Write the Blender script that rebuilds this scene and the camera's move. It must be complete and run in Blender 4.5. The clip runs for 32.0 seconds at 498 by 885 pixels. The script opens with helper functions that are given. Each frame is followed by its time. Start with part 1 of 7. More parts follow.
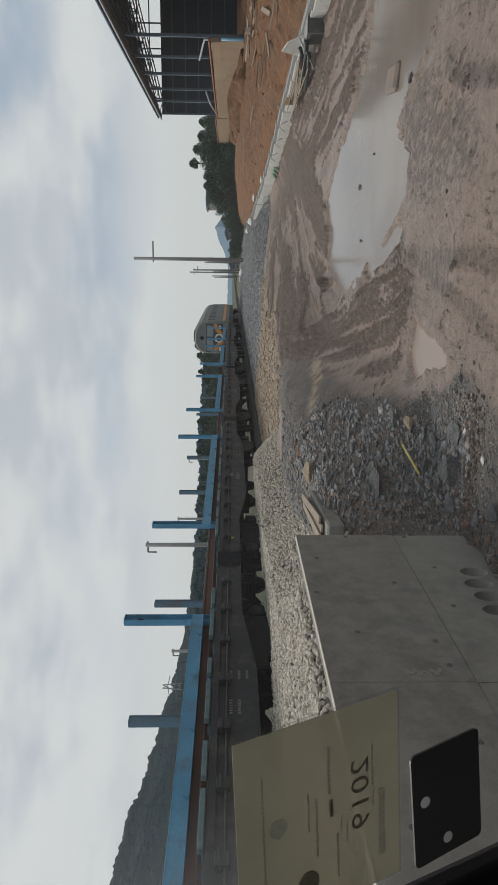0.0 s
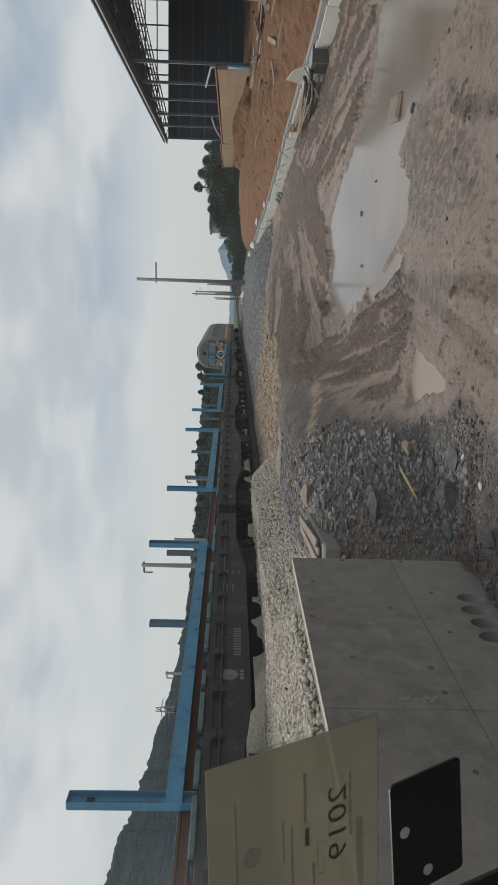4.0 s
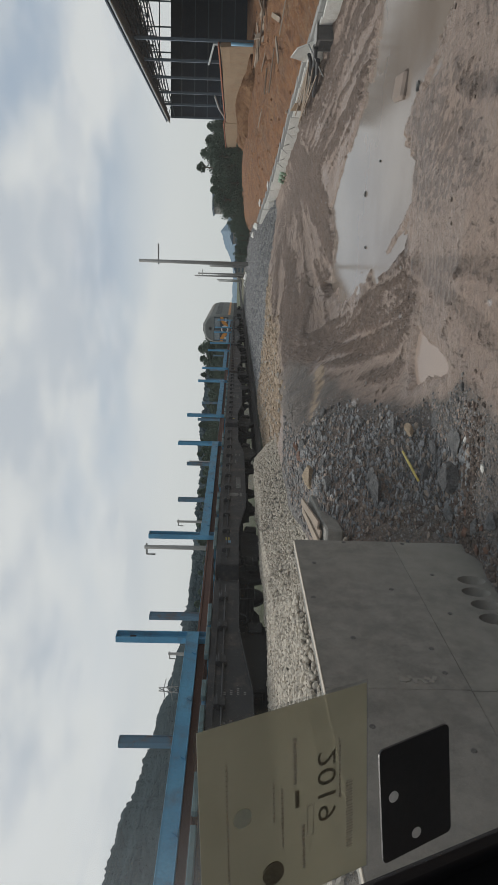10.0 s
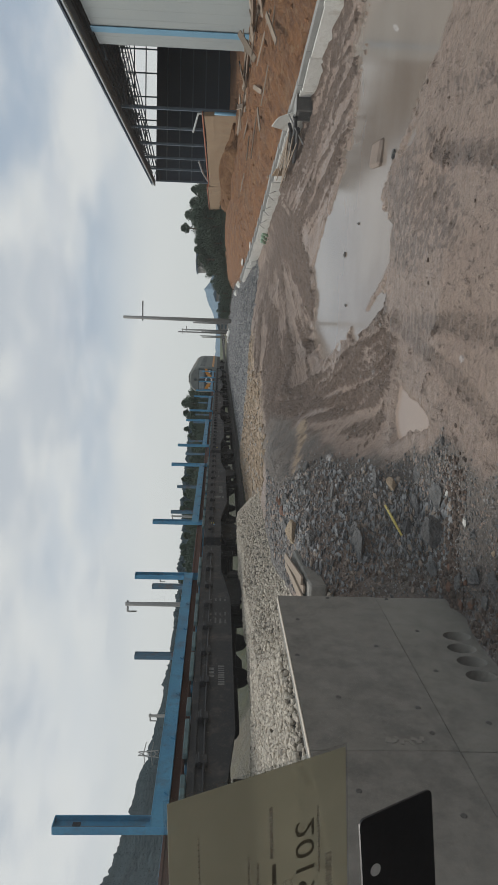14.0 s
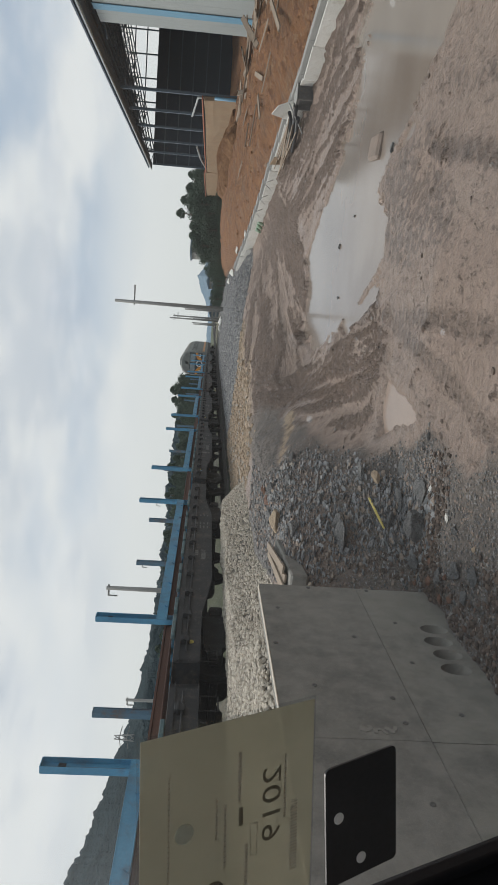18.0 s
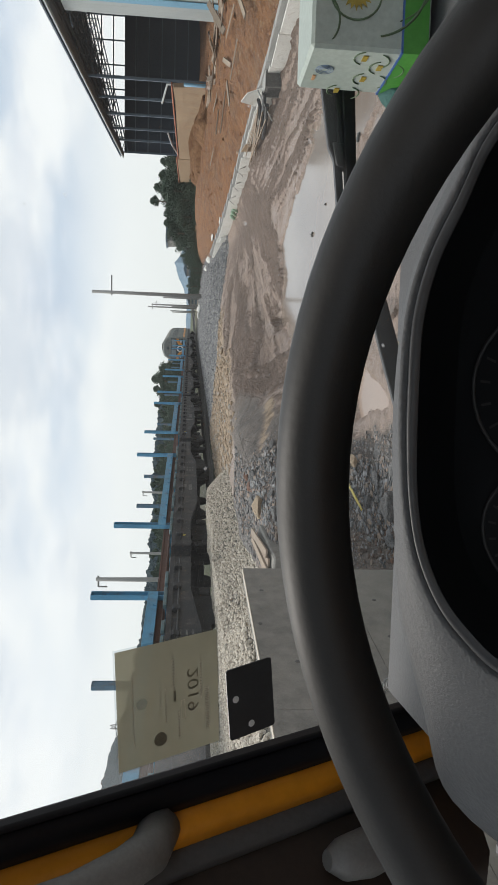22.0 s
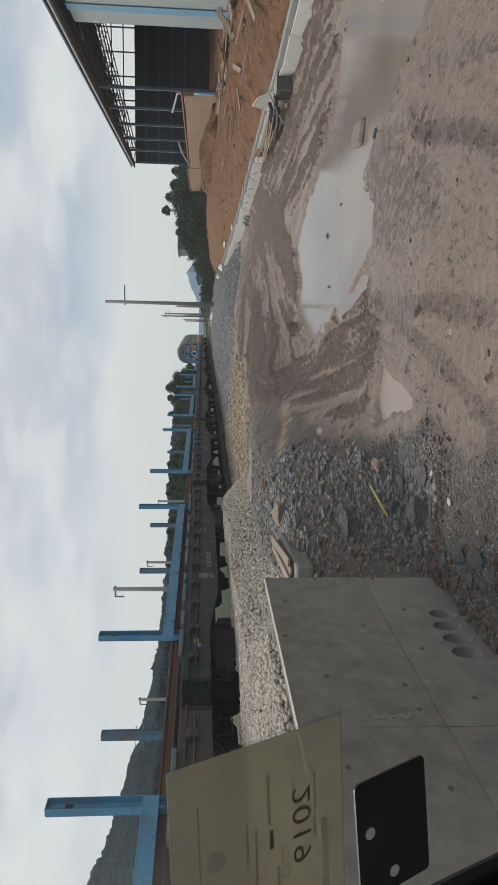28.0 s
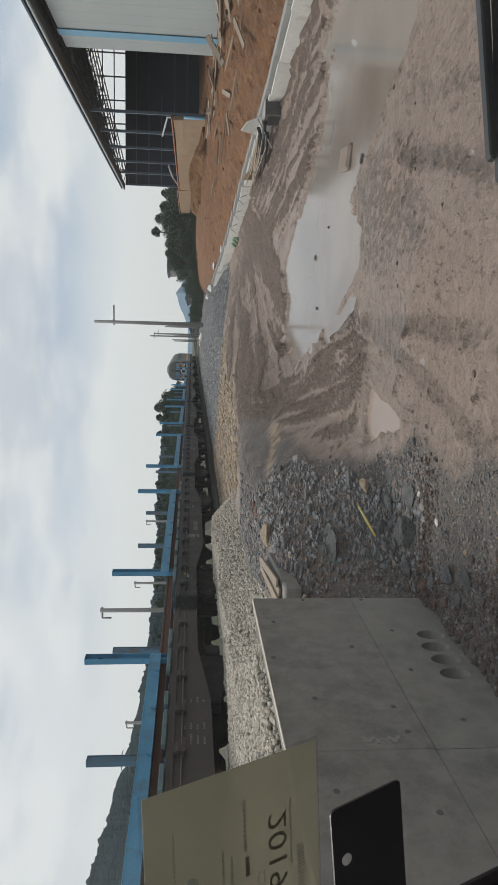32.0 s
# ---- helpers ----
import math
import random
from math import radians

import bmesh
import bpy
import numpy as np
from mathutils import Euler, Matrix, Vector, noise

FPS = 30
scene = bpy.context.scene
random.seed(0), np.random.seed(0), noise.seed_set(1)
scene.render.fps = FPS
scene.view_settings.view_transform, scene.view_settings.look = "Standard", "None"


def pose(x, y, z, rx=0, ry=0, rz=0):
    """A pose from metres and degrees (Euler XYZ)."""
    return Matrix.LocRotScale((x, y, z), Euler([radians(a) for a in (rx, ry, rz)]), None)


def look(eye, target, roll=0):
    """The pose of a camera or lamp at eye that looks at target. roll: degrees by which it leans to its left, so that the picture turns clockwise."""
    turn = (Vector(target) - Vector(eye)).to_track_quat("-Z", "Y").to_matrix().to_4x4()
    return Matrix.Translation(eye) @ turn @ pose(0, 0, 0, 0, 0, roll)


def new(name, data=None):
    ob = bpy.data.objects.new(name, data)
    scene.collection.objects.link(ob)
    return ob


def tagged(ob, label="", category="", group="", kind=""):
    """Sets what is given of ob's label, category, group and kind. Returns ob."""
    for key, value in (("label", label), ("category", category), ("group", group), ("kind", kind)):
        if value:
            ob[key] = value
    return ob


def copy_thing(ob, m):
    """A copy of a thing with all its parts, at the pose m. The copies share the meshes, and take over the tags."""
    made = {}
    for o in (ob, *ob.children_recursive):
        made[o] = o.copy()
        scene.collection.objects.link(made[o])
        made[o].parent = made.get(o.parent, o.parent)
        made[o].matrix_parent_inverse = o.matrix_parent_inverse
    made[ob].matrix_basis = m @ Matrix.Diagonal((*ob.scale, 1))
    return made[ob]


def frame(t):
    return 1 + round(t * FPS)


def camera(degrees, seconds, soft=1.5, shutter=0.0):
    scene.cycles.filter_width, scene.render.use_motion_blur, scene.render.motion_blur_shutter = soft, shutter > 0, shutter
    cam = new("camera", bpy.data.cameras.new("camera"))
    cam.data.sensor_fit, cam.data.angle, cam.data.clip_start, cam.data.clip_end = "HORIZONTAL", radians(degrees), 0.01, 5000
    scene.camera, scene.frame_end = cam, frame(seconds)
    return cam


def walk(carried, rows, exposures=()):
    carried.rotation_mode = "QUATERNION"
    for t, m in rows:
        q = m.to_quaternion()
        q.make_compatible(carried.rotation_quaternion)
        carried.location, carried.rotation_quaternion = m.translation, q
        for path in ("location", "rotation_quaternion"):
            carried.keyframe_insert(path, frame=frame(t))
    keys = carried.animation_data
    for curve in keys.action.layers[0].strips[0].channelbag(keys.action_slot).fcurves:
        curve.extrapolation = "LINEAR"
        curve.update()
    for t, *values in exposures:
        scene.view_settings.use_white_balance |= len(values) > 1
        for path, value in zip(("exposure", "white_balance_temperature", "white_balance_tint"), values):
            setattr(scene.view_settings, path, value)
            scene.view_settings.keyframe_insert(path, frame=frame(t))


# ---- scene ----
# Camera, held in the cab and turned on its side.
PATH = [
    (0, -0.000, -0.000, 2.400, 15.32, -1.54, 0.23),
    (0.5, 0.003, -0.004, 2.400, 15.20, -1.53, 0.52),
    (1, -0.002, -0.003, 2.396, 15.24, -1.50, 1.27),
    (1.5, -0.005, -0.001, 2.390, 15.04, -1.52, 2.01),
    (2, -0.005, 0.000, 2.390, 14.61, -1.83, 1.54),
    (2.5, -0.003, -0.000, 2.392, 14.38, -1.77, 1.41),
    (3, -0.001, -0.001, 2.394, 14.23, -1.38, 1.20),
    (3.5, -0.001, 0.001, 2.393, 13.73, -1.57, 1.15),
    (5.5, -0.002, -0.000, 2.391, 13.18, -1.44, 1.68),
    (6, 0.000, -0.005, 2.391, 13.28, -1.10, 1.61),
    (6.5, -0.003, -0.002, 2.391, 14.05, -0.98, 1.28),
    (7, -0.003, -0.005, 2.391, 14.78, -1.10, 1.19),
    (7.5, -0.004, -0.004, 2.391, 15.43, -1.17, 1.07),
    (8, -0.008, -0.001, 2.387, 14.96, -1.00, 1.85),
    (8.5, -0.004, -0.007, 2.388, 14.83, -0.99, 1.55),
    (9, -0.007, -0.005, 2.386, 15.06, -1.17, 1.61),
    (9.5, -0.005, -0.005, 2.386, 14.99, -1.40, 1.58),
    (10, -0.006, -0.003, 2.387, 14.97, -1.42, 1.45),
    (10.5, -0.004, -0.002, 2.389, 14.43, -0.74, 1.24),
    (11, -0.004, -0.001, 2.388, 12.59, -0.94, 0.82),
    (11.5, 0.005, -0.009, 2.390, 11.04, -1.51, 0.65),
    (12, -0.004, 0.000, 2.388, 10.24, -1.69, 0.81),
    (12.5, -0.006, -0.000, 2.385, 10.04, -1.68, 1.47),
    (13, -0.003, -0.003, 2.387, 10.22, -1.84, 1.20),
    (13.5, -0.004, -0.003, 2.383, 10.33, -2.39, 1.63),
    (14, -0.006, -0.001, 2.383, 10.37, -2.73, 1.54),
    (14.5, -0.012, 0.006, 2.380, 10.13, -3.14, 2.22),
    (16.5, -0.004, -0.005, 2.383, 10.66, -3.59, 1.85),
    (17, -0.005, -0.004, 2.382, 10.78, -3.74, 2.01),
    (17.5, 0.006, -0.019, 2.385, 11.22, -4.20, 1.59),
    (18, -0.018, -0.013, 2.381, 11.21, -3.85, 3.74),
    (18.5, 0.029, -0.095, 2.382, 8.54, -6.48, 3.52),
    (19, 0.059, -0.180, 2.392, 7.63, -8.60, 4.64),
    (19.5, 0.063, -0.201, 2.385, 8.09, -11.26, 2.88),
    (20, 0.052, -0.211, 2.376, 9.42, -12.74, 3.27),
    (20.5, 0.055, -0.217, 2.357, 10.15, -14.18, 3.18),
    (21, 0.060, -0.226, 2.349, 11.41, -9.72, 3.21),
    (21.5, 0.069, -0.233, 2.346, 11.88, -7.24, 1.94),
    (22, 0.073, -0.237, 2.348, 12.35, -5.23, 1.40),
    (22.5, 0.075, -0.236, 2.349, 12.36, -4.06, 1.17),
    (23, 0.075, -0.236, 2.350, 12.48, -4.62, 0.46),
    (23.5, 0.068, -0.229, 2.351, 12.94, -5.26, 0.54),
    (24, 0.063, -0.220, 2.352, 12.70, -5.96, 0.73),
    (24.5, 0.045, -0.191, 2.372, 13.37, -5.61, 0.87),
    (25, 0.001, -0.115, 2.393, 15.04, -4.11, 1.81),
    (25.5, -0.034, -0.023, 2.403, 16.83, -3.26, 2.82),
    (27.5, 0.009, -0.027, 2.395, 14.12, -4.12, -1.29),
    (28, -0.010, -0.003, 2.386, 11.72, -4.01, 0.57),
    (28.5, -0.005, -0.010, 2.387, 11.07, -4.12, 0.75),
    (29, -0.005, -0.012, 2.385, 10.74, -4.33, 0.86),
    (29.5, 0.002, -0.018, 2.387, 10.65, -4.25, 0.23),
    (30, -0.001, -0.015, 2.385, 10.56, -4.31, 0.56),
    (30.5, -0.000, -0.016, 2.384, 10.35, -4.43, 0.75),
    (31, 0.000, -0.016, 2.384, 10.35, -4.53, 0.65),
    (31.5, 0.001, -0.017, 2.383, 10.18, -4.73, 1.02),
    (32, -0.005, -0.009, 2.381, 10.04, -4.94, 0.78),
]
cam = camera(40.20, 32.0, soft=1.1)
walk(cam, [(t, pose(x, y, z, 90 + p, 0, w) @ pose(0, 0, 0, 0, 0, lean - 90)) for t, x, y, z, w, p, lean in PATH],
     exposures=[(0, 0.10), (14, 0.14), (17, 0.22), (18, 0.32), (19, 0.62), (20, 1.0), (20.5, 1.25), (21.5, 0.82), (22.2, 0.62), (23, 0.56), (24, 0.56), (25.2, 0.5), (27.5, 0.25), (32, 0.3)])


# ---- light ----
def link(nt, a, b):
    nt.links.new(a, b)


world = bpy.data.worlds.new("overcast")
scene.world = world
world.use_nodes = True
wn = world.node_tree
wn.nodes.clear()
w_out = wn.nodes.new("ShaderNodeOutputWorld")
w_bg = wn.nodes.new("ShaderNodeBackground")
w_sky = wn.nodes.new("ShaderNodeTexSky")
w_sky.sky_type, w_sky.sun_disc = "NISHITA", False
w_sky.sun_elevation, w_sky.sun_rotation = radians(52), radians(-60)
w_co = wn.nodes.new("ShaderNodeTexCoord")
w_sep = wn.nodes.new("ShaderNodeSeparateXYZ")
link(wn, w_co.outputs["Generated"], w_sep.inputs[0])


def wmath(op, a, b):
    n = wn.nodes.new("ShaderNodeMath")
    n.operation = op
    for i, v in enumerate((a, b)):
        if isinstance(v, (int, float)):
            n.inputs[i].default_value = v
        else:
            link(wn, v, n.inputs[i])
    return n.outputs[0]


def wnoise(vec, scale, detail, rough, lo, hi):
    n = wn.nodes.new("ShaderNodeTexNoise")
    n.inputs["Scale"].default_value, n.inputs["Detail"].default_value, n.inputs["Roughness"].default_value = scale, detail, rough
    link(wn, vec, n.inputs["Vector"])
    r = wn.nodes.new("ShaderNodeMapRange")
    r.interpolation_type = "SMOOTHSTEP"
    r.inputs[1].default_value, r.inputs[2].default_value = lo, hi
    link(wn, n.outputs[0], r.inputs[0])
    return r.outputs[0]


def wmix(f, a, b):
    n = wn.nodes.new("ShaderNodeMix")
    n.data_type = "RGBA"
    for i, v in ((0, f), (6, a), (7, b)):
        if isinstance(v, (int, float, tuple)):
            n.inputs[i].default_value = v
        else:
            link(wn, v, n.inputs[i])
    return n.outputs[2]


# cloud deck: directions laid out on a flat sheet overhead
w_h = wmath("ADD", wmath("MAXIMUM", w_sep.outputs[2], 0.0), 0.16)
w_pl = wn.nodes.new("ShaderNodeCombineXYZ")
link(wn, wmath("DIVIDE", w_sep.outputs[0], w_h), w_pl.inputs[0])
link(wn, wmath("DIVIDE", w_sep.outputs[1], w_h), w_pl.inputs[1])
w_pl.inputs[2].default_value = 3.7
clouds = wnoise(w_pl.outputs[0], 0.8, 5, 0.5, 0.40, 0.55)
mottle = wnoise(w_pl.outputs[0], 1.5, 6, 0.55, 0.44, 0.62)
wisps = wnoise(w_pl.outputs[0], 3.6, 5, 0.55, 0.42, 0.75)
skyblue = wn.nodes.new("ShaderNodeVectorMath")
skyblue.operation = "SCALE"
skyblue.inputs["Scale"].default_value = 0.07
link(wn, w_sky.outputs[0], skyblue.inputs[0])
# height over the horizon, and how far round towards the right of the track
w_up = wn.nodes.new("ShaderNodeMapRange")
w_up.interpolation_type = "SMOOTHSTEP"
w_up.inputs[1].default_value, w_up.inputs[2].default_value = 0.06, 0.22
link(wn, w_sep.outputs[2], w_up.inputs[0])
w_right = wn.nodes.new("ShaderNodeMapRange")
w_right.interpolation_type = "SMOOTHSTEP"
w_right.inputs[1].default_value, w_right.inputs[2].default_value = -0.60, -0.10
link(wn, w_sep.outputs[0], w_right.inputs[0])
white = (0.61, 0.63, 0.633, 1)
thin = wmix(0.8, skyblue.outputs[0], (0.33, 0.41, 0.51, 1))
gap = wmath("MULTIPLY", wmath("SUBTRACT", 1.0, clouds), wmath("MULTIPLY", w_up.outputs[0], wmath("ADD", wmath("MULTIPLY", w_right.outputs[0], 0.62), 0.2)))
deck = wmix(gap, white, thin)
deck = wmix(wmath("MULTIPLY", wmath("MULTIPLY", mottle, w_up.outputs[0]), 0.5), deck, (0.33, 0.385, 0.465, 1))
deck = wmix(wmath("MULTIPLY", wmath("MULTIPLY", wisps, w_up.outputs[0]), 0.35), deck, (0.66, 0.675, 0.685, 1))
w_hz = wn.nodes.new("ShaderNodeMapRange")
w_hz.inputs[1].default_value, w_hz.inputs[2].default_value = 0.0, 0.16
link(wn, w_sep.outputs[2], w_hz.inputs[0])
deck = wmix(w_hz.outputs[0], (0.535, 0.56, 0.55, 1), deck)
link(wn, deck, w_bg.inputs[0])
w_bg.inputs[1].default_value = 1.0
link(wn, w_bg.outputs[0], w_out.inputs[0])

sun_data = bpy.data.lights.new("sun", "SUN")
sun_data.energy, sun_data.angle, sun_data.color = 1.75, radians(25), (1.0, 0.94, 0.86)
new("sun", sun_data).matrix_world = look((-40, 30, 70), (0, 0, 0))


# ---- materials ----
class Nodes:
    def __init__(self, name):
        self.m = bpy.data.materials.new(name)
        self.m.use_nodes = True
        self.t = self.m.node_tree
        self.b = self.t.nodes["Principled BSDF"]
        self.geo = self.t.nodes.new("ShaderNodeNewGeometry")
        self.tc = self.t.nodes.new("ShaderNodeTexCoord")

    def put(self, sock, v):
        if isinstance(v, (int, float)):
            sock.default_value = v
        elif isinstance(v, tuple):
            sock.default_value = v if len(v) == 4 or len(sock.default_value) == 3 else (*v, 1)
        else:
            self.t.links.new(v, sock)

    def noise(self, scale, detail=5, rough=0.55, lo=0.3, hi=0.7, vec=None, stretch=None, warp=0.0):
        n = self.t.nodes.new("ShaderNodeTexNoise")
        n.inputs["Scale"].default_value, n.inputs["Detail"].default_value, n.inputs["Roughness"].default_value = scale, detail, rough
        n.inputs["Distortion"].default_value = warp
        vec = vec or self.tc.outputs["Object"]
        if stretch:
            mp = self.t.nodes.new("ShaderNodeMapping")
            mp.inputs["Scale"].default_value = stretch
            self.t.links.new(vec, mp.inputs[0])
            vec = mp.outputs[0]
        self.t.links.new(vec, n.inputs["Vector"])
        return self.ramp(n.outputs[0], lo, hi)

    def ramp(self, v, lo, hi):
        r = self.t.nodes.new("ShaderNodeMapRange")
        r.interpolation_type = "SMOOTHSTEP"
        r.inputs[1].default_value, r.inputs[2].default_value = lo, hi
        self.t.links.new(v, r.inputs[0])
        return r.outputs[0]

    def voronoi(self, scale, feature="F1", out=0, vec=None):
        n = self.t.nodes.new("ShaderNodeTexVoronoi")
        n.feature = feature
        n.inputs["Scale"].default_value = scale
        self.t.links.new(vec or self.tc.outputs["Object"], n.inputs["Vector"])
        return n.outputs[out]

    def attr(self, name):
        n = self.t.nodes.new("ShaderNodeAttribute")
        n.attribute_name = name
        return n.outputs["Fac"]

    def mix(self, f, a, b):
        n = self.t.nodes.new("ShaderNodeMix")
        n.data_type = "RGBA"
        self.put(n.inputs[0], f)
        self.put(n.inputs[6], a)
        self.put(n.inputs[7], b)
        return n.outputs[2]

    def math(self, op, a, b):
        n = self.t.nodes.new("ShaderNodeMath")
        n.operation = op
        self.put(n.inputs[0], a)
        self.put(n.inputs[1], b)
        return n.outputs[0]

    def lerp(self, f, a, b):
        n = self.t.nodes.new("ShaderNodeMix")
        self.put(n.inputs[0], f)
        self.put(n.inputs[2], a)
        self.put(n.inputs[3], b)
        return n.outputs[0]

    def random(self):
        return self.t.nodes.new("ShaderNodeObjectInfo").outputs["Random"]

    def bump(self, height, strength=0.3, dist=0.02):
        n = self.t.nodes.new("ShaderNodeBump")
        n.inputs["Strength"].default_value, n.inputs["Distance"].default_value = strength, dist
        self.put(n.inputs["Height"], height)
        self.t.links.new(n.outputs[0], self.b.inputs["Normal"])

    def done(self, color, rough=0.6, metal=0.0, spec=0.5):
        self.put(self.b.inputs["Base Color"], color)
        self.put(self.b.inputs["Roughness"], rough)
        self.put(self.b.inputs["Metallic"], metal)
        self.b.inputs["Specular IOR Level"].default_value = spec
        return self.m


def surface(name, c1, c2, scale=3.0, fine=40.0, rough=0.6, metal=0.0, bump=0.15, dist=0.005, spec=0.5, vary=0.0, stretch=None, dirt=None, dirt_amount=0.5):
    """Two colours mixed at a broad scale, grain at a fine one; dirt: a third colour in patches."""
    n = Nodes(name)
    big = n.noise(scale, 6, 0.6, 0.3, 0.7, stretch=stretch)
    grain = n.noise(fine, 4, 0.6, 0.25, 0.75)
    col = n.mix(big, c1, c2)
    col = n.mix(n.math("MULTIPLY", grain, 0.35), col, tuple(v * 0.6 for v in c1))
    if dirt:
        col = n.mix(n.math("MULTIPLY", n.noise(scale * 2.3, 7, 0.65, 0.48, 0.68), dirt_amount), col, dirt)
    if vary:
        col = n.mix(n.math("MULTIPLY", n.random(), vary), col, tuple(v * 0.35 for v in c1))
    n.bump(grain, bump, dist)
    return n.done(col, n.lerp(big, rough * 0.85, min(1, rough * 1.15)), metal, spec)


def island(name, c1, c2, c3, rough=0.85, scale=30.0, spec=0.4, share_c3=0.2):
    """Stones: colour changes from piece to piece."""
    n = Nodes(name)
    r = n.geo.outputs["Random Per Island"]
    col = n.mix(n.ramp(r, 0.0, 0.75), c1, c2)
    col = n.mix(n.ramp(r, 1.0 - share_c3, 1.1 - share_c3), col, c3)
    g = n.noise(scale, 5, 0.6, 0.3, 0.75)
    col = n.mix(n.math("MULTIPLY", g, 0.4), col, tuple(v * 0.45 for v in c1))
    n.bump(g, 0.4, 0.01)
    return n.done(col, rough, 0.0, spec)


def concrete(name, lo, hi):
    n = Nodes(name)
    big = n.noise(0.9, 7, 0.6, 0.32, 0.7)
    stain = n.noise(2.2, 6, 0.65, 0.5, 0.72, stretch=(1, 1.6, 0.35))
    fine = n.noise(55, 4, 0.6, 0.3, 0.7)
    cloudy = n.noise(5.5, 7, 0.7, 0.3, 0.7)
    pores = n.ramp(n.voronoi(38), 0.0, 0.10)
    col = n.mix(big, lo, hi)
    col = n.mix(n.math("MULTIPLY", stain, 0.75), col, (0.12, 0.118, 0.11))
    col = n.mix(n.math("MULTIPLY", n.noise(0.55, 6, 0.6, 0.5, 0.62, stretch=(1, 1.3, 0.9)), 0.55), col, (0.095, 0.093, 0.088))
    col = n.mix(n.math("MULTIPLY", cloudy, 0.7), col, (0.28, 0.268, 0.24))
    col = n.mix(n.math("MULTIPLY", fine, 0.2), col, (0.32, 0.305, 0.275))
    col = n.mix(n.math("SUBTRACT", 1.0, pores), col, (0.09, 0.088, 0.082))
    n.bump(n.math("ADD", n.math("MULTIPLY", pores, 0.5), n.math("MULTIPLY", fine, 0.3)), 0.35, 0.008)
    return n.done(col, n.lerp(stain, 0.75, 0.6), 0, 0.4)


M_CONCRETE = concrete("concrete_wall", (0.145, 0.139, 0.125), (0.26, 0.249, 0.224))
M_CONCRETE_LOW = concrete("older_concrete_wall", (0.18, 0.174, 0.151), (0.30, 0.29, 0.256))
M_TIE = surface("tie_hole_shade", (0.07, 0.068, 0.064), (0.15, 0.147, 0.14), 40, 120, 0.9)
M_BALLAST = island("ballast_stone", (0.43, 0.38, 0.31), (0.61, 0.55, 0.46), (0.36, 0.32, 0.27), share_c3=0.15)
M_TANCLOD = island("tan_earth_clod", (0.30, 0.225, 0.155), (0.43, 0.335, 0.24), (0.36, 0.33, 0.29), 0.9)
# shade between the ballast stones is put into the bed's dark colour
M_BALLASTBED = surface("gap_shade_ballast_bed", (0.13, 0.118, 0.10), (0.21, 0.19, 0.16), 6, 40, 0.9, bump=0.8, dist=0.03)
M_GRAVEL = island("grey_gravel_stone", (0.14, 0.143, 0.148), (0.29, 0.29, 0.29), (0.36, 0.35, 0.33))
M_RUBBLE = island("dark_rubble_stone", (0.10, 0.101, 0.103), (0.30, 0.292, 0.28), (0.33, 0.255, 0.205), share_c3=0.3)
M_ROCK = surface("rough_grey_rock", (0.13, 0.132, 0.133), (0.28, 0.278, 0.27), 7, 30, 0.85, bump=0.9, dist=0.04, vary=0.3)
M_TANROCK = surface("tan_rock", (0.36, 0.27, 0.18), (0.45, 0.36, 0.25), 4, 30, 0.85, bump=0.6, dist=0.02)
M_REDROCK = surface("red_clod", (0.14, 0.07, 0.045), (0.21, 0.115, 0.075), 2.5, 14, 0.9, bump=0.6, dist=0.02)
M_BLUE = surface("blue_paint", (0.07, 0.27, 0.46), (0.105, 0.35, 0.55), 1.2, 25, 0.5, bump=0.08, dirt=(0.10, 0.12, 0.13), dirt_amount=0.55, vary=0.12)
M_RUST = surface("rusted_rail_steel", (0.10, 0.045, 0.03), (0.17, 0.085, 0.06), 2.5, 60, 0.8, bump=0.3, vary=0.3, stretch=(1, 0.2, 1))
M_WAGON = surface("black_slate_wagon_paint", (0.014, 0.016, 0.019), (0.032, 0.033, 0.036), 1.6, 35, 0.6, bump=0.15, dirt=(0.095, 0.08, 0.068), dirt_amount=0.55)
M_WAGON_BROWN = surface("weathered_brown_wagon_paint", (0.05, 0.041, 0.036), (0.082, 0.067, 0.058), 1.6, 35, 0.7, bump=0.15, dirt=(0.05, 0.045, 0.042), dirt_amount=0.5)
M_BOGIE = surface("black_greasy_steel", (0.008, 0.008, 0.008), (0.02, 0.018, 0.016), 3, 40, 0.65, bump=0.3)
M_POSTSTEEL = surface("worn_blue_grey_steel", (0.06, 0.15, 0.23), (0.12, 0.22, 0.30), 2, 30, 0.65, bump=0.1, dirt=(0.16, 0.125, 0.105), dirt_amount=0.85, stretch=(1, 1, 0.3))
M_TEAL = surface("teal_grey_paint", (0.07, 0.13, 0.145), (0.13, 0.21, 0.225), 2.5, 40, 0.6, dirt=(0.07, 0.06, 0.055), dirt_amount=0.5)
M_MARK = surface("faded_white_paint", (0.13, 0.13, 0.128), (0.24, 0.24, 0.232), 8, 60, 0.7)
M_MARK2 = surface("yellow_blue_mark", (0.45, 0.38, 0.08), (0.5, 0.42, 0.1), 8, 60, 0.7)
M_MARK3 = surface("pale_blue_mark", (0.2, 0.35, 0.5), (0.25, 0.4, 0.55), 8, 60, 0.7)
M_LOCO = surface("grey_green_loco_paint", (0.17, 0.185, 0.175), (0.24, 0.25, 0.23), 1.0, 20, 0.75, bump=0.05, dirt=(0.1, 0.1, 0.09), dirt_amount=0.4)
M_LOCO_DARK = surface("dark_loco_paint", (0.04, 0.055, 0.058), (0.06, 0.075, 0.075), 1.0, 20, 0.5)
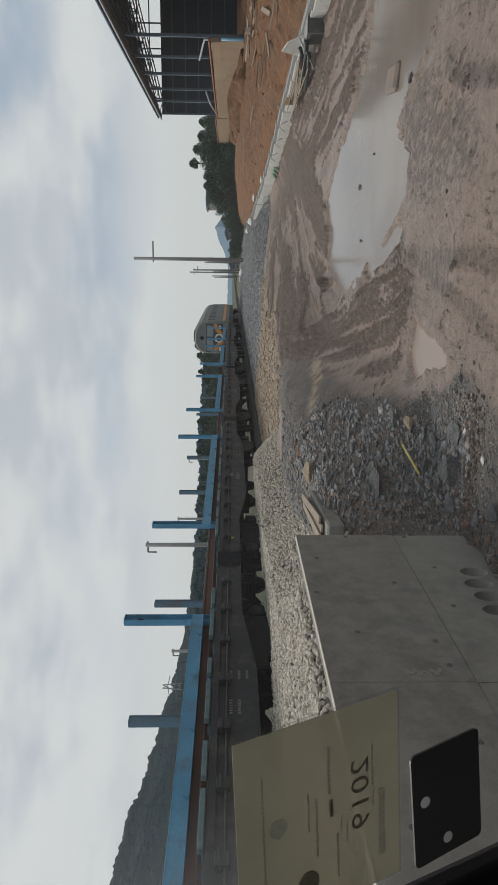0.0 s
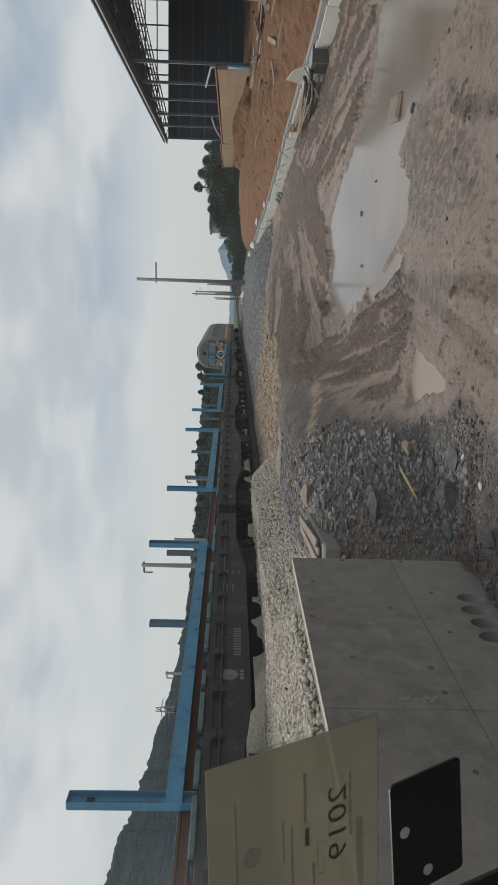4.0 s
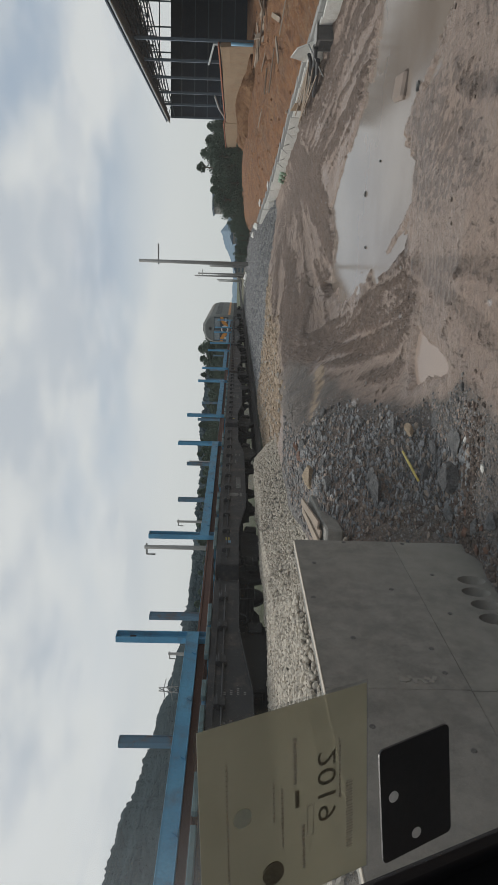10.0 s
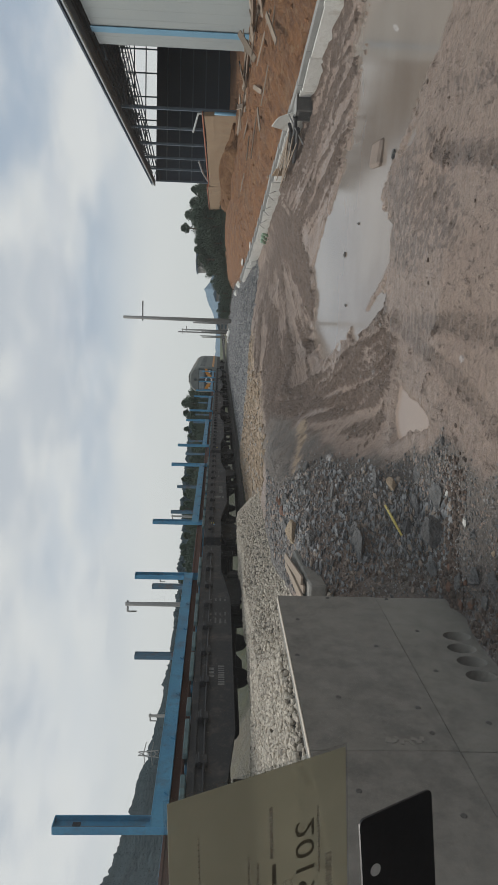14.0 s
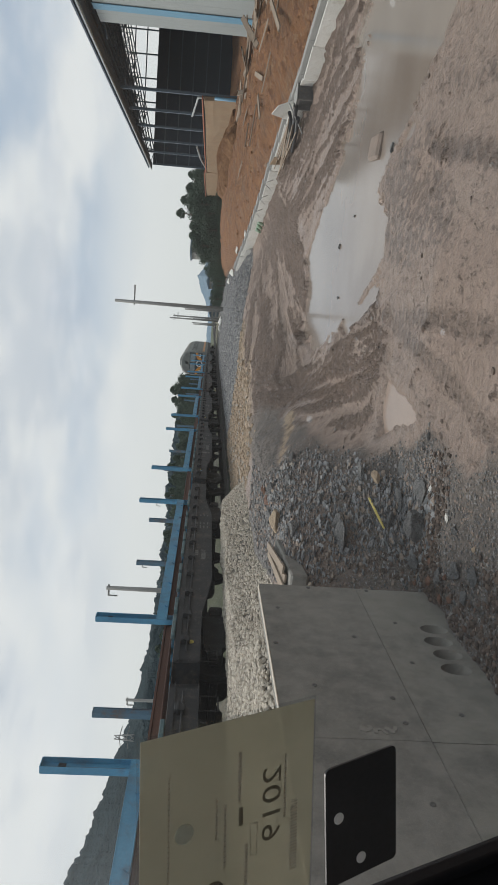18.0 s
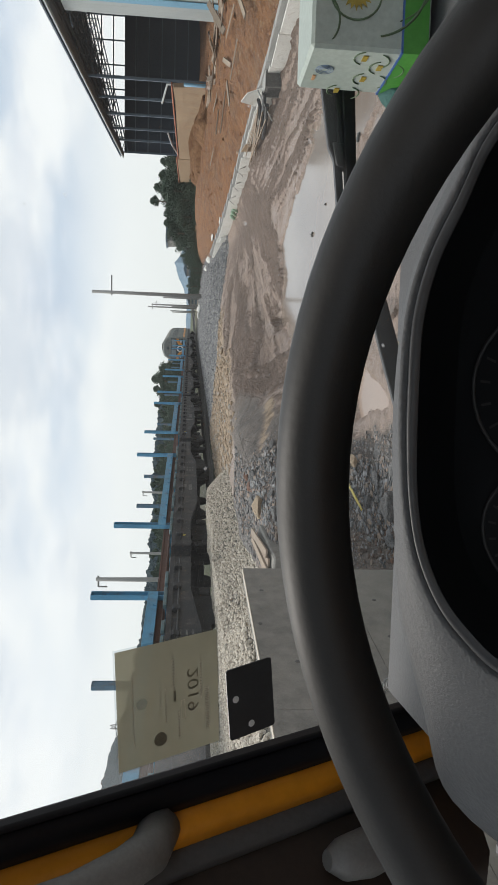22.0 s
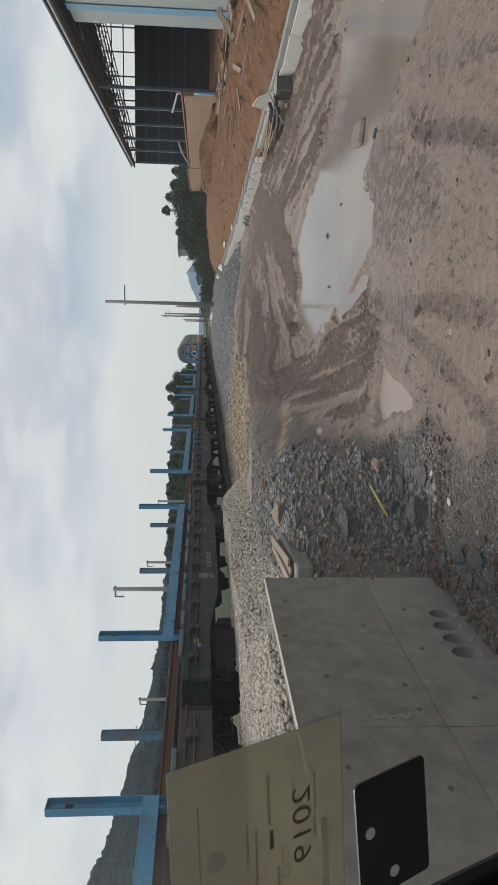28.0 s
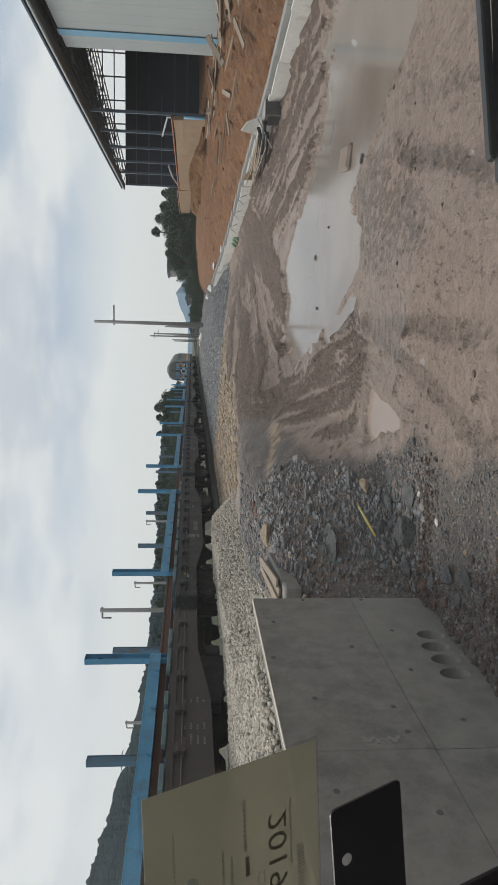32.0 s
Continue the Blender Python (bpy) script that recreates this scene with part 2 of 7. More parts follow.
M_ROOFTAN = surface("dusty_roof_paint", (0.24, 0.235, 0.21), (0.31, 0.30, 0.265), 1.0, 20, 0.8, dirt=(0.12, 0.12, 0.11), dirt_amount=0.5)
M_ORANGE_STRIPE = surface("orange_stripe_paint", (0.6, 0.24, 0.03), (0.68, 0.3, 0.05), 2, 30, 0.5)
M_GLASSDARK = surface("dark_window_glass", (0.16, 0.2, 0.22), (0.22, 0.27, 0.29), 0.6, 5, 0.12, bump=0.0, spec=0.8)
M_WHITE = surface("dirty_white_board", (0.62, 0.61, 0.57), (0.76, 0.75, 0.71), 1.5, 30, 0.7, dirt=(0.36, 0.30, 0.24), dirt_amount=0.45)
M_CLAD = surface("pale_blue_grey_cladding", (0.36, 0.40, 0.405), (0.43, 0.47, 0.468), 0.4, 10, 0.5, bump=0.05, dirt=(0.4, 0.42, 0.4), dirt_amount=0.4)
M_TRIM = surface("bright_blue_trim", (0.16, 0.36, 0.52), (0.2, 0.42, 0.58), 0.8, 10, 0.5)
M_STEEL = surface("blue_grey_steel_frame", (0.10, 0.145, 0.19), (0.15, 0.20, 0.25), 1.5, 20, 0.55)
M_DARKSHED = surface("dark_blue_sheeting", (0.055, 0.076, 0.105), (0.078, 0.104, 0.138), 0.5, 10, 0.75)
M_POLE = surface("weathered_concrete_pole", (0.27, 0.27, 0.255), (0.36, 0.355, 0.34), 1.2, 30, 0.85, stretch=(1, 1, 0.2))
M_WOOD = surface("weathered_plank", (0.30, 0.23, 0.17), (0.42, 0.34, 0.26), 6, 60, 0.8, stretch=(1, 0.12, 1), vary=0.4)
M_YELLOW = surface("yellow_stick", (0.62, 0.5, 0.13), (0.7, 0.58, 0.2), 10, 60, 0.6)
M_TANWALL = surface("tan_clay_face", (0.30, 0.21, 0.13), (0.38, 0.28, 0.18), 1.2, 15, 0.9, bump=0.3, dist=0.03, dirt=(0.25, 0.12, 0.06), dirt_amount=0.4)
M_REDLINE = surface("red_brick_coping", (0.33, 0.12, 0.07), (0.4, 0.17, 0.1), 3, 30, 0.85)
M_BLACKPIPE = surface("black_plastic", (0.012, 0.012, 0.013), (0.02, 0.02, 0.021), 5, 50, 0.5)
M_GREENPLASTIC = surface("pale_green_plastic", (0.28, 0.45, 0.3), (0.4, 0.55, 0.42), 5, 30, 0.5)


def leaves(name, a, b):
    n = Nodes(name)
    r = n.geo.outputs["Random Per Island"]
    col = n.mix(r, a, b)
    col = n.mix(n.math("MULTIPLY", n.noise(0.25, 4, 0.6, 0.35, 0.65), 0.35), col, tuple(v * 0.45 for v in a))
    return n.done(col, 0.75, 0, 0.25)


# bluish tint of distance haze is put into the leaf and hillside colours
M_LEAF = leaves("foliage", (0.062, 0.09, 0.068), (0.095, 0.132, 0.092))
M_HILL = surface("forested_hillside", (0.026, 0.043, 0.05), (0.058, 0.081, 0.09), 0.10, 0.45, 0.95, bump=0.9, dist=1.2, spec=0.05)
# distance haze is painted in as this pale blue colour
M_FARHILL = surface("haze_blue_hill", (0.17, 0.235, 0.295), (0.21, 0.275, 0.33), 0.02, 0.1, 1.0, bump=0.0, spec=0.0)
M_BARK = surface("bark", (0.06, 0.045, 0.03), (0.1, 0.08, 0.055), 6, 40, 0.9)


def ground_material():
    n = Nodes("wet_mud_ground")
    pos = n.geo.outputs["Position"]
    big = n.noise(0.33, 6, 0.6, 0.35, 0.68, vec=pos)
    mid = n.noise(2.1, 7, 0.62, 0.32, 0.7, vec=pos)
    fine = n.noise(26, 5, 0.6, 0.3, 0.72, vec=pos)
    ragged = n.noise(7.0, 7, 0.68, 0.25, 0.75, vec=pos, stretch=(1.5, 0.6, 1))
    # film colour is kept pale to carry part of the wet sheen
    film = n.mix(big, (0.262, 0.190, 0.151), (0.334, 0.247, 0.198))
    film = n.mix(n.math("MULTIPLY", mid, 0.4), film, (0.336, 0.26, 0.206))
    film = n.mix(n.math("MULTIPLY", fine, 0.22), film, (0.16, 0.12, 0.095))
    specks = n.noise(19, 6, 0.7, 0.52, 0.74, vec=pos, stretch=(1.4, 0.7, 1))
    film = n.mix(n.math("MULTIPLY", n.ramp(ragged, 0.55, 0.9), 0.45), film, (0.17, 0.128, 0.103))
    
    def turned(deg):
        r = n.t.nodes.new("ShaderNodeVectorRotate")
        r.rotation_type = "Z_AXIS"
        r.inputs["Angle"].default_value = radians(deg)
        n.t.links.new(pos, r.inputs["Vector"])
        return r.outputs[0]
    comb_a = n.noise(1.0, 6, 0.62, 0.40, 0.62, vec=turned(-70), stretch=(11, 6, 1))
    comb_b = n.noise(1.0, 6, 0.62, 0.40, 0.62, vec=turned(19), stretch=(9, 0.35, 1))
    comb = n.lerp(n.attr("lay"), comb_a, comb_b)
    film = n.mix(n.math("MULTIPLY", comb, n.lerp(n.attr("lay"), 0.2, 0.4)), film, (0.185, 0.143, 0.117))
    film = n.mix(n.math("MULTIPLY", specks, 0.35), film, (0.14, 0.105, 0.085))
    tan = n.mix(mid, (0.33, 0.245, 0.165), (0.45, 0.35, 0.25))
    # gaps between the clods are coloured darker, as their shade
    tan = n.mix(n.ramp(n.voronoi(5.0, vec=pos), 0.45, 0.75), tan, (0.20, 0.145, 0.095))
    red = n.mix(mid, (0.33, 0.14, 0.05), (0.50, 0.235, 0.095))
    red = n.mix(n.math("MULTIPLY", n.noise(1.3, 7, 0.7, 0.5, 0.66, vec=pos), 0.6), red, (0.42, 0.265, 0.15))
    red = n.mix(n.math("MULTIPLY", big, 0.45), red, (0.27, 0.155, 0.085))
    red = n.mix(n.math("MULTIPLY", fine, 0.3), red, (0.11, 0.05, 0.03))
    red = n.mix(n.math("MULTIPLY", n.noise(1.9, 8, 0.75, 0.5, 0.6, vec=pos), 0.55), red, (0.16, 0.074, 0.04))
    red = n.mix(n.math("MULTIPLY", n.noise(2.7, 8, 0.78, 0.54, 0.62, vec=pos), 0.6), red, (0.46, 0.285, 0.155))
    crumb = n.math("MULTIPLY", n.attr("red"), n.math("ADD", n.math("MULTIPLY", n.noise(3.5, 8, 0.75, 0.25, 0.75, vec=pos), 2.6), n.ramp(n.voronoi(7, vec=pos), 0.6, 0.1)))
    vor = n.voronoi(13, vec=pos)
    vcol = n.voronoi(13, out=1, vec=pos)
    grey = n.mix(n.ramp(vcol, 0.1, 0.9), (0.16, 0.163, 0.166), (0.31, 0.31, 0.305))
    # shade in the gaps between gravel stones is painted dark
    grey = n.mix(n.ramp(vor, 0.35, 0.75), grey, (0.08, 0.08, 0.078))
    dark = n.mix(mid, (0.135, 0.118, 0.104), (0.225, 0.192, 0.166))
    dark = n.mix(n.math("MULTIPLY", fine, 0.6), dark, (0.05, 0.045, 0.042))
    dark = n.mix(n.ramp(big, 0.55, 0.9), dark, (0.20, 0.155, 0.128))
    dark = n.mix(n.math("MULTIPLY", n.ramp(n.voronoi(48, vec=pos), 0.42, 0.15), n.ramp(n.voronoi(48, out=1, vec=pos), 0.4, 0.8)), dark, (0.25, 0.25, 0.245))
    green = n.mix(mid, (0.04, 0.05, 0.024), (0.075, 0.085, 0.042))
    col = n.mix(n.attr("tan"), film, tan)
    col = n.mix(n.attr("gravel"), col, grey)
    crest = n.ramp(n.math("ADD", n.attr("crest"), n.math("ADD", n.math("MULTIPLY", n.math("SUBTRACT", ragged, 0.5), 0.8), n.math("MULTIPLY", n.math("SUBTRACT", n.noise(30, 5, 0.7, 0.3, 0.7, vec=pos, stretch=(1.5, 0.6, 1)), 0.5), 0.7))), 0.3, 0.7)
    churned = n.mix(fine, (0.168, 0.119, 0.092), (0.25, 0.18, 0.14))
    churned = n.mix(n.math("MULTIPLY", specks, 0.5), churned, (0.09, 0.068, 0.055))
    churned = n.mix(n.math("MULTIPLY", comb, 0.6), churned, (0.12, 0.087, 0.069))
    churned = n.mix(n.math("MULTIPLY", n.ramp(ragged, 0.5, 0.9), 0.4), churned, (0.33, 0.25, 0.203))
    col = n.mix(n.math("MULTIPLY", crest, 0.92), col, churned)
    col = n.mix(n.math("MULTIPLY", n.attr("tread"), n.lerp(ragged, 0.65, 0.95)), col, (0.085, 0.064, 0.052))
    dash = n.noise(1.0, 5, 0.65, 0.0, 1.0, vec=turned(-23), stretch=(10, 5.5, 1))
    dash = n.math("MULTIPLY", n.ramp(n.math("ADD", dash, n.math("MULTIPLY", n.attr("flecks"), 0.2)), 0.60, 0.72), n.ramp(n.attr("flecks"), 0.05, 0.3))
    col = n.mix(n.math("MULTIPLY", dash, 0.8), col, (0.125, 0.092, 0.074))
    col = n.mix(n.attr("rubble"), col, dark)
    col = n.mix(n.attr("red"), col, red)
    col = n.mix(n.attr("green"), col, green)
    wet = n.math("MULTIPLY", n.attr("wet"), n.math("SUBTRACT", 1.0, n.math("MULTIPLY", crest, 0.75)))
    rough = n.lerp(wet, n.lerp(mid, 0.75, 0.95), n.lerp(fine, 0.30, 0.45))
    hgt = n.math("ADD", n.math("MULTIPLY", fine, n.lerp(crest, 0.12, 0.55)), n.math("ADD", n.math("MULTIPLY", comb, 0.25), n.math("MULTIPLY", ragged, n.lerp(crest, 0.2, 0.75))))
    n.bump(n.math("ADD", n.math("ADD", hgt, crumb), n.math("MULTIPLY", n.attr("gravel"), n.ramp(vor, 0.75, 0.2))), 0.9, 0.08)
    return n.done(col, rough, 0, 0.45)


def water_material(name, c1, c2, gloss):
    n = Nodes(name)
    n.bump(n.noise(3.0, 3, 0.5, 0.3, 0.7), 0.02, 0.006)
    col = n.mix(n.noise(0.5, 3, 0.5, 0.35, 0.65), c1, c2)
    return n.done(col, 0.11, 0, gloss)


M_GROUND = ground_material()
M_WATER = water_material("muddy_water", (0.20, 0.162, 0.133), (0.245, 0.203, 0.169), 0.28)
M_SILT = water_material("silty_tan_water", (0.27, 0.205, 0.165), (0.31, 0.24, 0.195), 0.16)


# ---- mesh helpers ----
def part(name, bm, material, parent=None, label=""):
    me = bpy.data.meshes.new(name)
    bm.to_mesh(me)
    bm.free()
    me.materials.append(material)
    ob = new(name, me)
    ob.parent = parent
    if label:
        ob["label"] = label
    return ob


def share(ob, m, parent):
    """Another object on the same mesh."""
    o = new(ob.name.split(".")[0], ob.data)
    o.parent = parent
    o.matrix_basis = m
    return o


def box(bm, x0, x1, y0, y1, z0, z1, bev=0.0):
    v = [bm.verts.new((x, y, z)) for x in (x0, x1) for y in (y0, y1) for z in (z0, z1)]
    fs = [bm.faces.new([v[i] for i in q]) for q in ((0, 1, 3, 2), (4, 6, 7, 5), (0, 4, 5, 1), (2, 3, 7, 6), (0, 2, 6, 4), (1, 5, 7, 3))]
    if bev:
        es = list({e for f in fs for e in f.edges})
        bmesh.ops.bevel(bm, geom=es, offset=bev, segments=1, affect="EDGES")
    return bm


def boxed(x0, x1, y0, y1, z0, z1, bev=0.0):
    return box(bmesh.new(), x0, x1, y0, y1, z0, z1, bev)


def tube(bm, pts, radii, n=10, cap=True, close=False):
    """A round tube through points."""
    pts = [Vector(p) for p in pts]
    if isinstance(radii, (int, float)):
        radii = [radii] * len(pts)
    rings, k = [], len(pts)
    side = None
    for i, p in enumerate(pts):
        a = pts[(i - 1) % k] if close or i > 0 else p
        b = pts[(i + 1) % k] if close or i < k - 1 else p
        d = (b - a).normalized()
        if side is None:
            side = d.orthogonal().normalized()
        side = (side - d * side.dot(d)).normalized()
        up = d.cross(side)
        rings.append([bm.verts.new(p + (side * math.cos(2 * math.pi * j / n) + up * math.sin(2 * math.pi * j / n)) * radii[i]) for j in range(n)])
    for i in range(k if close else k - 1):
        a, b = rings[i], rings[(i + 1) % k]
        for j in range(n):
            bm.faces.new((a[j], a[(j + 1) % n], b[(j + 1) % n], b[j])).smooth = True
    if cap and not close:
        bm.faces.new(rings[0][::-1])
        bm.faces.new(rings[-1])
    return bm


def prism(bm, outline, axis, a, b):
    """An outline of (u, v) pairs drawn out along an axis from a to b: 'x' takes (y, z), 'y' takes (x, z), 'z' takes (x, y)."""
    def at(u, v, w):
        return {"x": (w, u, v), "y": (u, w, v), "z": (u, v, w)}[axis]
    p = [bm.verts.new(at(u, v, a)) for u, v in outline]
    q = [bm.verts.new(at(u, v, b)) for u, v in outline]
    n = len(p)
    bm.faces.new(p)
    bm.faces.new(q[::-1])
    for i in range(n):
        bm.faces.new((p[i], q[i], q[(i + 1) % n], p[(i + 1) % n]))
    bmesh.ops.recalc_face_normals(bm, faces=bm.faces)
    return bm


def raw(name, verts, faces, material, parent=None, smooth=False):
    me = bpy.data.meshes.new(name)
    me.from_pydata([tuple(v) for v in verts], [], faces)
    me.materials.append(material)
    if smooth:
        me.polygons.foreach_set("use_smooth", [True] * len(me.polygons))
    me.update()
    ob = new(name, me)
    ob.parent = parent
    return ob


ICO = bmesh.new()
bmesh.ops.create_icosphere(ICO, subdivisions=1, radius=1)
ICO_V = np.array([v.co[:] for v in ICO.verts])
ICO_F = [[v.index for v in f.verts] for f in ICO.faces]
ICO.free()


def stones(name, spots, material, rng, flat=0.75, parent=None):
    """Many angular stones in one mesh. spots: (x, y, z, radius)."""
    vs, fs, base = [], [], 0
    for x, y, z, r in spots:
        v = ICO_V * rng.uniform(0.62, 1.25, (len(ICO_V), 1)) * rng.uniform(0.7, 1.3, 3) * (1, 1, flat)
        a, b = rng.uniform(0, 2 * math.pi), rng.uniform(-0.5, 0.5)
        ca, sa, cb, sb = math.cos(a), math.sin(a), math.cos(b), math.sin(b)
        v = v @ np.array(((ca, sa, 0), (-sa, ca, 0), (0, 0, 1))) @ np.array(((1, 0, 0), (0, cb, sb), (0, -sb, cb)))
        vs.append(v * r + (x, y, z))
        fs += [[i + base for i in f] for f in ICO_F]
        base += len(ICO_V)
    return raw(name, np.concatenate(vs), fs, material, parent)


def rock(name, x, y, z, r, material, seed, label, flat=0.7, long=1.0, turn=0.0, parent=None):
    bm = bmesh.new()
    bmesh.ops.create_icosphere(bm, subdivisions=3, radius=1)
    off = Vector((seed * 3.1, seed * 1.7, 0))
    for v in bm.verts:
        n1 = noise.noise(v.co * 0.9 + off)
        n2 = noise.noise(v.co * 2.6 + off)
        c = v.co * (1 + 0.42 * n1 + 0.18 * n2 + 0.07 * noise.noise(v.co * 6.5 + off))
        for k in range(9):
            d = Vector((math.sin(seed + k * 2.4), math.cos(seed * 1.3 + k * 1.9), math.sin(seed * 0.7 + k))).normalized()
            e = c.dot(d) - 0.62
            if e > 0:
                c -= d * e * 0.97
        v.co = Vector((c.x * long, c.y, c.z * flat)) * r
    ob = part(name, bm, material, parent)
    ob.matrix_basis = pose(x, y, z, 0, 0, turn)
    return tagged(ob, label, "rock")


# ---- ground ----
def sstep(x):
    x = np.clip(x, 0, 1)
    return x * x * (3 - 2 * x)


def vnoise(x, y, seed=0):
    xi, yi = np.floor(x).astype(np.int64), np.floor(y).astype(np.int64)
    fx, fy = sstep(x - xi), sstep(y - yi)

    def hsh(a, b):
        q = np.sin(a * 127.1 + b * 311.7 + seed * 74.7) * 43758.5453
        return q - np.floor(q)
    a, b, c, d = hsh(xi, yi), hsh(xi + 1, yi), hsh(xi, yi + 1), hsh(xi + 1, yi + 1)
    return (a * (1 - fx) + b * fx) * (1 - fy) + (c * (1 - fx) + d * fx) * fy


def fbm(x, y, octaves=4, seed=0):
    s, amp, tot = 0, 1.0, 0
    for k in range(octaves):
        s = s + amp * (vnoise(x * 2 ** k, y * 2 ** k, seed + k) - 0.5)
        tot += amp
        amp *= 0.55
    return s / tot * 2


def inside(poly, x, y):
    """Signed distance to a closed outline, positive within."""
    best = np.full(x.shape, 1e9)
    ins = np.zeros(x.shape, bool)
    n = len(poly)
    for i in range(n):
        (ax, ay), (bx, by) = poly[i], poly[(i + 1) % n]
        dx, dy = bx - ax, by - ay
        t = np.clip(((x - ax) * dx + (y - ay) * dy) / (dx * dx + dy * dy), 0, 1)
        best = np.minimum(best, np.hypot(x - ax - t * dx, y - ay - t * dy))
        if ay != by:
            ins ^= ((ay > y) != (by > y)) & (x < (bx - ax) * (y - ay) / (by - ay) + ax)
    return np.where(ins, best, -best)


def along(line, x, y):
    """Distance from an open line and how far along it."""
    best, run, acc = np.full(x.shape, 1e9), np.zeros(x.shape), 0.0
    for (ax, ay), (bx, by) in zip(line, line[1:]):
        dx, dy = bx - ax, by - ay
        ln = math.hypot(dx, dy)
        t = np.clip(((x - ax) * dx + (y - ay) * dy) / (ln * ln), 0, 1)
        d = np.hypot(x - ax - t * dx, y - ay - t * dy)
        run = np.where(d < best, acc + t * ln, run)
        best = np.minimum(best, d)
        acc += ln
    return best, run


PUDDLES = {
    "large_puddle": [(5.5, 13.6), (5.0, 14.2), (4.3, 13.3), (3.8, 13.6), (3.4, 14.5), (2.7, 15.1), (2.5, 16.3), (1.75, 17.4), (1.4, 18.3), (0.3, 17.5), (-0.6, 17.7), (-1.0, 15.6), (-0.9, 15.0), (0.0, 11.3),
                     (0.28, 10.0), (0.66, 9.8), (1.05, 9.9), (1.4, 9.7), (1.87, 10.4), (2.15, 9.75), (2.45, 9.2), (2.8, 8.7), (3.1, 8.1), (3.6, 7.7), (5.0, 8.6), (5.9, 10.6), (5.7, 12.6)],
    "small_puddle": [(-0.76, 8.86), (-0.86, 8.3), (-0.95, 7.7), (-1.13, 7.38), (-1.27, 7.83), (-1.45, 8.4), (-1.6, 8.76), (-1.22, 9.08)],
}
WALL_LINE = [(7.2, 4.0), (6.75, 9.0), (6.2, 14.7), (5.95, 16.7), (5.7, 18.2), (5.45, 21.5), (4.9, 25.6), (4.05, 30.4), (3.35, 34.5), (2.25, 43.5)]


def wall_side(x, y):
    """How far to the right of the low white wall a place lies."""
    ys = [p[1] for p in WALL_LINE]
    xs = [p[0] for p in WALL_LINE]
    return x - np.interp(y, ys + [60, 120], xs + [2.6, 3.2])


def height(x, y):
    b = 0.9 * sstep((y - 15) / 45)
    xc = np.interp(y, [0, 6.2, 8, 15, 25, 40, 60], [-3.1, -3.1, -2.9, -2.9, -1.5, 0, 0])
    w = np.interp(y, [0, 6.2, 8, 15, 22, 40], [0.3, 0.3, 1.5, 1.8, 3.6, 4.0])
    z = b + (np.maximum(1.25, b) - b) * sstep((xc + w - x) / w)
    # red bank behind the low wall
    r = wall_side(x, y)
    bank = 0.4 * sstep(r / 0.3) + 0.55 * sstep((r - 0.3) / 2.2) + 0.15 * sstep((r - 3) / 3)
    bank = bank * sstep((y - 3) / 4) * (1 - sstep((y - 75) / 40))
    lump = fbm(x * 0.55 + 3, y * 0.55, 4, 5)
    z = z + bank * (1 + 0.28 * lump * sstep(r / 1.2))
    # overgrown bank added unseen beyond the track, closing pale gaps under the wagons
    z = z + 1.0 * sstep((-9.6 - x) / 2.5) * sstep((120 - y) / 30)
    return z


def lines(parts):
    out = []
    for a, b, step in parts:
        out += list(np.arange(a, b - 1e-6, step))
    return np.array(out + [parts[-1][1]])


gx = lines([(-900, -300, 100), (-300, -100, 40), (-100, -30, 7), (-30, -10, 2), (-10, -4, 0.5), (-4, 5.5, 0.06), (5.5, 16, 0.16), (16, 30, 1.5), (30, 100, 7), (100, 900, 80)])
gy = lines([(-300, -60, 40), (-60, -10, 10), (-10, 3, 1.0), (3, 14, 0.055), (14, 24, 0.09), (24, 45, 0.3), (45, 100, 1.5), (100, 300, 12), (300, 1500, 120)])
GX, GY = np.meshgrid(gx, gy)
GZ = height(GX, GY)
near = sstep((40 - GY) / 20) * sstep((GY + 4) / 6) * sstep((16 - np.abs(GX)) / 4)
rub_edge = np.interp(GY, [4, 5.3, 6.1, 7.0, 7.8, 8.9, 9.3, 11.0, 13.3, 15.0], [-0.9, -1.05, -1.15, -1.1, -1.27, -1.68, -1.8, -1.86, -1.96, -2.1])
rubble = sstep((rub_edge + 0.3 * fbm(GX * 1.6, GY * 1.6, 4, 9) - GX) / 0.22) * sstep((16.4 + 0.8 * fbm(GX * 0.8, GY * 0.8, 3, 4) - GY) / 2.0) * sstep((GX + 3.4) / 0.3) * sstep((GY + 2) / 2)
grav_edge = np.interp(GX, [-20, -6.5, -4, -2.7, -1.5, -0.6, 0.75, 2.2, 3], [34, 31.5, 28, 26.2, 24.8, 27, 30.4, 34, 36]) + 0.5 * fbm(GX * 0.9, GY * 0.6, 3, 2)
gravel = sstep((GY - grav_edge) / 0.8) * sstep((110 - GY) / 20)
grey_toe = sstep((-2.5 - GX + 0.4 * fbm(GX, GY, 3, 21)) / 0.4) * sstep((GY - 8) / 2) * sstep((15.0 - GY) / 1.6)
gravel = np.maximum(gravel, grey_toe * 0.85)
TAN = [(-9, 17.5), (-4.6, 16.2), (-2.75, 14.6), (-1.6, 20), (-1.2, 23), (-0.3, 27.5), (0.5, 30.5), (-0.6, 28), (-2.7, 28), (-4, 30), (-9, 34)]
tan = sstep((inside(TAN, GX, GY) + 0.45 * fbm(GX * 1.1, GY * 1.1, 3, 8)) / 0.7 + 0.4) * (1 - gravel)
rside = wall_side(GX, GY)
red = sstep((rside + 0.15 * fbm(GX * 2, GY * 2, 3, 7)) / 0.25) * sstep((GY - 3) / 3) * (1 - sstep((GY - 80) / 30))
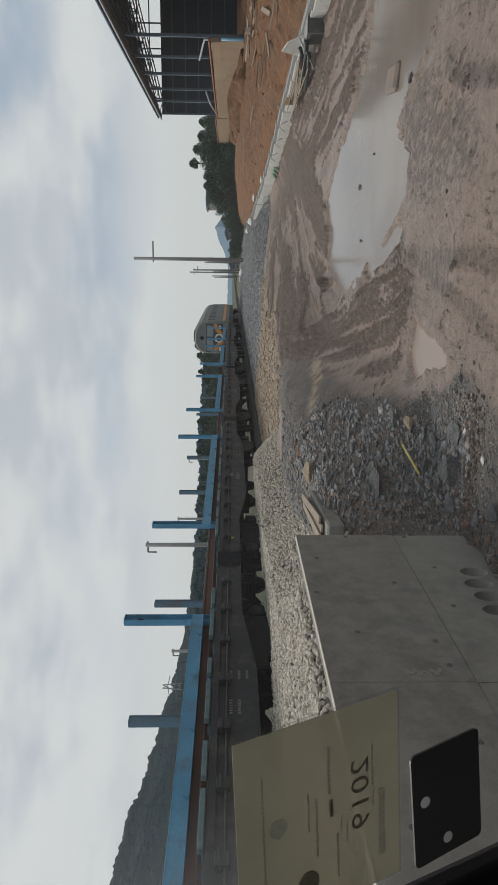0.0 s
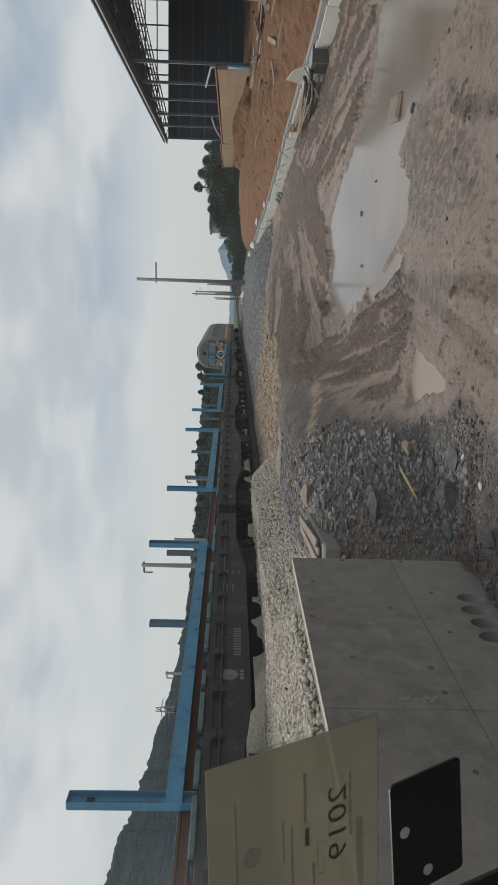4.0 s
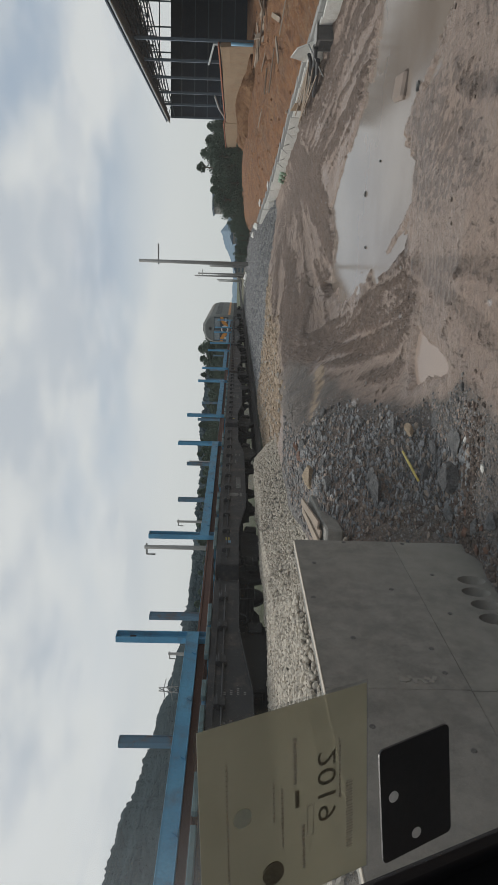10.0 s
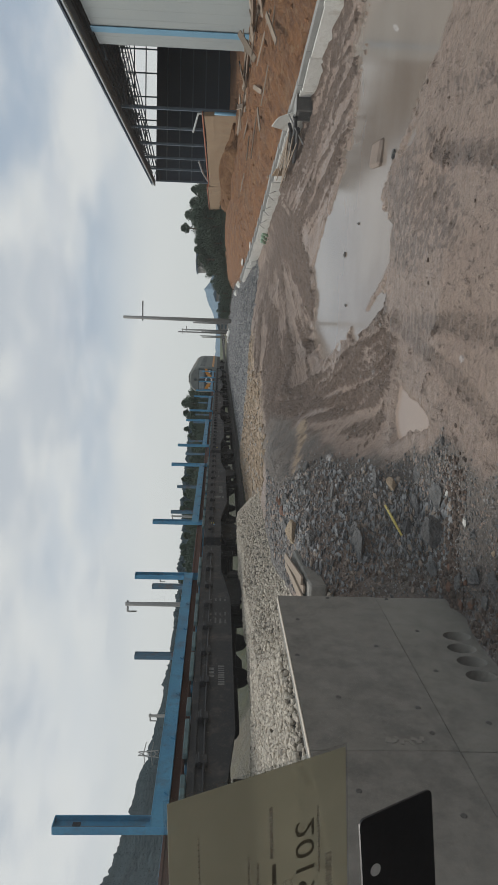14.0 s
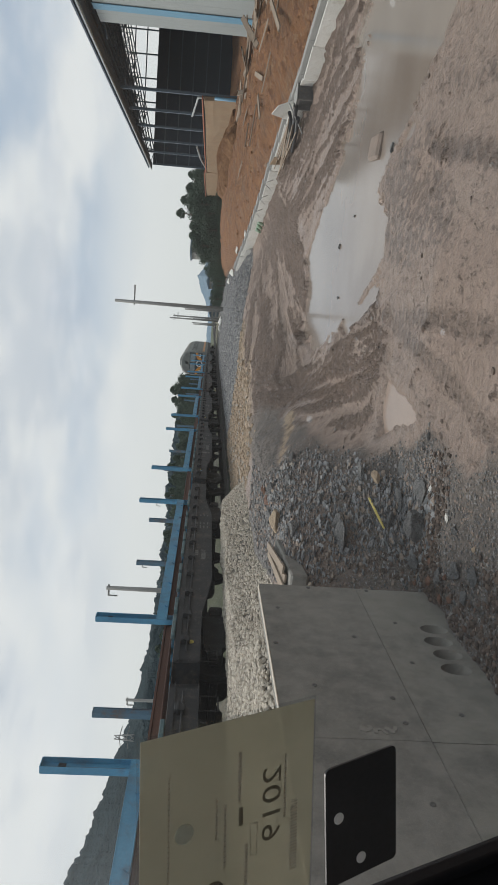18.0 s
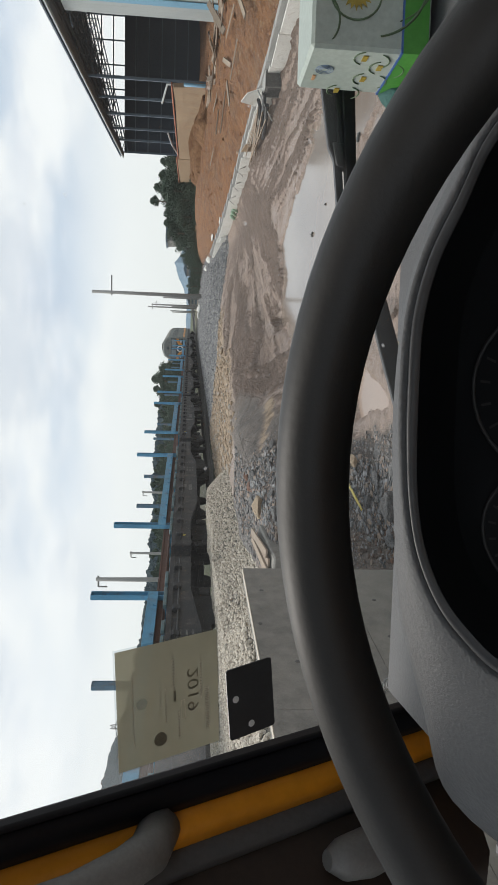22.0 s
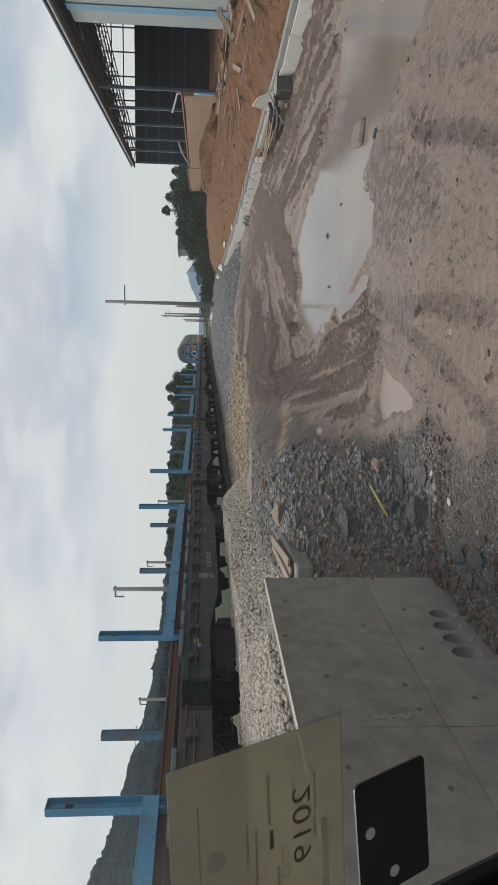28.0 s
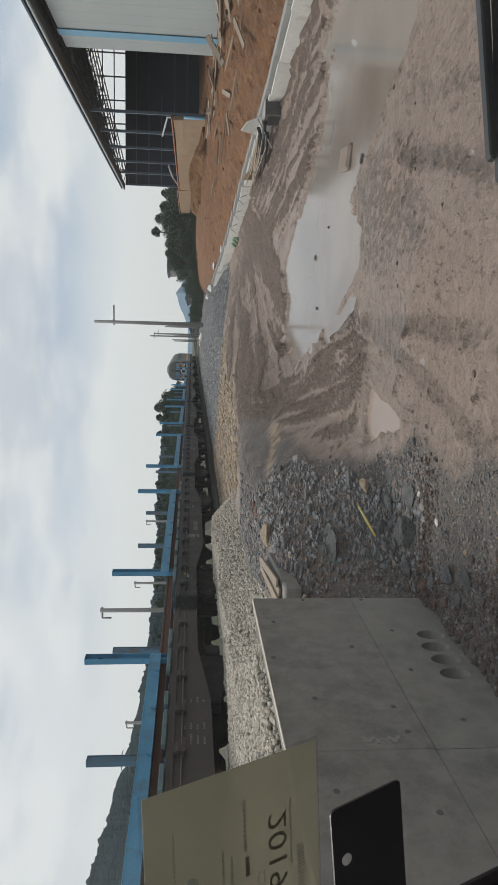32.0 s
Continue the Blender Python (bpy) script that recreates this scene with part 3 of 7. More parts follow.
green = sstep((GY - 85) / 25) * 0.8 + sstep((np.abs(GX + 7) - 12) / 8) * sstep((-GX - 10) / 4) * 0.8
# dark green and rubble colours run on under the train, as its shade
green = np.clip(np.maximum(green, sstep((-6.2 - GX) / 0.3)), 0, 1)
pale = sstep((-9.7 - GX) / 0.3) * sstep((GX + 13.5) / 0.8) * sstep((vnoise(GX * 0.3, GY * 0.22, 66) - 0.52) / 0.12) * 0.4
green, tan = green * (1 - pale), np.maximum(tan, pale)
rubble = np.maximum(rubble, sstep((-6.2 - GX) / 0.3) * sstep((GX + 18) / 3)) * (1 - pale)
sandy = sstep((0.11 + 0.1 * fbm(GX * 3, GY * 3, 3, 23) - along([(-2.05, 13.4), (-2.15, 12.6), (-2.4, 11.6), (-2.5, 10.9)], GX, GY)[0]) / 0.08)
rubble, tan = rubble * (1 - 0.9 * sandy), np.maximum(tan, sandy)
mudmask = near * (1 - rubble) * (1 - red)
# surface relief
GZ = GZ + near * (0.018 + 0.045 * fbm(GX * 0.9, GY * 0.9, 4, 1) + 0.022 * fbm(GX * 4.5, GY * 4.5, 3, 11))
GZ = GZ + near * rubble * (0.08 * fbm(GX * 2.2, GY * 2.2, 4, 31) + 0.03)
GZ = GZ + near * red * (0.26 * fbm(GX * 0.9, GY * 0.9, 5, 41) + 0.16 * np.abs(fbm(GX * 2.6, GY * 2.2, 4, 43)) + 0.05 * fbm(GX * 6, GY * 5, 2, 45)) * sstep((rside - 0.25) / 0.5)
GZ = GZ + (1 - red) * sstep((rside + 1.1) / 0.9) * sstep((GY - 3) / 3) * sstep((38 - GY) / 6) * (0.05 + 0.16 * np.abs(fbm(GX * 1.7, GY * 1.1, 4, 47)) + 0.06 * fbm(GX * 5, GY * 4, 3, 49))
# ruts and churned streaks: noise drawn out along the way the wheels went


def streaks(dx, dy, long, wide, seed, octaves=4):
    ln = math.hypot(dx, dy)
    u, v = (GX * dx + GY * dy) / ln, (-GX * dy + GY * dx) / ln
    v = v + 0.25 * fbm(GX * 0.4, GY * 0.4, 2, seed + 7)
    return fbm(v / wide, u / long, octaves, seed)


def band(line, width, soft=0.5):
    return sstep((width - along(line, GX, GY)[0]) / (width * soft) + 0.2)


def patch(poly, soft=0.4, seed=5):
    return sstep((inside(poly, GX, GY) + 0.35 * fbm(GX * 1.3, GY * 1.3, 4, seed)) / soft + 0.5)


near_right = sstep((GX - 0.1) / 0.8) * sstep((12.0 - GY + 0.3 * GX) / 2.5)
wallside = sstep((GX - 1.9 + (GY - 16) * 0.09) / 1.3) * sstep((GY - 13.0 + 0.5 * (GX - 2)) / 3) * sstep((36 - GY) / 5)
middle = patch([(-2.9, 13.4), (-2.0, 14.2), (-1.2, 15.4), (-0.7, 17.2), (0.3, 17.2), (1.3, 18.2), (3.0, 22), (4.4, 27), (3.4, 33), (0.9, 31), (-1.2, 23.5), (-2.7, 17.5)], 0.6, 15)
mound = patch([(-1.1, 15.2), (0.2, 10.0), (-0.1, 8.7), (-0.7, 8.9), (-1.06, 9.2), (-1.64, 9.35), (-2.0, 12.5), (-2.2, 14.7), (-1.9, 17.3)], 0.35, 25)
dashes = patch([(1.75, 8.3), (1.5, 7.3), (0.95, 7.0), (0.7, 8.6), (1.0, 9.8), (1.9, 10.0), (2.3, 9.2)], 0.5, 35)
darkspots = np.zeros(GX.shape)
for cx, cy, cr in ((2.1, 8.25, 0.22), (2.5, 7.75, 0.12), (1.85, 7.6, 0.15), (0.27, 9.85, 0.12)):
    darkspots = np.maximum(darkspots, sstep((cr - np.hypot(GX - cx, (GY - cy) * 0.6) + 0.12 * fbm(GX * 4, GY * 4, 3, 17)) / 0.16))
bands = np.maximum(band([(1.85, 7.9), (1.55, 6.5), (1.3, 5.7), (1.1, 5.0)], 0.13), band([(2.5, 7.7), (2.3, 6.9), (2.1, 6.1), (1.95, 5.4)], 0.10))
ruts = np.maximum(band([(0.05, 9.2), (0.0, 8.66), (0.01, 7.0), (-0.07, 5.6), (-0.1, 4.6)], 0.17), band([(-0.1, 8.7), (-0.3, 7.8), (-0.51, 6.9), (-0.71, 6.0), (-0.88, 5.4), (-1.1, 4.7)], 0.15))
worn = sstep((vnoise(GX * 1.3, GY * 0.9, 77) - 0.25) / 0.4)
dens = 0.02 + 0.5 * wallside + 0.54 * middle + 0.62 * mound + 0.3 * darkspots
flecked = np.clip(0.95 * dashes + 0.7 * bands + 0.85 * darkspots + 0.14 * near_right * worn + 0.3 * ruts, 0, 1)
dens = dens + 0.16 * fbm(GX * 0.8, GY * 0.8, 3, 27)
along_wall, fine_run = streaks(-0.16, 0.98, 4.0, 0.13, 51), streaks(0.38, -0.92, 0.4, 0.075, 61)
wide_run = streaks(0.31, -0.95, 1.4, 0.3, 71)
along_mid = streaks(0.33, 0.94, 5.0, 0.2, 53)
on_mound = streaks(0.23, -0.97, 2.6, 0.10, 73)
drawn = np.where(mound > 0.5, 1.3 * on_mound, np.where(middle > 0.5, 1.4 * along_mid, np.where(wallside > 0.5, 1.5 * along_wall, 0.75 * fine_run + 0.35 * wide_run)))
drawn = drawn + 0.25 * fbm(GX * 9, GY * 5, 2, 57)
crest = sstep((drawn + (dens - 0.5) * 1.15) / 0.42 + 0.5) * mudmask * (1 - tan) * (1 - gravel)
relief = crest * (0.022 + 0.03 * np.abs(fine_run) + 0.02 * fbm(GX * 7, GY * 7, 3, 55)) + (wallside * (1 - middle) * along_wall + 0.9 * middle * along_mid) * mudmask * 0.05 + 0.03 * wallside * np.maximum(0, wide_run)
relief = relief + mound * mudmask * (0.04 + 0.05 * fbm(GX * 2.2, GY * 1.2, 3, 59) + 0.025 * on_mound)
GZ = GZ + relief + tan * 0.05 * fbm(GX * 3, GY * 3, 4, 63)
# tyre tracks with lugs
tread = np.zeros(GX.shape)
for line, width in (([(0.18, 9.9), (-0.4, 12.0), (-1.0, 14.9)], 0.22), ([(-0.1, 9.3), (-0.8, 11.6), (-1.5, 14.6)], 0.24), ([(-0.5, 9.1), (-1.2, 11.2), (-1.9, 14.2)], 0.22),
                    ([(-0.1, 8.7), (-0.3, 7.8), (-0.51, 6.9), (-0.71, 6.0), (-0.88, 5.4), (-1.1, 4.7)], 0.14), ([(0.05, 9.2), (0.0, 8.66), (0.01, 7.0), (-0.07, 5.6)], 0.15),
                    ([(1.9, 8.0), (1.55, 6.5), (1.3, 5.7), (1.1, 5.0)], 0.13)):
    d, run = along(line, GX, GY)
    m = sstep((width - d) / 0.07 + 0.5) * mudmask * sstep((vnoise(GX * 1.7, GY * 1.7, 88) - 0.25) / 0.3)
    lug = np.sin(run * 2 * math.pi / 0.15 + 4 * d + 1.5 * vnoise(GX * 2, GY * 2, 58))
    GZ = GZ + m * 0.026 * lug * sstep((width - d) / 0.06)
    crest = np.clip(crest + m * 0.3 * lug * mound, 0, 1)
    tread = np.maximum(tread, sstep((width - d) / (0.8 * width) + 0.15) * mudmask * np.clip(0.72 + 0.45 * lug + 0.4 * fbm(GX * 5, GY * 5, 2, 83), 0, 1) * (0.62 + 0.38 * worn))
wet = np.zeros(GX.shape)
bar = streaks(-0.40, 0.92, 2.4, 0.12, 97, 3)
for k, (pname, poly) in enumerate(PUDDLES.items()):
    sd = inside(poly, GX, GY) + (0.07 if pname == "small_puddle" else 0.34) * fbm(GX * 1.5, GY * 1.1, 4, 81 + k) + (0.05 if pname == "small_puddle" else 0.2) * fbm(GX * 6, GY * 2.2, 3, 91 + k)
    if pname == "large_puddle":
        sd = sd - 0.75 * np.maximum(0, bar - 0.1) * sstep((GX - 1.3) / 0.9) * (1 - 0.8 * sstep((GX - 4.4) / 0.8)) - 0.9 * np.maximum(0, bar - 0.16)
    GZ = GZ - 0.09 * sstep(sd / 0.35 + 0.25)
    GZ = np.where(sd > 0, np.minimum(GZ, -0.027 - 0.12 * np.clip(sd, 0, 0.4)), GZ)
    wet = np.maximum(wet, sstep((sd + 0.7) / 0.7))
    crest = crest * (1 - sstep((sd + 0.05) / 0.12))
    soaked = sd if k == 0 else np.maximum(soaked, sd)
GZ = np.where((soaked < -0.03) & (np.abs(GX - 2) < 9) & (GY > 3) & (GY < 22), np.maximum(GZ, -0.012), GZ)
wet = np.clip(np.maximum(wet * (1 - 0.6 * crest), (0.35 + 0.65 * sstep((vnoise(GX * 0.6, GY * 0.6, 101) - 0.3) / 0.3)) * (1 - crest) * (1 - 0.5 * middle)), 0, 1) * mudmask * (1 - 0.85 * tan) * (1 - gravel)
far_flat = sstep((GY - 130) / 60)
GZ = GZ * (1 - far_flat) + 0.9 * far_flat
nyv, nxv = GX.shape
verts = np.stack([GX.ravel(), GY.ravel(), GZ.ravel()], 1)
ii = (np.arange(nyv - 1)[:, None] * nxv + np.arange(nxv - 1)[None]).ravel()
faces = np.stack([ii, ii + 1, ii + nxv + 1, ii + nxv], 1)
me = bpy.data.meshes.new("ground")
me.vertices.add(len(verts))
me.vertices.foreach_set("co", verts.ravel())
me.loops.add(faces.size)
me.loops.foreach_set("vertex_index", faces.ravel())
me.polygons.add(len(faces))
me.polygons.foreach_set("loop_start", np.arange(0, faces.size, 4))
me.polygons.foreach_set("use_smooth", np.ones(len(faces), bool))
me.update()
for aname, val in (("rubble", rubble), ("gravel", gravel), ("tan", tan), ("red", red), ("green", green), ("wet", wet), ("crest", crest), ("lay", middle), ("flecks", flecked * (1 - crest)), ("tread", tread * (1 - mound))):
    me.attributes.new(aname, "FLOAT", "POINT").data.foreach_set("value", np.clip(val, 0, 1).ravel().astype(np.float32))
me.materials.append(M_GROUND)
tagged(new("ground", me), "brown rutted wet mud with tyre tracks, gravel and red clay bank", "ground", kind="structure")


def ground_z(x, y):
    i = int(np.clip(np.searchsorted(gx, x) - 1, 0, len(gx) - 2))
    j = int(np.clip(np.searchsorted(gy, y) - 1, 0, len(gy) - 2))
    u, v = (x - gx[i]) / (gx[i + 1] - gx[i]), (y - gy[j]) / (gy[j + 1] - gy[j])
    return float((GZ[j, i] * (1 - u) + GZ[j, i + 1] * u) * (1 - v) + (GZ[j + 1, i] * (1 - u) + GZ[j + 1, i + 1] * u) * v)


for pname, ring in (("large_puddle", [(6.0, 13.4), (5.2, 15.0), (1.4, 19.0), (-1.2, 18.2), (-1.5, 15.4), (0.0, 9.5), (2.2, 8.3), (3.5, 7.2), (5.4, 8.2), (6.3, 10.4)]),
                    ("small_puddle", [(-0.6, 9.0), (-0.75, 7.6), (-1.1, 7.2), (-1.4, 7.7), (-1.75, 8.8), (-1.25, 9.25)])):
    ob = raw("water", [(x, y, -0.022) for x, y in ring], [list(range(len(ring)))], M_WATER if pname == "large_puddle" else M_SILT)
    tagged(ob, {"large_puddle": "wide shallow puddle of muddy water mirroring sky, shed and bank", "small_puddle": "small pale puddle in the mud"}[pname], "puddle", kind="structure")

# ---- concrete retaining wall ----
WX = -2.70


def retaining_wall():
    wall = new("retaining_wall")
    tagged(wall, "grey cast concrete retaining wall with casting joints and drain holes", "wall", kind="structure")
    # two cast lifts in three lengths; the last lower lift is pierced by the drains
    cuts = [(-8.0, -0.4), (-0.4, 3.88), (3.88, 6.33)]
    jz = 0.765
    for a, b in cuts:
        for top in (0, 1):
            p, q = a + 0.002, b - 0.002
            z0, z1 = (jz + 0.002, 1.737) if top else (-0.35, jz - 0.002)
            xf = WX + (0.006 if top else 0.0)
            bm = bmesh.new()
            if b < 6 or top:
                prism(bm, [(p, z0), (q, z0), (q, z1), (p, z1)], "x", WX - 0.12, xf)
                bmesh.ops.bevel(bm, geom=bm.edges[:], offset=0.004, segments=1, affect="EDGES")
            else:
                prism(bm, [(p, z0), (q, z0), (q, z1), (p, z1)], "x", WX - 0.12, WX - 0.11)
                rim = [bm.verts.new((xf, y, z)) for y, z in ((p, z0), (q, z0), (q, z1), (p, z1))]
                edges = [bm.edges.new((rim[k], rim[(k + 1) % 4])) for k in range(4)]
                for y, z in DRAINS:
                    loop = [bm.verts.new((xf, y + 0.088 * math.cos(2 * math.pi * k / 24), z + 0.125 * math.sin(2 * math.pi * k / 24))) for k in range(24)]
                    edges += [bm.edges.new((loop[k], loop[(k + 1) % 24])) for k in range(24)]
                bmesh.ops.triangle_fill(bm, use_beauty=True, use_dissolve=False, edges=edges, normal=(1, 0, 0))
                back = [bm.verts.new((WX - 0.11, v.co.y, v.co.z)) for v in rim]
                for k in range(4):
                    bm.faces.new((rim[k], rim[(k + 1) % 4], back[(k + 1) % 4], back[k]))
            part("wall_panel", bm, M_CONCRETE if top else M_CONCRETE_LOW, wall)
    part("wall_core", boxed(WX - 0.115, WX - 0.02, -8.0, 3.87, -0.35, 1.735), M_CONCRETE, wall)
    part("wall_core", boxed(WX - 0.115, WX - 0.02, 3.89, 6.32, 0.70, 1.735), M_CONCRETE, wall)
    part("coping", boxed(WX - 0.035, WX + 0.009, -8.0, 6.33, 1.738, 1.746, 0.002), M_BALLAST, wall, "pale mortar edge along the wall top")
    for y, z in DRAINS:
        # ribbed pipe mouth set into the concrete, its throat running back and up
        bm = bmesh.new()
        rings = []
        for k in range(11):
            d = 0.0005 + 0.0098 * k
            g = 1.0 - 0.03 * (k % 2) - 0.012 * k
            rings.append([bm.verts.new((WX - d, y + 0.088 * g * math.cos(2 * math.pi * j / 24), z + 0.01 * k * 0.4 + 0.125 * g * math.sin(2 * math.pi * j / 24))) for j in range(24)])
        for u, v in zip(rings, rings[1:]):
            for j in range(24):
                bm.faces.new((u[j], u[(j + 1) % 24], v[(j + 1) % 24], v[j])).smooth = True
        bm.faces.new(rings[-1])
        part("drain_hole", bm, M_CONCRETE_LOW, wall, "oval ribbed drain mouth set in the concrete")
    # form-tie holes, each in a faint ring of mortar; shade painted as dark discs
    tie = None
    for y, z in ((6.28, 1.25), (5.79, 1.6), (5.29, 0.99), (6.29, 0.66), (5.12, 1.68), (4.37, 0.9), (4.07, 0.89), (4.5, 1.45), (5.6, 0.55), (4.9, 0.6), (4.2, 0.45), (3.5, 1.5), (3.3, 0.95), (2.7, 1.5), (2.4, 0.95), (1.8, 1.5), (1.5, 0.95), (0.8, 1.5), (0.4, 0.95)):
        m = pose(WX + (0.0062 if z > jz else 0.0005), y, z)
        if tie is None:
            tie = part("tie_hole", tube(bmesh.new(), [(0, 0, 0), (0.0035, 0, 0), (0.0036, 0, 0)], [0.020, 0.018, 0.012], 12), M_TIE, wall, "dark disc in place of a form-tie hole")
            tie.matrix_basis = m
        else:
            share(tie, m, wall)
    # a rough patch of spilt mortar at the cold joint
    rg = np.random.default_rng(17)
    for k in range(9):
        w = part("mortar_dab", boxed(0, 0.006, -0.03, 0.03, -0.02, 0.02, 0.003), M_CONCRETE_LOW, wall) if k == 0 else share(w, Matrix(), wall)
        w.matrix_basis = pose(WX + 0.0065, 3.98 + rg.uniform(-0.02, 0.03), 0.98 + 0.028 * k, rg.uniform(-30, 30)) @ Matrix.Diagonal((1, rg.uniform(0.4, 1.2), rg.uniform(0.5, 1.2), 1))
    return wall


DRAINS = [(5.51, 0.22), (5.285, 0.255), (5.06, 0.25), (4.83, 0.26)]
retaining_wall()
# ballast heaped behind the wall
rng = np.random.default_rng(4)


def ballast_z(x, y):
    xt = np.interp(y, [-60, 6.2, 6.5, 8, 12, 15, 17, 20, 22.5], [-2.6, -2.6, -2.75, -3.5, -4.35, -4.2, -4.3, -5.2, -6.6])
    top = 1.70 + 0.10 * fbm(x * 0.5, y * 0.5, 3, 13) + 0.06 * np.sin(np.clip((-2.7 - x) / 3.2, 0, 1) * math.pi)
    return np.minimum(top, 1.14 + (xt - x) * 0.8)


bx, by = np.meshgrid(np.arange(-6.3, -2.74, 0.12), np.concatenate([np.arange(-60, -4, 4.0), np.arange(-4, 23, 0.15)]))
bz = ballast_z(bx, by)
bv = np.stack([bx.ravel(), by.ravel(), bz.ravel()], 1)
n0, n1 = bx.shape
bf = [[j * n1 + i, j * n1 + i + 1, (j + 1) * n1 + i + 1, (j + 1) * n1 + i] for j in range(n0 - 1) for i in range(n1 - 1)]
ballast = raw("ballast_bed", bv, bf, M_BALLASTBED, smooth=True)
tagged(ballast, "pale crushed-stone railway ballast heaped beside the track", "ballast", kind="stuff")
spots = []
while len(spots) < 30000:
    x, y = rng.uniform(-6.3, -2.85), 3.0 + 19.5 * rng.random() ** 1.25
    z = float(ballast_z(x, y))
    if z > ground_z(x, y) - 0.05:
        spots.append((x, y, z + rng.uniform(0.0, 0.026), rng.uniform(0.018, 0.036)))
stones("ballast_stones", spots, M_BALLAST, rng, parent=ballast)["kind"] = "stuff"
spots = []
while len(spots) < 14000:
    x, y = rng.uniform(-6.0, 3.2), 24 + 50 * rng.random() ** 1.5
    i, j = int(np.searchsorted(gx, x)), int(np.searchsorted(gy, y))
    if rng.random() < gravel[j, i] and red[j, i] < 0.3:
        r = rng.uniform(0.03, 0.06) * (1 + 0.012 * (y - 24))
        spots.append((x, y, ground_z(x, y) + r * 0.1, r))
clods = []
while len(clods) < 4200:
    x, y = rng.uniform(-6.3, 0.3), rng.uniform(14.5, 31)
    i, j = int(np.searchsorted(gx, x)), int(np.searchsorted(gy, y))
    if rng.random() < tan[j, i] ** 2 and ground_z(x, y) > float(ballast_z(x, y)) - 0.02:
        r = 0.02 + 0.06 * rng.random() ** 2
        clods.append((x, y, ground_z(x, y) + r * 0.15, r))
tagged(stones("tan_clods", clods, M_TANCLOD, rng, 0.55), "tan lumps of cracked earth on the slope", "clods", kind="stuff")
tagged(stones("gravel", spots, M_GRAVEL, rng), "coarse grey gravel spread on the far roadbed", "gravel", kind="stuff")


# ---- railway ----
TX, RAIL = -7.6, 1.46
PITCH = 12.71


# shade under the train is put into these bed, sleeper and rail colours
M_TRACKBED = surface("train_shaded_ballast", (0.035, 0.032, 0.03), (0.075, 0.068, 0.062), 5, 30, 0.9, bump=0.9, dist=0.04)
M_SLEEPER = surface("darkened_sleeper_grey", (0.08, 0.075, 0.07), (0.13, 0.122, 0.114), 4, 40, 0.9, bump=0.3)


def track():
    bed = boxed(TX - 2.1, TX + 1.5, -120, 420, 0.6, 1.16)
    tagged(part("track_bed", bed, M_TRACKBED), "stone bed under the railway track", "track bed", kind="structure")
    for s in (-1, 1):
        bm = bmesh.new()
        x = TX + s * 0.752
        prism(bm, [(x - 0.07, 1.285), (x + 0.07, 1.285), (x + 0.07, 1.3), (x + 0.01, 1.32), (x + 0.01, 1.42), (x + 0.036, 1.43), (x + 0.036, RAIL),
                   (x - 0.036, RAIL), (x - 0.036, 1.43), (x - 0.01, 1.42), (x - 0.01, 1.32), (x - 0.07, 1.3)], "y", -120, 420)
        tagged(part("track_rail", bm, M_SLEEPER), "steel running rail of the railway track", "rail", kind="structure")
    bm = bmesh.new()
    for k in range(200):
        y = -10 + k * 0.6
        box(bm, TX - 1.25, TX + 1.25, y - 0.12, y + 0.12, 1.1, 1.284)
    tagged(part("track_sleepers", bm, M_SLEEPER), "concrete sleepers under the rails", "sleepers", kind="stuff")


track()


def bars(bm, x, y0, z0, cols, rows, w, h, dy, dz, nrm=0.004):
    """Plain bars that stand for unreadable stencilled writing on a side that faces +x."""
    for r in range(rows):
        for c in range(cols):
            box(bm, x, x + nrm, y0 + c * dy, y0 + c * dy + w, z0 - r * dz, z0 - r * dz + h)


def wheelset(parent, y):
    bm = bmesh.new()
    for s in (-1, 1):
        x = s * 0.75
        tube(bm, [(x - 0.065, y, 0.42), (x - 0.06, y, 0.42), (x + 0.06, y, 0.42), (x + 0.065, y, 0.42)], [0.38, 0.42, 0.42, 0.36], 20)
    tube(bm, [(-1.0, y, 0.42), (1.0, y, 0.42)], 0.08, 10)
    return part("wheelset", bm, M_BOGIE, parent)


def bogie(parent, y):
    bm = bmesh.new()
    for s in (-1, 1):
        x = s * 1.02
        prism(bm, [(y - 1.1, 0.36), (y - 0.7, 0.3), (y - 0.35, 0.14), (y + 0.35, 0.14), (y + 0.7, 0.3), (y + 1.1, 0.36), (y + 1.1, 0.55), (y + 0.5, 0.66), (y - 0.5, 0.66), (y - 1.1, 0.55)], "x", x - 0.06, x + 0.06)
        for k in (-0.12, 0, 0.12):
            tube(bm, [(x, y + k, 0.18), (x, y + k, 0.44)], 0.05, 8)
        for k in (-0.88, 0.88):
            box(bm, x - 0.12, x + 0.13, y + k - 0.16, y + k + 0.16, 0.28, 0.56, 0.03)
    box(bm, -0.9, 0.9, y - 0.2, y + 0.2, 0.42, 0.68, 0.03)
    b = part("bogie", bm, M_BOGIE, parent, "black steel bogie with springs")
    wheelset(b, y - 0.88)
    wheelset(b, y + 0.88)
    return b


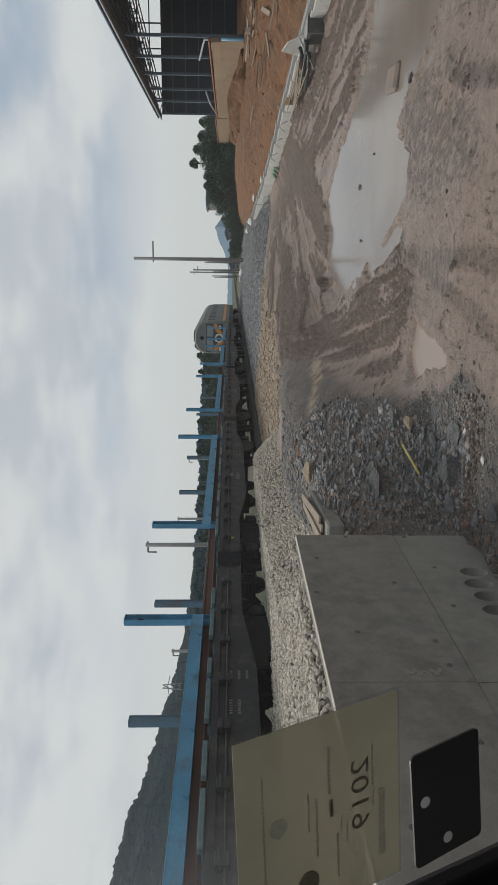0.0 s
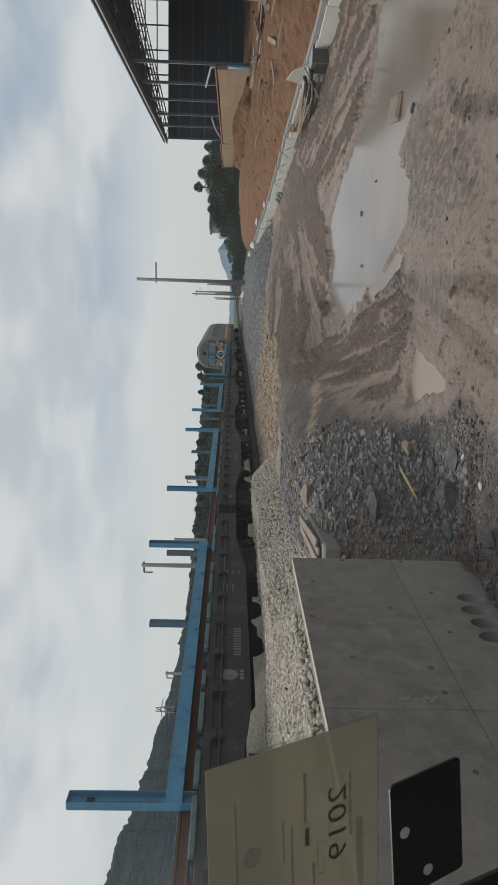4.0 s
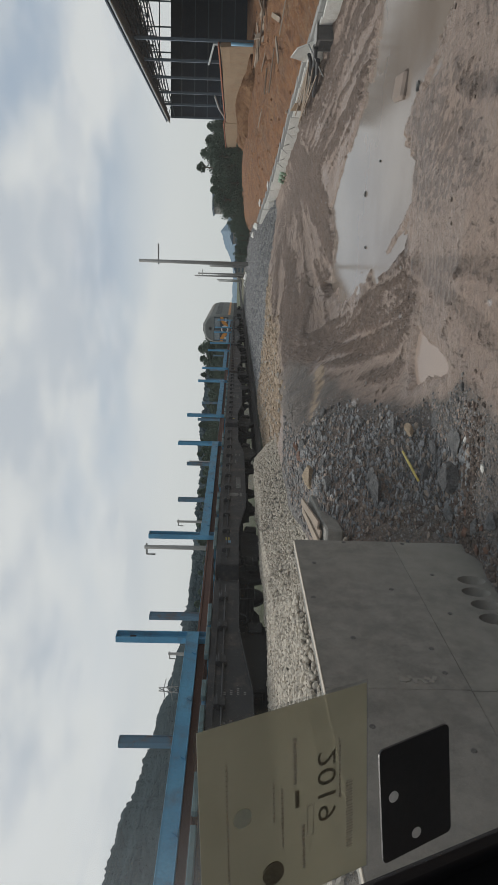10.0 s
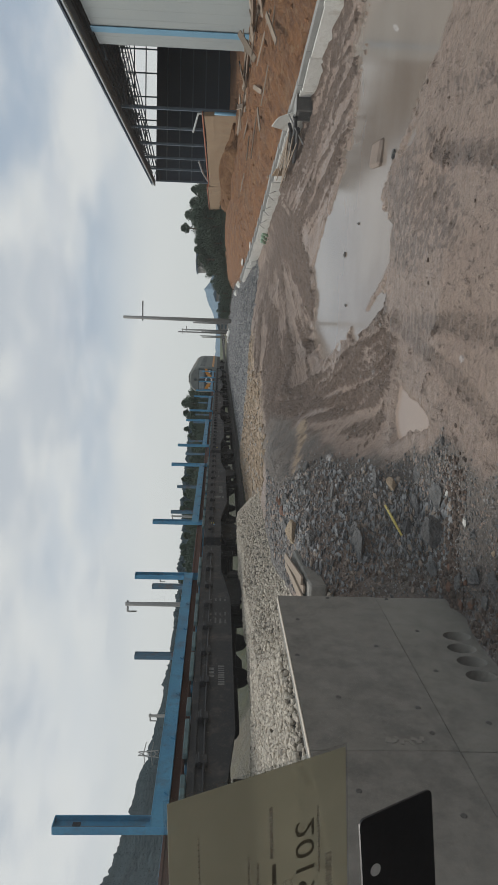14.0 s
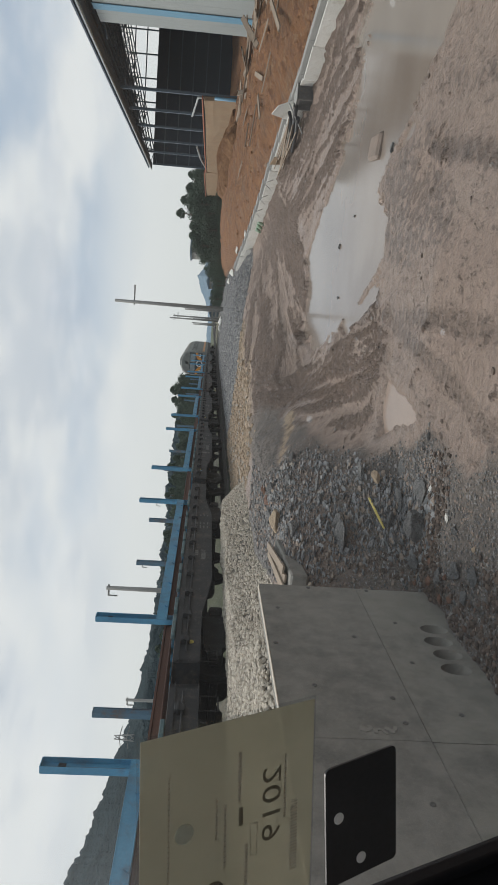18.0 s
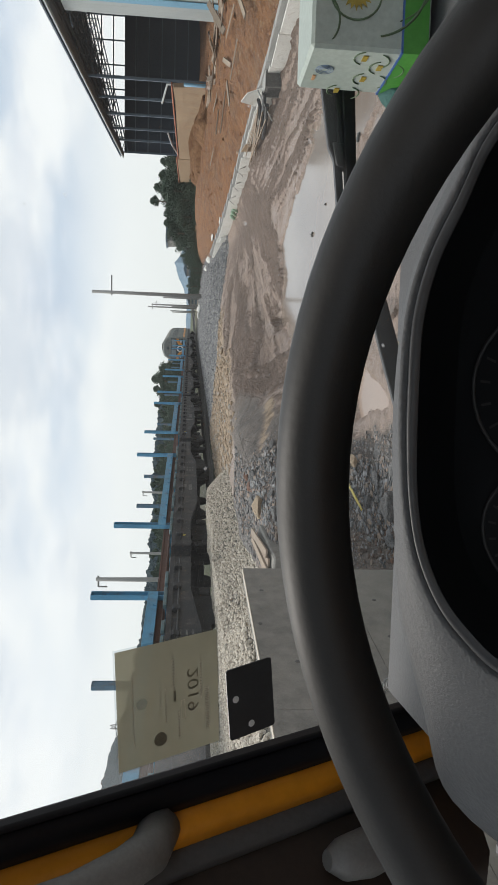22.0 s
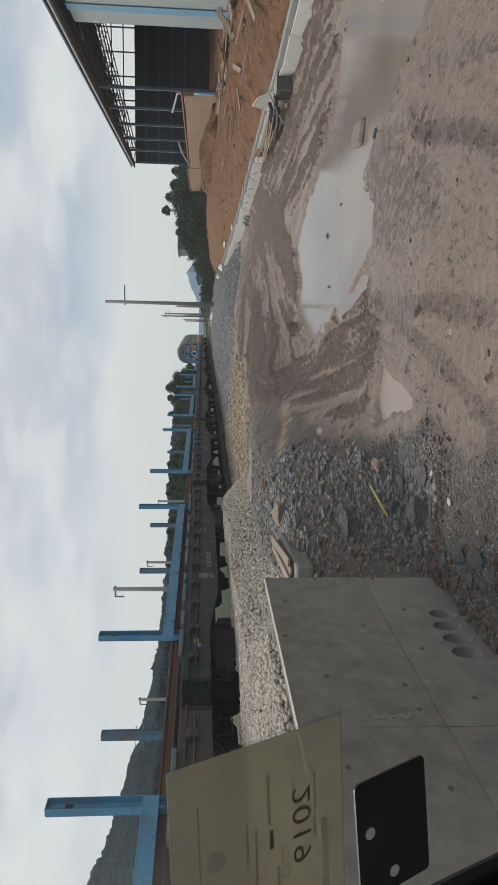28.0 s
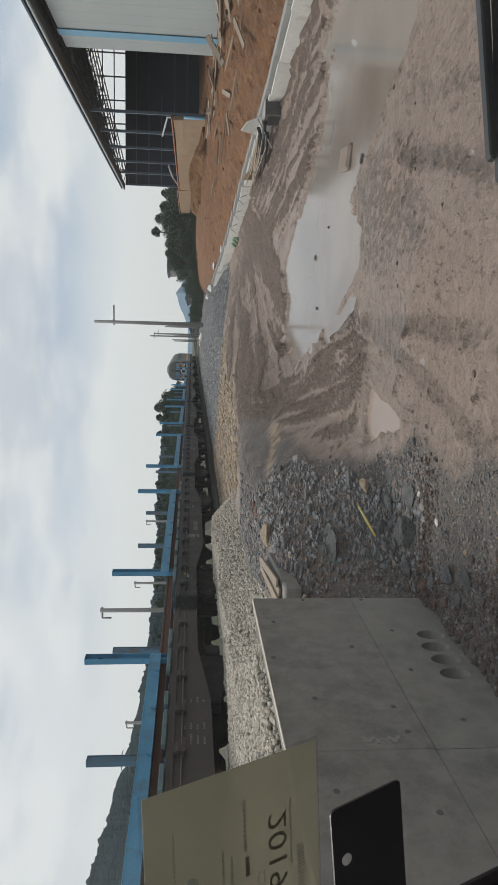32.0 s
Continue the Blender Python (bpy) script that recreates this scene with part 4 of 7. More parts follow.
def guard_beam(parent, x, out):
    """Long blue rail guard with an upright at each end; out: the side it faces."""
    bm = bmesh.new()
    a, b = -4.235, 4.235
    f = x + out * 0.055
    box(bm, min(f, f - out * 0.01), max(f, f - out * 0.01), a, b, 1.42, 1.61)
    box(bm, x - 0.06, x + 0.06, a, b, 1.605, 1.62, 0.003)
    box(bm, x - 0.06, x + 0.06, a, b, 1.41, 1.425, 0.003)
    for k in range(7):
        y = a + 0.6 + k * 1.2
        prism(bm, [(y - 0.05, 1.425), (y + 0.05, 1.425), (y, 1.49)], "x", f + out * 0.001, f + out * 0.03)
    beam = part("guard_beam", bm, M_BLUE, parent, "blue painted steel guard beam along the load")
    for y in (a + 0.1, b - 0.1):
        bm = bmesh.new()
        z0, z1 = 1.23, 2.80
        for s in (-1, 1):
            box(bm, x - 0.055, x + 0.055, y + s * 0.1 - 0.006, y + s * 0.1 + 0.006, z0, z1, 0.002)
        box(bm, x - 0.006 - out * 0.03, x + 0.006 - out * 0.03, y - 0.1, y + 0.1, z0, z1)
        box(bm, x - 0.055, x + 0.055, y - 0.1, y + 0.1, z1, z1 + 0.012, 0.003)
        p = part("post", bm, M_BLUE if out > 0 else M_POSTSTEEL, beam, "blue steel upright with a slot near its top" if out > 0 else "worn blue-grey steel upright with rust")
        # black plate stands in for the shaded slot
        bm = boxed(x + out * 0.0, x + out * 0.012 - out * 0.03, y - 0.05, y + 0.05, z1 - 0.32, z1 - 0.22)
        part("slot_plate", bm, M_BLACKPIPE, beam, "black plate in place of a slot in the upright")
        bm = boxed(x - out * 0.02, x - out * 0.012, y - 0.095, y + 0.0, z0 + 0.45, z1 - 0.05)
        part("web_plate", bm, M_STEEL, beam, "unpainted plate inside the upright")
    return beam


def wagon(style):
    paint = M_WAGON if style != 2 else M_WAGON_BROWN
    w = new("flat_wagon")
    half = PITCH / 2 - 0.34
    part("deck", boxed(-1.48, 1.48, -half, half, 1.13, 1.21, 0.01), M_WAGON_BROWN, w, "worn plank deck of the wagon")
    for s in (-1, 1):
        bm = bmesh.new()
        x = s * 1.5
        prism(bm, [(-half, 0.74), (-half + 1.85, 0.74), (-half + 3.6, 0.54), (half - 3.6, 0.54), (half - 1.85, 0.74), (half, 0.74), (half, 1.2), (-half, 1.2)], "x", x - s * 0.03, x)
        sill = part("side_sill", bm, paint, w, "deep-bellied black steel side sill" if style != 2 else "deep-bellied rusty brown side sill")
        bm = bmesh.new()
        path = [(-half, 0.74), (-half + 1.85, 0.74), (-half + 3.6, 0.54), (half - 3.6, 0.54), (half - 1.85, 0.74), (half, 0.74)]
        for (y0, z0), (y1, z1) in zip(path, path[1:]):
            prism(bm, [(y0, z0), (y1, z1), (y1, z1 - 0.014), (y0, z0 - 0.014)], "x", x - s * 0.06, x + s * 0.035)
        box(bm, min(x, x + s * 0.04), max(x, x + s * 0.04), -half, half, 1.10, 1.125)
        part("flange", bm, paint, sill)
        for k in range(11):
            y = -half + 0.75 + k * (2 * half - 1.5) / 10
            if k == 0:
                bm = bmesh.new()
                box(bm, min(0, s * 0.09), max(0, s * 0.09), -0.09, 0.09, 0.93, 1.095, 0.01)
                box(bm, min(0, s * 0.11), max(0, s * 0.11), -0.11, 0.11, 1.02, 1.06, 0.005)
                pocket = part("stake_pocket", bm, paint, sill)
                pocket.matrix_basis = pose(x, y, 0)
            else:
                share(pocket, pose(x, y, 0), sill)
        bm = bmesh.new()
        tube(bm, [(x + s * 0.05, -half + 0.3, 0.98), (x + s * 0.05, half - 0.3, 0.98)], 0.018, 6)
        part("hand_bar", bm, paint, sill)
        for k in range(10):
            y = -half + 0.9 + k * (2 * half - 1.5) / 10
            lng = (0.86, 0.62, 0.86, 0.4)[k % 4]
            bm = boxed(x - 0.05, x + 0.05, y, y + lng, 1.212, 1.285, 0.012)
            part("edge_bar", bm, M_TEAL, w, "chipped teal steel edge bar")
        bm = bmesh.new()
        f = x + s * 0.002
        if s > 0:
            if style == 0:
                bars(bm, f, -1.05, 0.66, 11, 1, 0.045, 0.13, 0.085, 0.2)
                bars(bm, f, -0.3, 0.93, 0, 1, 0.1, 0.1, 0.1, 0.1)
                bars(bm, f, 1.35, 0.90, 6, 2, 0.032, 0.045, 0.055, 0.12)
                bars(bm, f, 2.15, 0.90, 5, 3, 0.026, 0.04, 0.046, 0.12)
                tube(bm, [(f, -1.62, 0.86), (f + 0.004, -1.62, 0.86)], 0.15, 20)
                bars(bm, f, -1.75, 0.62, 3, 1, 0.07, 0.07, 0.1, 0.1)
            else:
                bars(bm, f, -1.1, 0.68, 9, 1, 0.04, 0.11, 0.075, 0.2)
                bars(bm, f, -0.85, 0.86, 3, 1, 0.075, 0.09, 0.12, 0.2)
                for r in range(4):
                    bars(bm, f, 1.25, 0.93 - 0.1 * r, 4 + (r * 2) % 3, 1, 0.026, 0.036, 0.045, 0.1)
                    bars(bm, f, 1.62, 0.93 - 0.1 * r, 3 + r % 2, 1, 0.026, 0.036, 0.045, 0.1)
                    bars(bm, f, 2.35, 0.93 - 0.1 * r, 2 + r % 3, 1, 0.026, 0.036, 0.045, 0.1)
            part("stencil", bm, M_MARK, sill, "faded white stencilled marks")["kind"] = "stuff"
            if style == 0:
                bm = boxed(f, f + 0.003, -1.7, -1.54, 0.8, 0.92)
                part("badge", bm, paint, sill)
                bm = boxed(f, f + 0.004, -half + 1.3, -half + 1.45, 0.93, 1.02)
                part("tag", bm, M_MARK2, sill)
                bm = boxed(f, f + 0.004, -half + 1.15, -half + 1.28, 0.90, 1.0)
                part("tag", bm, M_MARK3, sill)
            else:
                bm = tube(bmesh.new(), [(f, -half + 0.75, 0.92), (f + 0.004, -half + 0.75, 0.92)], 0.07, 14)
                part("tag", bm, M_MARK2, sill)
    for s in (-1, 1):
        y = s * half
        bm = bmesh.new()
        box(bm, -1.5, 1.5, min(y, y - s * 0.12), max(y, y - s * 0.12), 0.72, 1.2, 0.01)
        part("end_sill", bm, paint, w)
        bm = bmesh.new()
        box(bm, -0.11, 0.11, min(y, y + s * 0.34), max(y, y + s * 0.34), 0.76, 1.0, 0.02)
        box(bm, -0.2, 0.2, min(y + s * 0.2, y + s * 0.335), max(y + s * 0.2, y + s * 0.335), 0.72, 1.02, 0.03)
        part("coupler", bm, M_BOGIE, w)
        bm = tube(bmesh.new(), [(0.45, y, 0.8), (0.45, y + s * 0.15, 0.55), (0.45, y + s * 0.34, 0.5)], 0.025, 6)
        part("brake_hose", bm, M_BOGIE, w)
        bm = bmesh.new()
        for z in (0.42, 0.7):
            tube(bm, [(1.42, y - s * 0.6, z), (1.42, y - s * 0.2, z)], 0.012, 6)
        for k in (0.2, 0.6):
            tube(bm, [(1.42, y - s * k, 0.42), (1.42, y - s * k, 0.8)], 0.012, 6)
        part("step_iron", bm, M_BOGIE, w)
        bogie(w, s * (half - 2.0))
    bm = bmesh.new()
    box(bm, -0.25, 0.25, -half, half, 0.55, 1.12)
    for k in range(6):
        y = -4 + k * 1.6
        box(bm, -1.46, 1.46, y - 0.06, y + 0.06, 0.8, 1.12)
    tube(bm, [(0.7, -1.2, 0.6), (0.7, 0.4, 0.6)], 0.2, 12)
    part("underframe", bm, M_BOGIE, w)
    for k in range(5):
        y = -4.6 + k * 2.3
        part("bolster", boxed(-1.4, 1.4, y - 0.06, y + 0.06, 1.213, 1.278, 0.005), M_BLUE, w, "blue cross bearer under the rails")
    guard_beam(w, 1.35, 1)
    guard_beam(w, -0.75, -1)
    tagged(w, {0: "black steel flat wagon with blue uprights loaded with rails", 1: "sooty black flat wagon with white stencilled marks and blue uprights",
               2: "rusty brown flat wagon with blue guard beams"}[style], "wagon", group="wagons of the rail train")
    return w


# along-train places of the wagon centres at the start; their middle lies half a beam past the near upright
FIRST = 2.49 + 4.235
WAGONS = []
masters = {}
for k in range(-5, 5):
    style = {0: 0, 1: 1, -1: 1, -2: 0, -3: 2, -4: 0}.get(k, (k + 6) % 3)
    y = FIRST + k * PITCH
    if style not in masters:
        masters[style] = wagon(style)
        masters[style].matrix_basis = pose(TX, y, RAIL)
        WAGONS.append((masters[style], TX, y, RAIL))
    else:
        WAGONS.append((copy_thing(masters[style], pose(TX, y, RAIL)), TX, y, RAIL))

# long rails carried through over all wagons
RAILS = []
y0, y1 = FIRST - 5.5 * PITCH, FIRST + 4.42 * PITCH
for k in range(7):
    x = 1.26 - k * 0.29
    if k == 0:
        bm = bmesh.new()
        prism(bm, [(-0.072, 0), (0.072, 0), (0.072, 0.012), (0.012, 0.03), (0.01, 0.125), (0.036, 0.138), (0.036, 0.172), (-0.036, 0.172), (-0.036, 0.138), (-0.01, 0.125), (-0.012, 0.03), (-0.072, 0.012)], "y", y0, y1)
        first_rail = part("long_rail", bm, M_RUST)
        tagged(first_rail, "long rust-brown steel rail lying on the wagons", "rail", group="rails of the load")
        ob = first_rail
    else:
        ob = copy_thing(first_rail, pose(TX + x, 0, RAIL + 1.279))
    ob.matrix_basis = pose(TX + x, 0, RAIL + 1.279)
    RAILS.append((ob, TX + x, 0.0, RAIL + 1.279))


def locomotive():
    lo = new("locomotive")
    bm = bmesh.new()
    L = 25.0
    prof = [(-1.5, 1.15), (1.5, 1.15), (1.55, 1.6), (1.55, 3.1), (1.42, 3.75), (1.05, 4.2), (0.5, 4.42), (-0.5, 4.42), (-1.05, 4.2), (-1.42, 3.75), (-1.55, 3.1), (-1.55, 1.6)]
    rings = []
    for y, sc, dz in ((0.0, 0.9, -0.12), (0.25, 0.97, -0.03), (0.6, 1.0, 0), (L - 0.6, 1.0, 0), (L, 0.9, -0.1)):
        rings.append([bm.verts.new((x * sc, y, z + dz * (z - 1.15) / 3.2)) for x, z in prof])
    for a, b in zip(rings, rings[1:]):
        for j in range(len(prof)):
            bm.faces.new((a[j], b[j], b[(j + 1) % len(prof)], a[(j + 1) % len(prof)]))
    bm.faces.new(rings[0])
    bm.faces.new(rings[-1][::-1])
    bmesh.ops.recalc_face_normals(bm, faces=bm.faces)
    part("body", bm, M_LOCO, lo)
    bm = bmesh.new()
    prism(bm, [(1.43, 3.76), (1.06, 4.21), (0.51, 4.43), (-0.51, 4.43), (-1.06, 4.21), (-1.43, 3.76), (-1.46, 3.74), (-1.08, 4.24), (-0.52, 4.46), (0.52, 4.46), (1.08, 4.24), (1.46, 3.74)], "y", 0.6, L - 0.6)
    part("roof_cover", bm, M_ROOFTAN, lo, "dusty grey-tan roof")
    for k in range(7):
        part("roof_hatch", boxed(-0.45, 0.45, 2.4 + 3.1 * k, 4.2 + 3.1 * k, 4.47, 4.62, 0.04), M_LOCO_DARK, lo)
    part("front_panel", boxed(-1.38, 1.38, -0.02, 0.05, 1.7, 3.35, 0.03), M_LOCO_DARK, lo, "dark green nose panel")
    for s in (-1, 1):
        part("windscreen", boxed(min(s * 0.12, s * 1.22), max(s * 0.12, s * 1.22), -0.05, 0.0, 2.62, 3.28, 0.05), M_GLASSDARK, lo, "pale reflecting windscreen")
        bm = bmesh.new()
        pts = [(s * 0.3, 2.0), (s * 0.6, 2.36), (s * 1.0, 2.58), (s * 1.36, 2.6), (s * 1.36, 2.3), (s * 1.0, 2.18), (s * 0.7, 1.9), (s * 0.35, 1.66)]
        prism(bm, pts if s > 0 else pts[::-1], "y", -0.03, -0.024)
        part("stripe", bm, M_ORANGE_STRIPE, lo, "orange swoosh on the nose")
        part("marker_lamp", boxed(min(s * 0.85, s * 1.2), max(s * 0.85, s * 1.2), -0.045, -0.02, 1.9, 2.12, 0.02), M_WHITE, lo, "white lamp housing")
        bm = bmesh.new()
        for k in range(12):
            y = 2.2 + k * 1.75
            box(bm, min(s * 1.53, s * 1.57), max(s * 1.53, s * 1.57), y, y + 1.05, 2.55, 3.2, 0.0)
        part("side_grilles", bm, M_LOCO_DARK, lo, "row of dark side grilles")
        part("side_stripe", boxed(min(s * 1.53, s * 1.565), max(s * 1.53, s * 1.565), 0.6, L - 0.6, 1.5, 1.75), M_ORANGE_STRIPE if s > 0 else M_ORANGE_STRIPE, lo)
    bm = tube(bmesh.new(), [(0, -0.07, 2.1), (0, -0.02, 2.1)], 0.42, 24)
    part("emblem", bm, M_WHITE, lo, "white round emblem")
    bm = tube(bmesh.new(), [(0, -0.08, 2.1), (0, -0.071, 2.1)], 0.27, 24)
    part("emblem_centre", bm, M_LOCO_DARK, lo)
    bm = tube(bmesh.new(), [(0, 0.0, 3.72), (0, 0.2, 3.72)], 0.17, 16)
    part("headlamp", bm, M_GLASSDARK, lo, "round headlamp above the windscreens")
    bm = bmesh.new()
    for k in (-0.3, 0.0, 0.3):
        tube(bm, [(k, 0.4, 4.38), (k, 0.4, 4.52), (k, 1.0, 4.52)], 0.05, 8)
    part("horns", bm, M_BOGIE, lo)
    part("frame", boxed(-1.45, 1.45, 0.1, L - 0.1, 0.75, 1.15, 0.02), M_BOGIE, lo)
    part("buffer_beam", boxed(-1.4, 1.4, -0.12, 0.1, 0.45, 1.15, 0.03), M_LOCO_DARK, lo)
    bogie(lo, 3.2)
    bogie(lo, L - 3.2)
    part("fuel_tank", boxed(-1.3, 1.3, 6.5, 12.5, 0.2, 0.75, 0.08), M_BOGIE, lo)
    part("coupler", boxed(-0.12, 0.12, -1.5, -0.12, 0.75, 1.0, 0.02), M_BOGIE, lo)
    tagged(lo, "grey-green diesel locomotive with orange swooshes and round emblem on its nose", "locomotive")
    return lo


LOCO = locomotive()
LOCO_Y = FIRST + 4.5 * PITCH + 1.6
LOCO.matrix_basis = pose(TX, LOCO_Y, RAIL)


# ---- stones, sticks and scraps on the near ground ----
def rubble_field():
    rg = np.random.default_rng(11)
    def cell(x, y):
        return int(np.searchsorted(gy, y)), int(np.searchsorted(gx, x))

    def strew(n, x0, x1, y0, y1, size, mask, sink=0.25):
        out = []
        while len(out) < n:
            x, y = rg.uniform(x0, x1), rg.uniform(y0, y1)
            if rg.random() < mask(x, y):
                r = size()
                out.append((x, y, ground_z(x, y) + r * sink, r))
        return out

    def clumped(x, y, seed, f=1.6):
        return float(sstep(np.array((vnoise(np.array(x * f), np.array(y * f * 0.7), seed) - 0.25) / 0.4)))

    # flat slate shards near the end of the wall
    spots = strew(4200, -3.15, -1.85, 6.4, 10.6, lambda: 0.008 + 0.046 * rg.random() ** 3, lambda x, y: clumped(x, y, 35) * sstep(np.array((11.2 - y) / 1.8)) * rubble[cell(x, y)], 0.2)
    spots += strew(900, -3.1, -2.0, 6.38, 7.8, lambda: 0.012 + 0.045 * rg.random() ** 2.5, lambda x, y: clumped(x, y, 36, 2.2), 0.3)
    spots += strew(1100, -3.0, -1.7, 6.35, 7.1, lambda: 0.008 + 0.035 * rg.random() ** 2.5, lambda x, y: 1.0, 0.3)
    ob = stones("slate_shards", spots, M_SLATE, rg, 0.34)
    tagged(ob, "flat blue-grey slate shards in brown dirt", "rubble", kind="stuff")
    # finer dark gravel trodden into the dirt
    spots = strew(9000, -3.0, -0.9, 4.2, 7.6, lambda: 0.004 + 0.014 * rg.random() ** 3, lambda x, y: rubble[cell(x, y)])
    spots += strew(7000, -3.2, -0.9, 6.5, 11.2, lambda: 0.007 + 0.02 * rg.random() ** 3, lambda x, y: (0.25 + 0.75 * clumped(x, y, 37, 1.1)) * rubble[cell(x, y)])
    spots += strew(1500, -4.2, -1.9, 8.0, 14.0, lambda: 0.014 + 0.028 * rg.random() ** 2, lambda x, y: 1.0 if x > np.interp(y, [6.5, 8, 12, 15], [-2.75, -3.5, -4.35, -4.2]) and x < -2.5 - 0.1 * (y - 8) else 0.0)
    ob = stones("rubble", spots, M_RUBBLE, rg, 0.5)
    tagged(ob, "dark broken gravel at the foot of the embankment", "rubble", kind="stuff")
    # crumbled brown and reddish earth against the wall
    spots = strew(3600, -2.68, -1.2, 4.2, 6.9, lambda: 0.006 + 0.03 * rg.random() ** 3.5, lambda x, y: clumped(x, y, 38, 2.0) * float(sstep(np.array((-1.1 - x) / 1.0))), 0.3)
    ob = stones("earth_clods", spots, M_EARTHCLOD, rg, 0.65)
    tagged(ob, "crumbled brown and reddish earth against the concrete wall", "clods", kind="stuff")
    spots = []
    while len(spots) < 1700:
        x, y = rg.uniform(-2.4, 5.5), rg.uniform(4.5, 22)
        i, j = int(np.searchsorted(gx, x)), int(np.searchsorted(gy, y))
        if rubble[j, i] < 0.3 and red[j, i] < 0.3 and ground_z(x, y) > -0.015:
            if rg.random() > 0.04 + crest[j, i]:
                continue
            r = 0.006 + 0.026 * rg.random() ** 3
            spots.append((x, y, ground_z(x, y) + r * 0.2, r))
    ob = stones("mud_clods", spots, M_CLOD, rg, 0.6)
    tagged(ob, "small clods and pebbles scattered over the mud", "clods", kind="stuff")
    spots = []
    while len(spots) < 1500:
        y = rg.uniform(9, 48)
        x = float(np.interp(y, [p[1] for p in WALL_LINE], [p[0] for p in WALL_LINE])) + 0.4 + 7 * rg.random() ** 1.3
        r = 0.012 + 0.07 * rg.random() ** 6
        spots.append((x, y, ground_z(x, y) + r * 0.3, r))
    ob = stones("clay_clods", spots, M_CLAYCLOD, rg, 0.7)
    tagged(ob, "red clay clods on the bank", "clods", kind="stuff")


M_SLATE = island("slate_shard", (0.10, 0.106, 0.11), (0.30, 0.303, 0.303), (0.30, 0.24, 0.19), 0.75, share_c3=0.22)
M_EARTHCLOD = island("earth_clod", (0.075, 0.058, 0.048), (0.145, 0.108, 0.086), (0.19, 0.10, 0.065), 0.9, share_c3=0.07)
M_CLOD = island("mud_clod", (0.13, 0.095, 0.075), (0.2, 0.155, 0.125), (0.3, 0.27, 0.24), 0.7)
M_CLAYCLOD = island("clay_clod", (0.30, 0.14, 0.065), (0.42, 0.225, 0.115), (0.50, 0.40, 0.30), 0.95, share_c3=0.08)
rubble_field()
ROCKS = [(-2.80, 8.75, 0.16, "tan", 1.1), (-2.40, 7.55, 0.11, "grey", 1.8), (-2.25, 7.2, 0.10, "grey", 1.6), (-1.78, 5.95, 0.045, "pale", 1.0), (-1.9, 7.84, 0.09, "tan", 1.7),
         (-2.5, 6.6, 0.09, "grey", 1.5), (-2.35, 5.9, 0.075, "grey", 1.4), (-2.3, 5.3, 0.06, "grey", 1.3), (-2.45, 5.6, 0.05, "red", 1.2), (-2.5, 6.15, 0.06, "red", 1.4), (-2.55, 5.85, 0.045, "red", 1.2), (-2.35, 6.25, 0.04, "red", 1.5), (-2.3, 5.75, 0.035, "red", 1.2), (-2.3, 10.5, 0.10, "grey", 1.4),
         (-2.45, 9.6, 0.09, "grey", 1.5), (-2.1, 9.0, 0.08, "grey", 1.6), (-2.95, 9.6, 0.10, "grey", 1.2), (-2.75, 10.2, 0.12, "grey", 1.3), (-2.6, 8.6, 0.10, "grey", 1.3), (-3.05, 10.6, 0.08, "red", 1.4), (-3.0, 10.25, 0.06, "red", 1.2), (-2.98, 10.9, 0.06, "red", 1.5), (-2.95, 9.95, 0.055, "red", 1.3), (-3.02, 11.2, 0.06, "red", 1.3),
         (-1.83, 5.7, 0.05, "grey", 1.2), (-1.86, 5.3, 0.03, "tan", 1.1), (-2.09, 5.24, 0.07, "grey", 1.5), (-2.17, 5.55, 0.09, "grey", 1.2), (-1.71, 6.68, 0.04, "pale", 1.3), (-1.2, 6.9, 0.05, "grey", 1.2), (-2.62, 7.9, 0.10, "grey", 1.4), (-2.3, 8.2, 0.08, "grey", 1.7)]
for k, (x, y, r, tone, lng) in enumerate(ROCKS):
    mt = {"tan": M_TANROCK, "grey": M_ROCK, "pale": M_WHITE, "red": M_REDROCK}[tone]
    rock("rock", x, y, ground_z(x, y) + r * 0.3, r, mt, k + 1.5, {"tan": "tan sandstone lump on the rubble", "grey": "broken grey rock lying in the rubble", "pale": "small pale stone on the dirt",
         "red": "red clay lump by the wall"}[tone], 0.6, lng, 70 + 47 * k)


for k, (x, y, r, t) in enumerate([(-2.5, 7.35, 0.26, 100), (-2.05, 7.35, 0.13, 70), (-1.8, 6.95, 0.16, 110), (-1.95, 8.05, 0.15, 40), (-2.3, 8.7, 0.14, 10), (-1.7, 7.6, 0.12, 140)]):
    rock("stone_slab", x, y, ground_z(x, y) + 0.01, r, M_ROCK, k + 21.5, "flat blue-grey stone slab lying in the rubble", 0.22, 1.5, t)["category"] = "stone"


rock("boulder", -2.13, 6.68, ground_z(-2.13, 6.68) + 0.07, 0.19, M_ROCK, 7.7, "large broken grey boulder lying in the rubble", 0.8, 1.25, 120)


def laid(name, bm, m, material, label, category):
    ob = part(name, bm, material)
    ob.matrix_basis = m
    return tagged(ob, label, category)


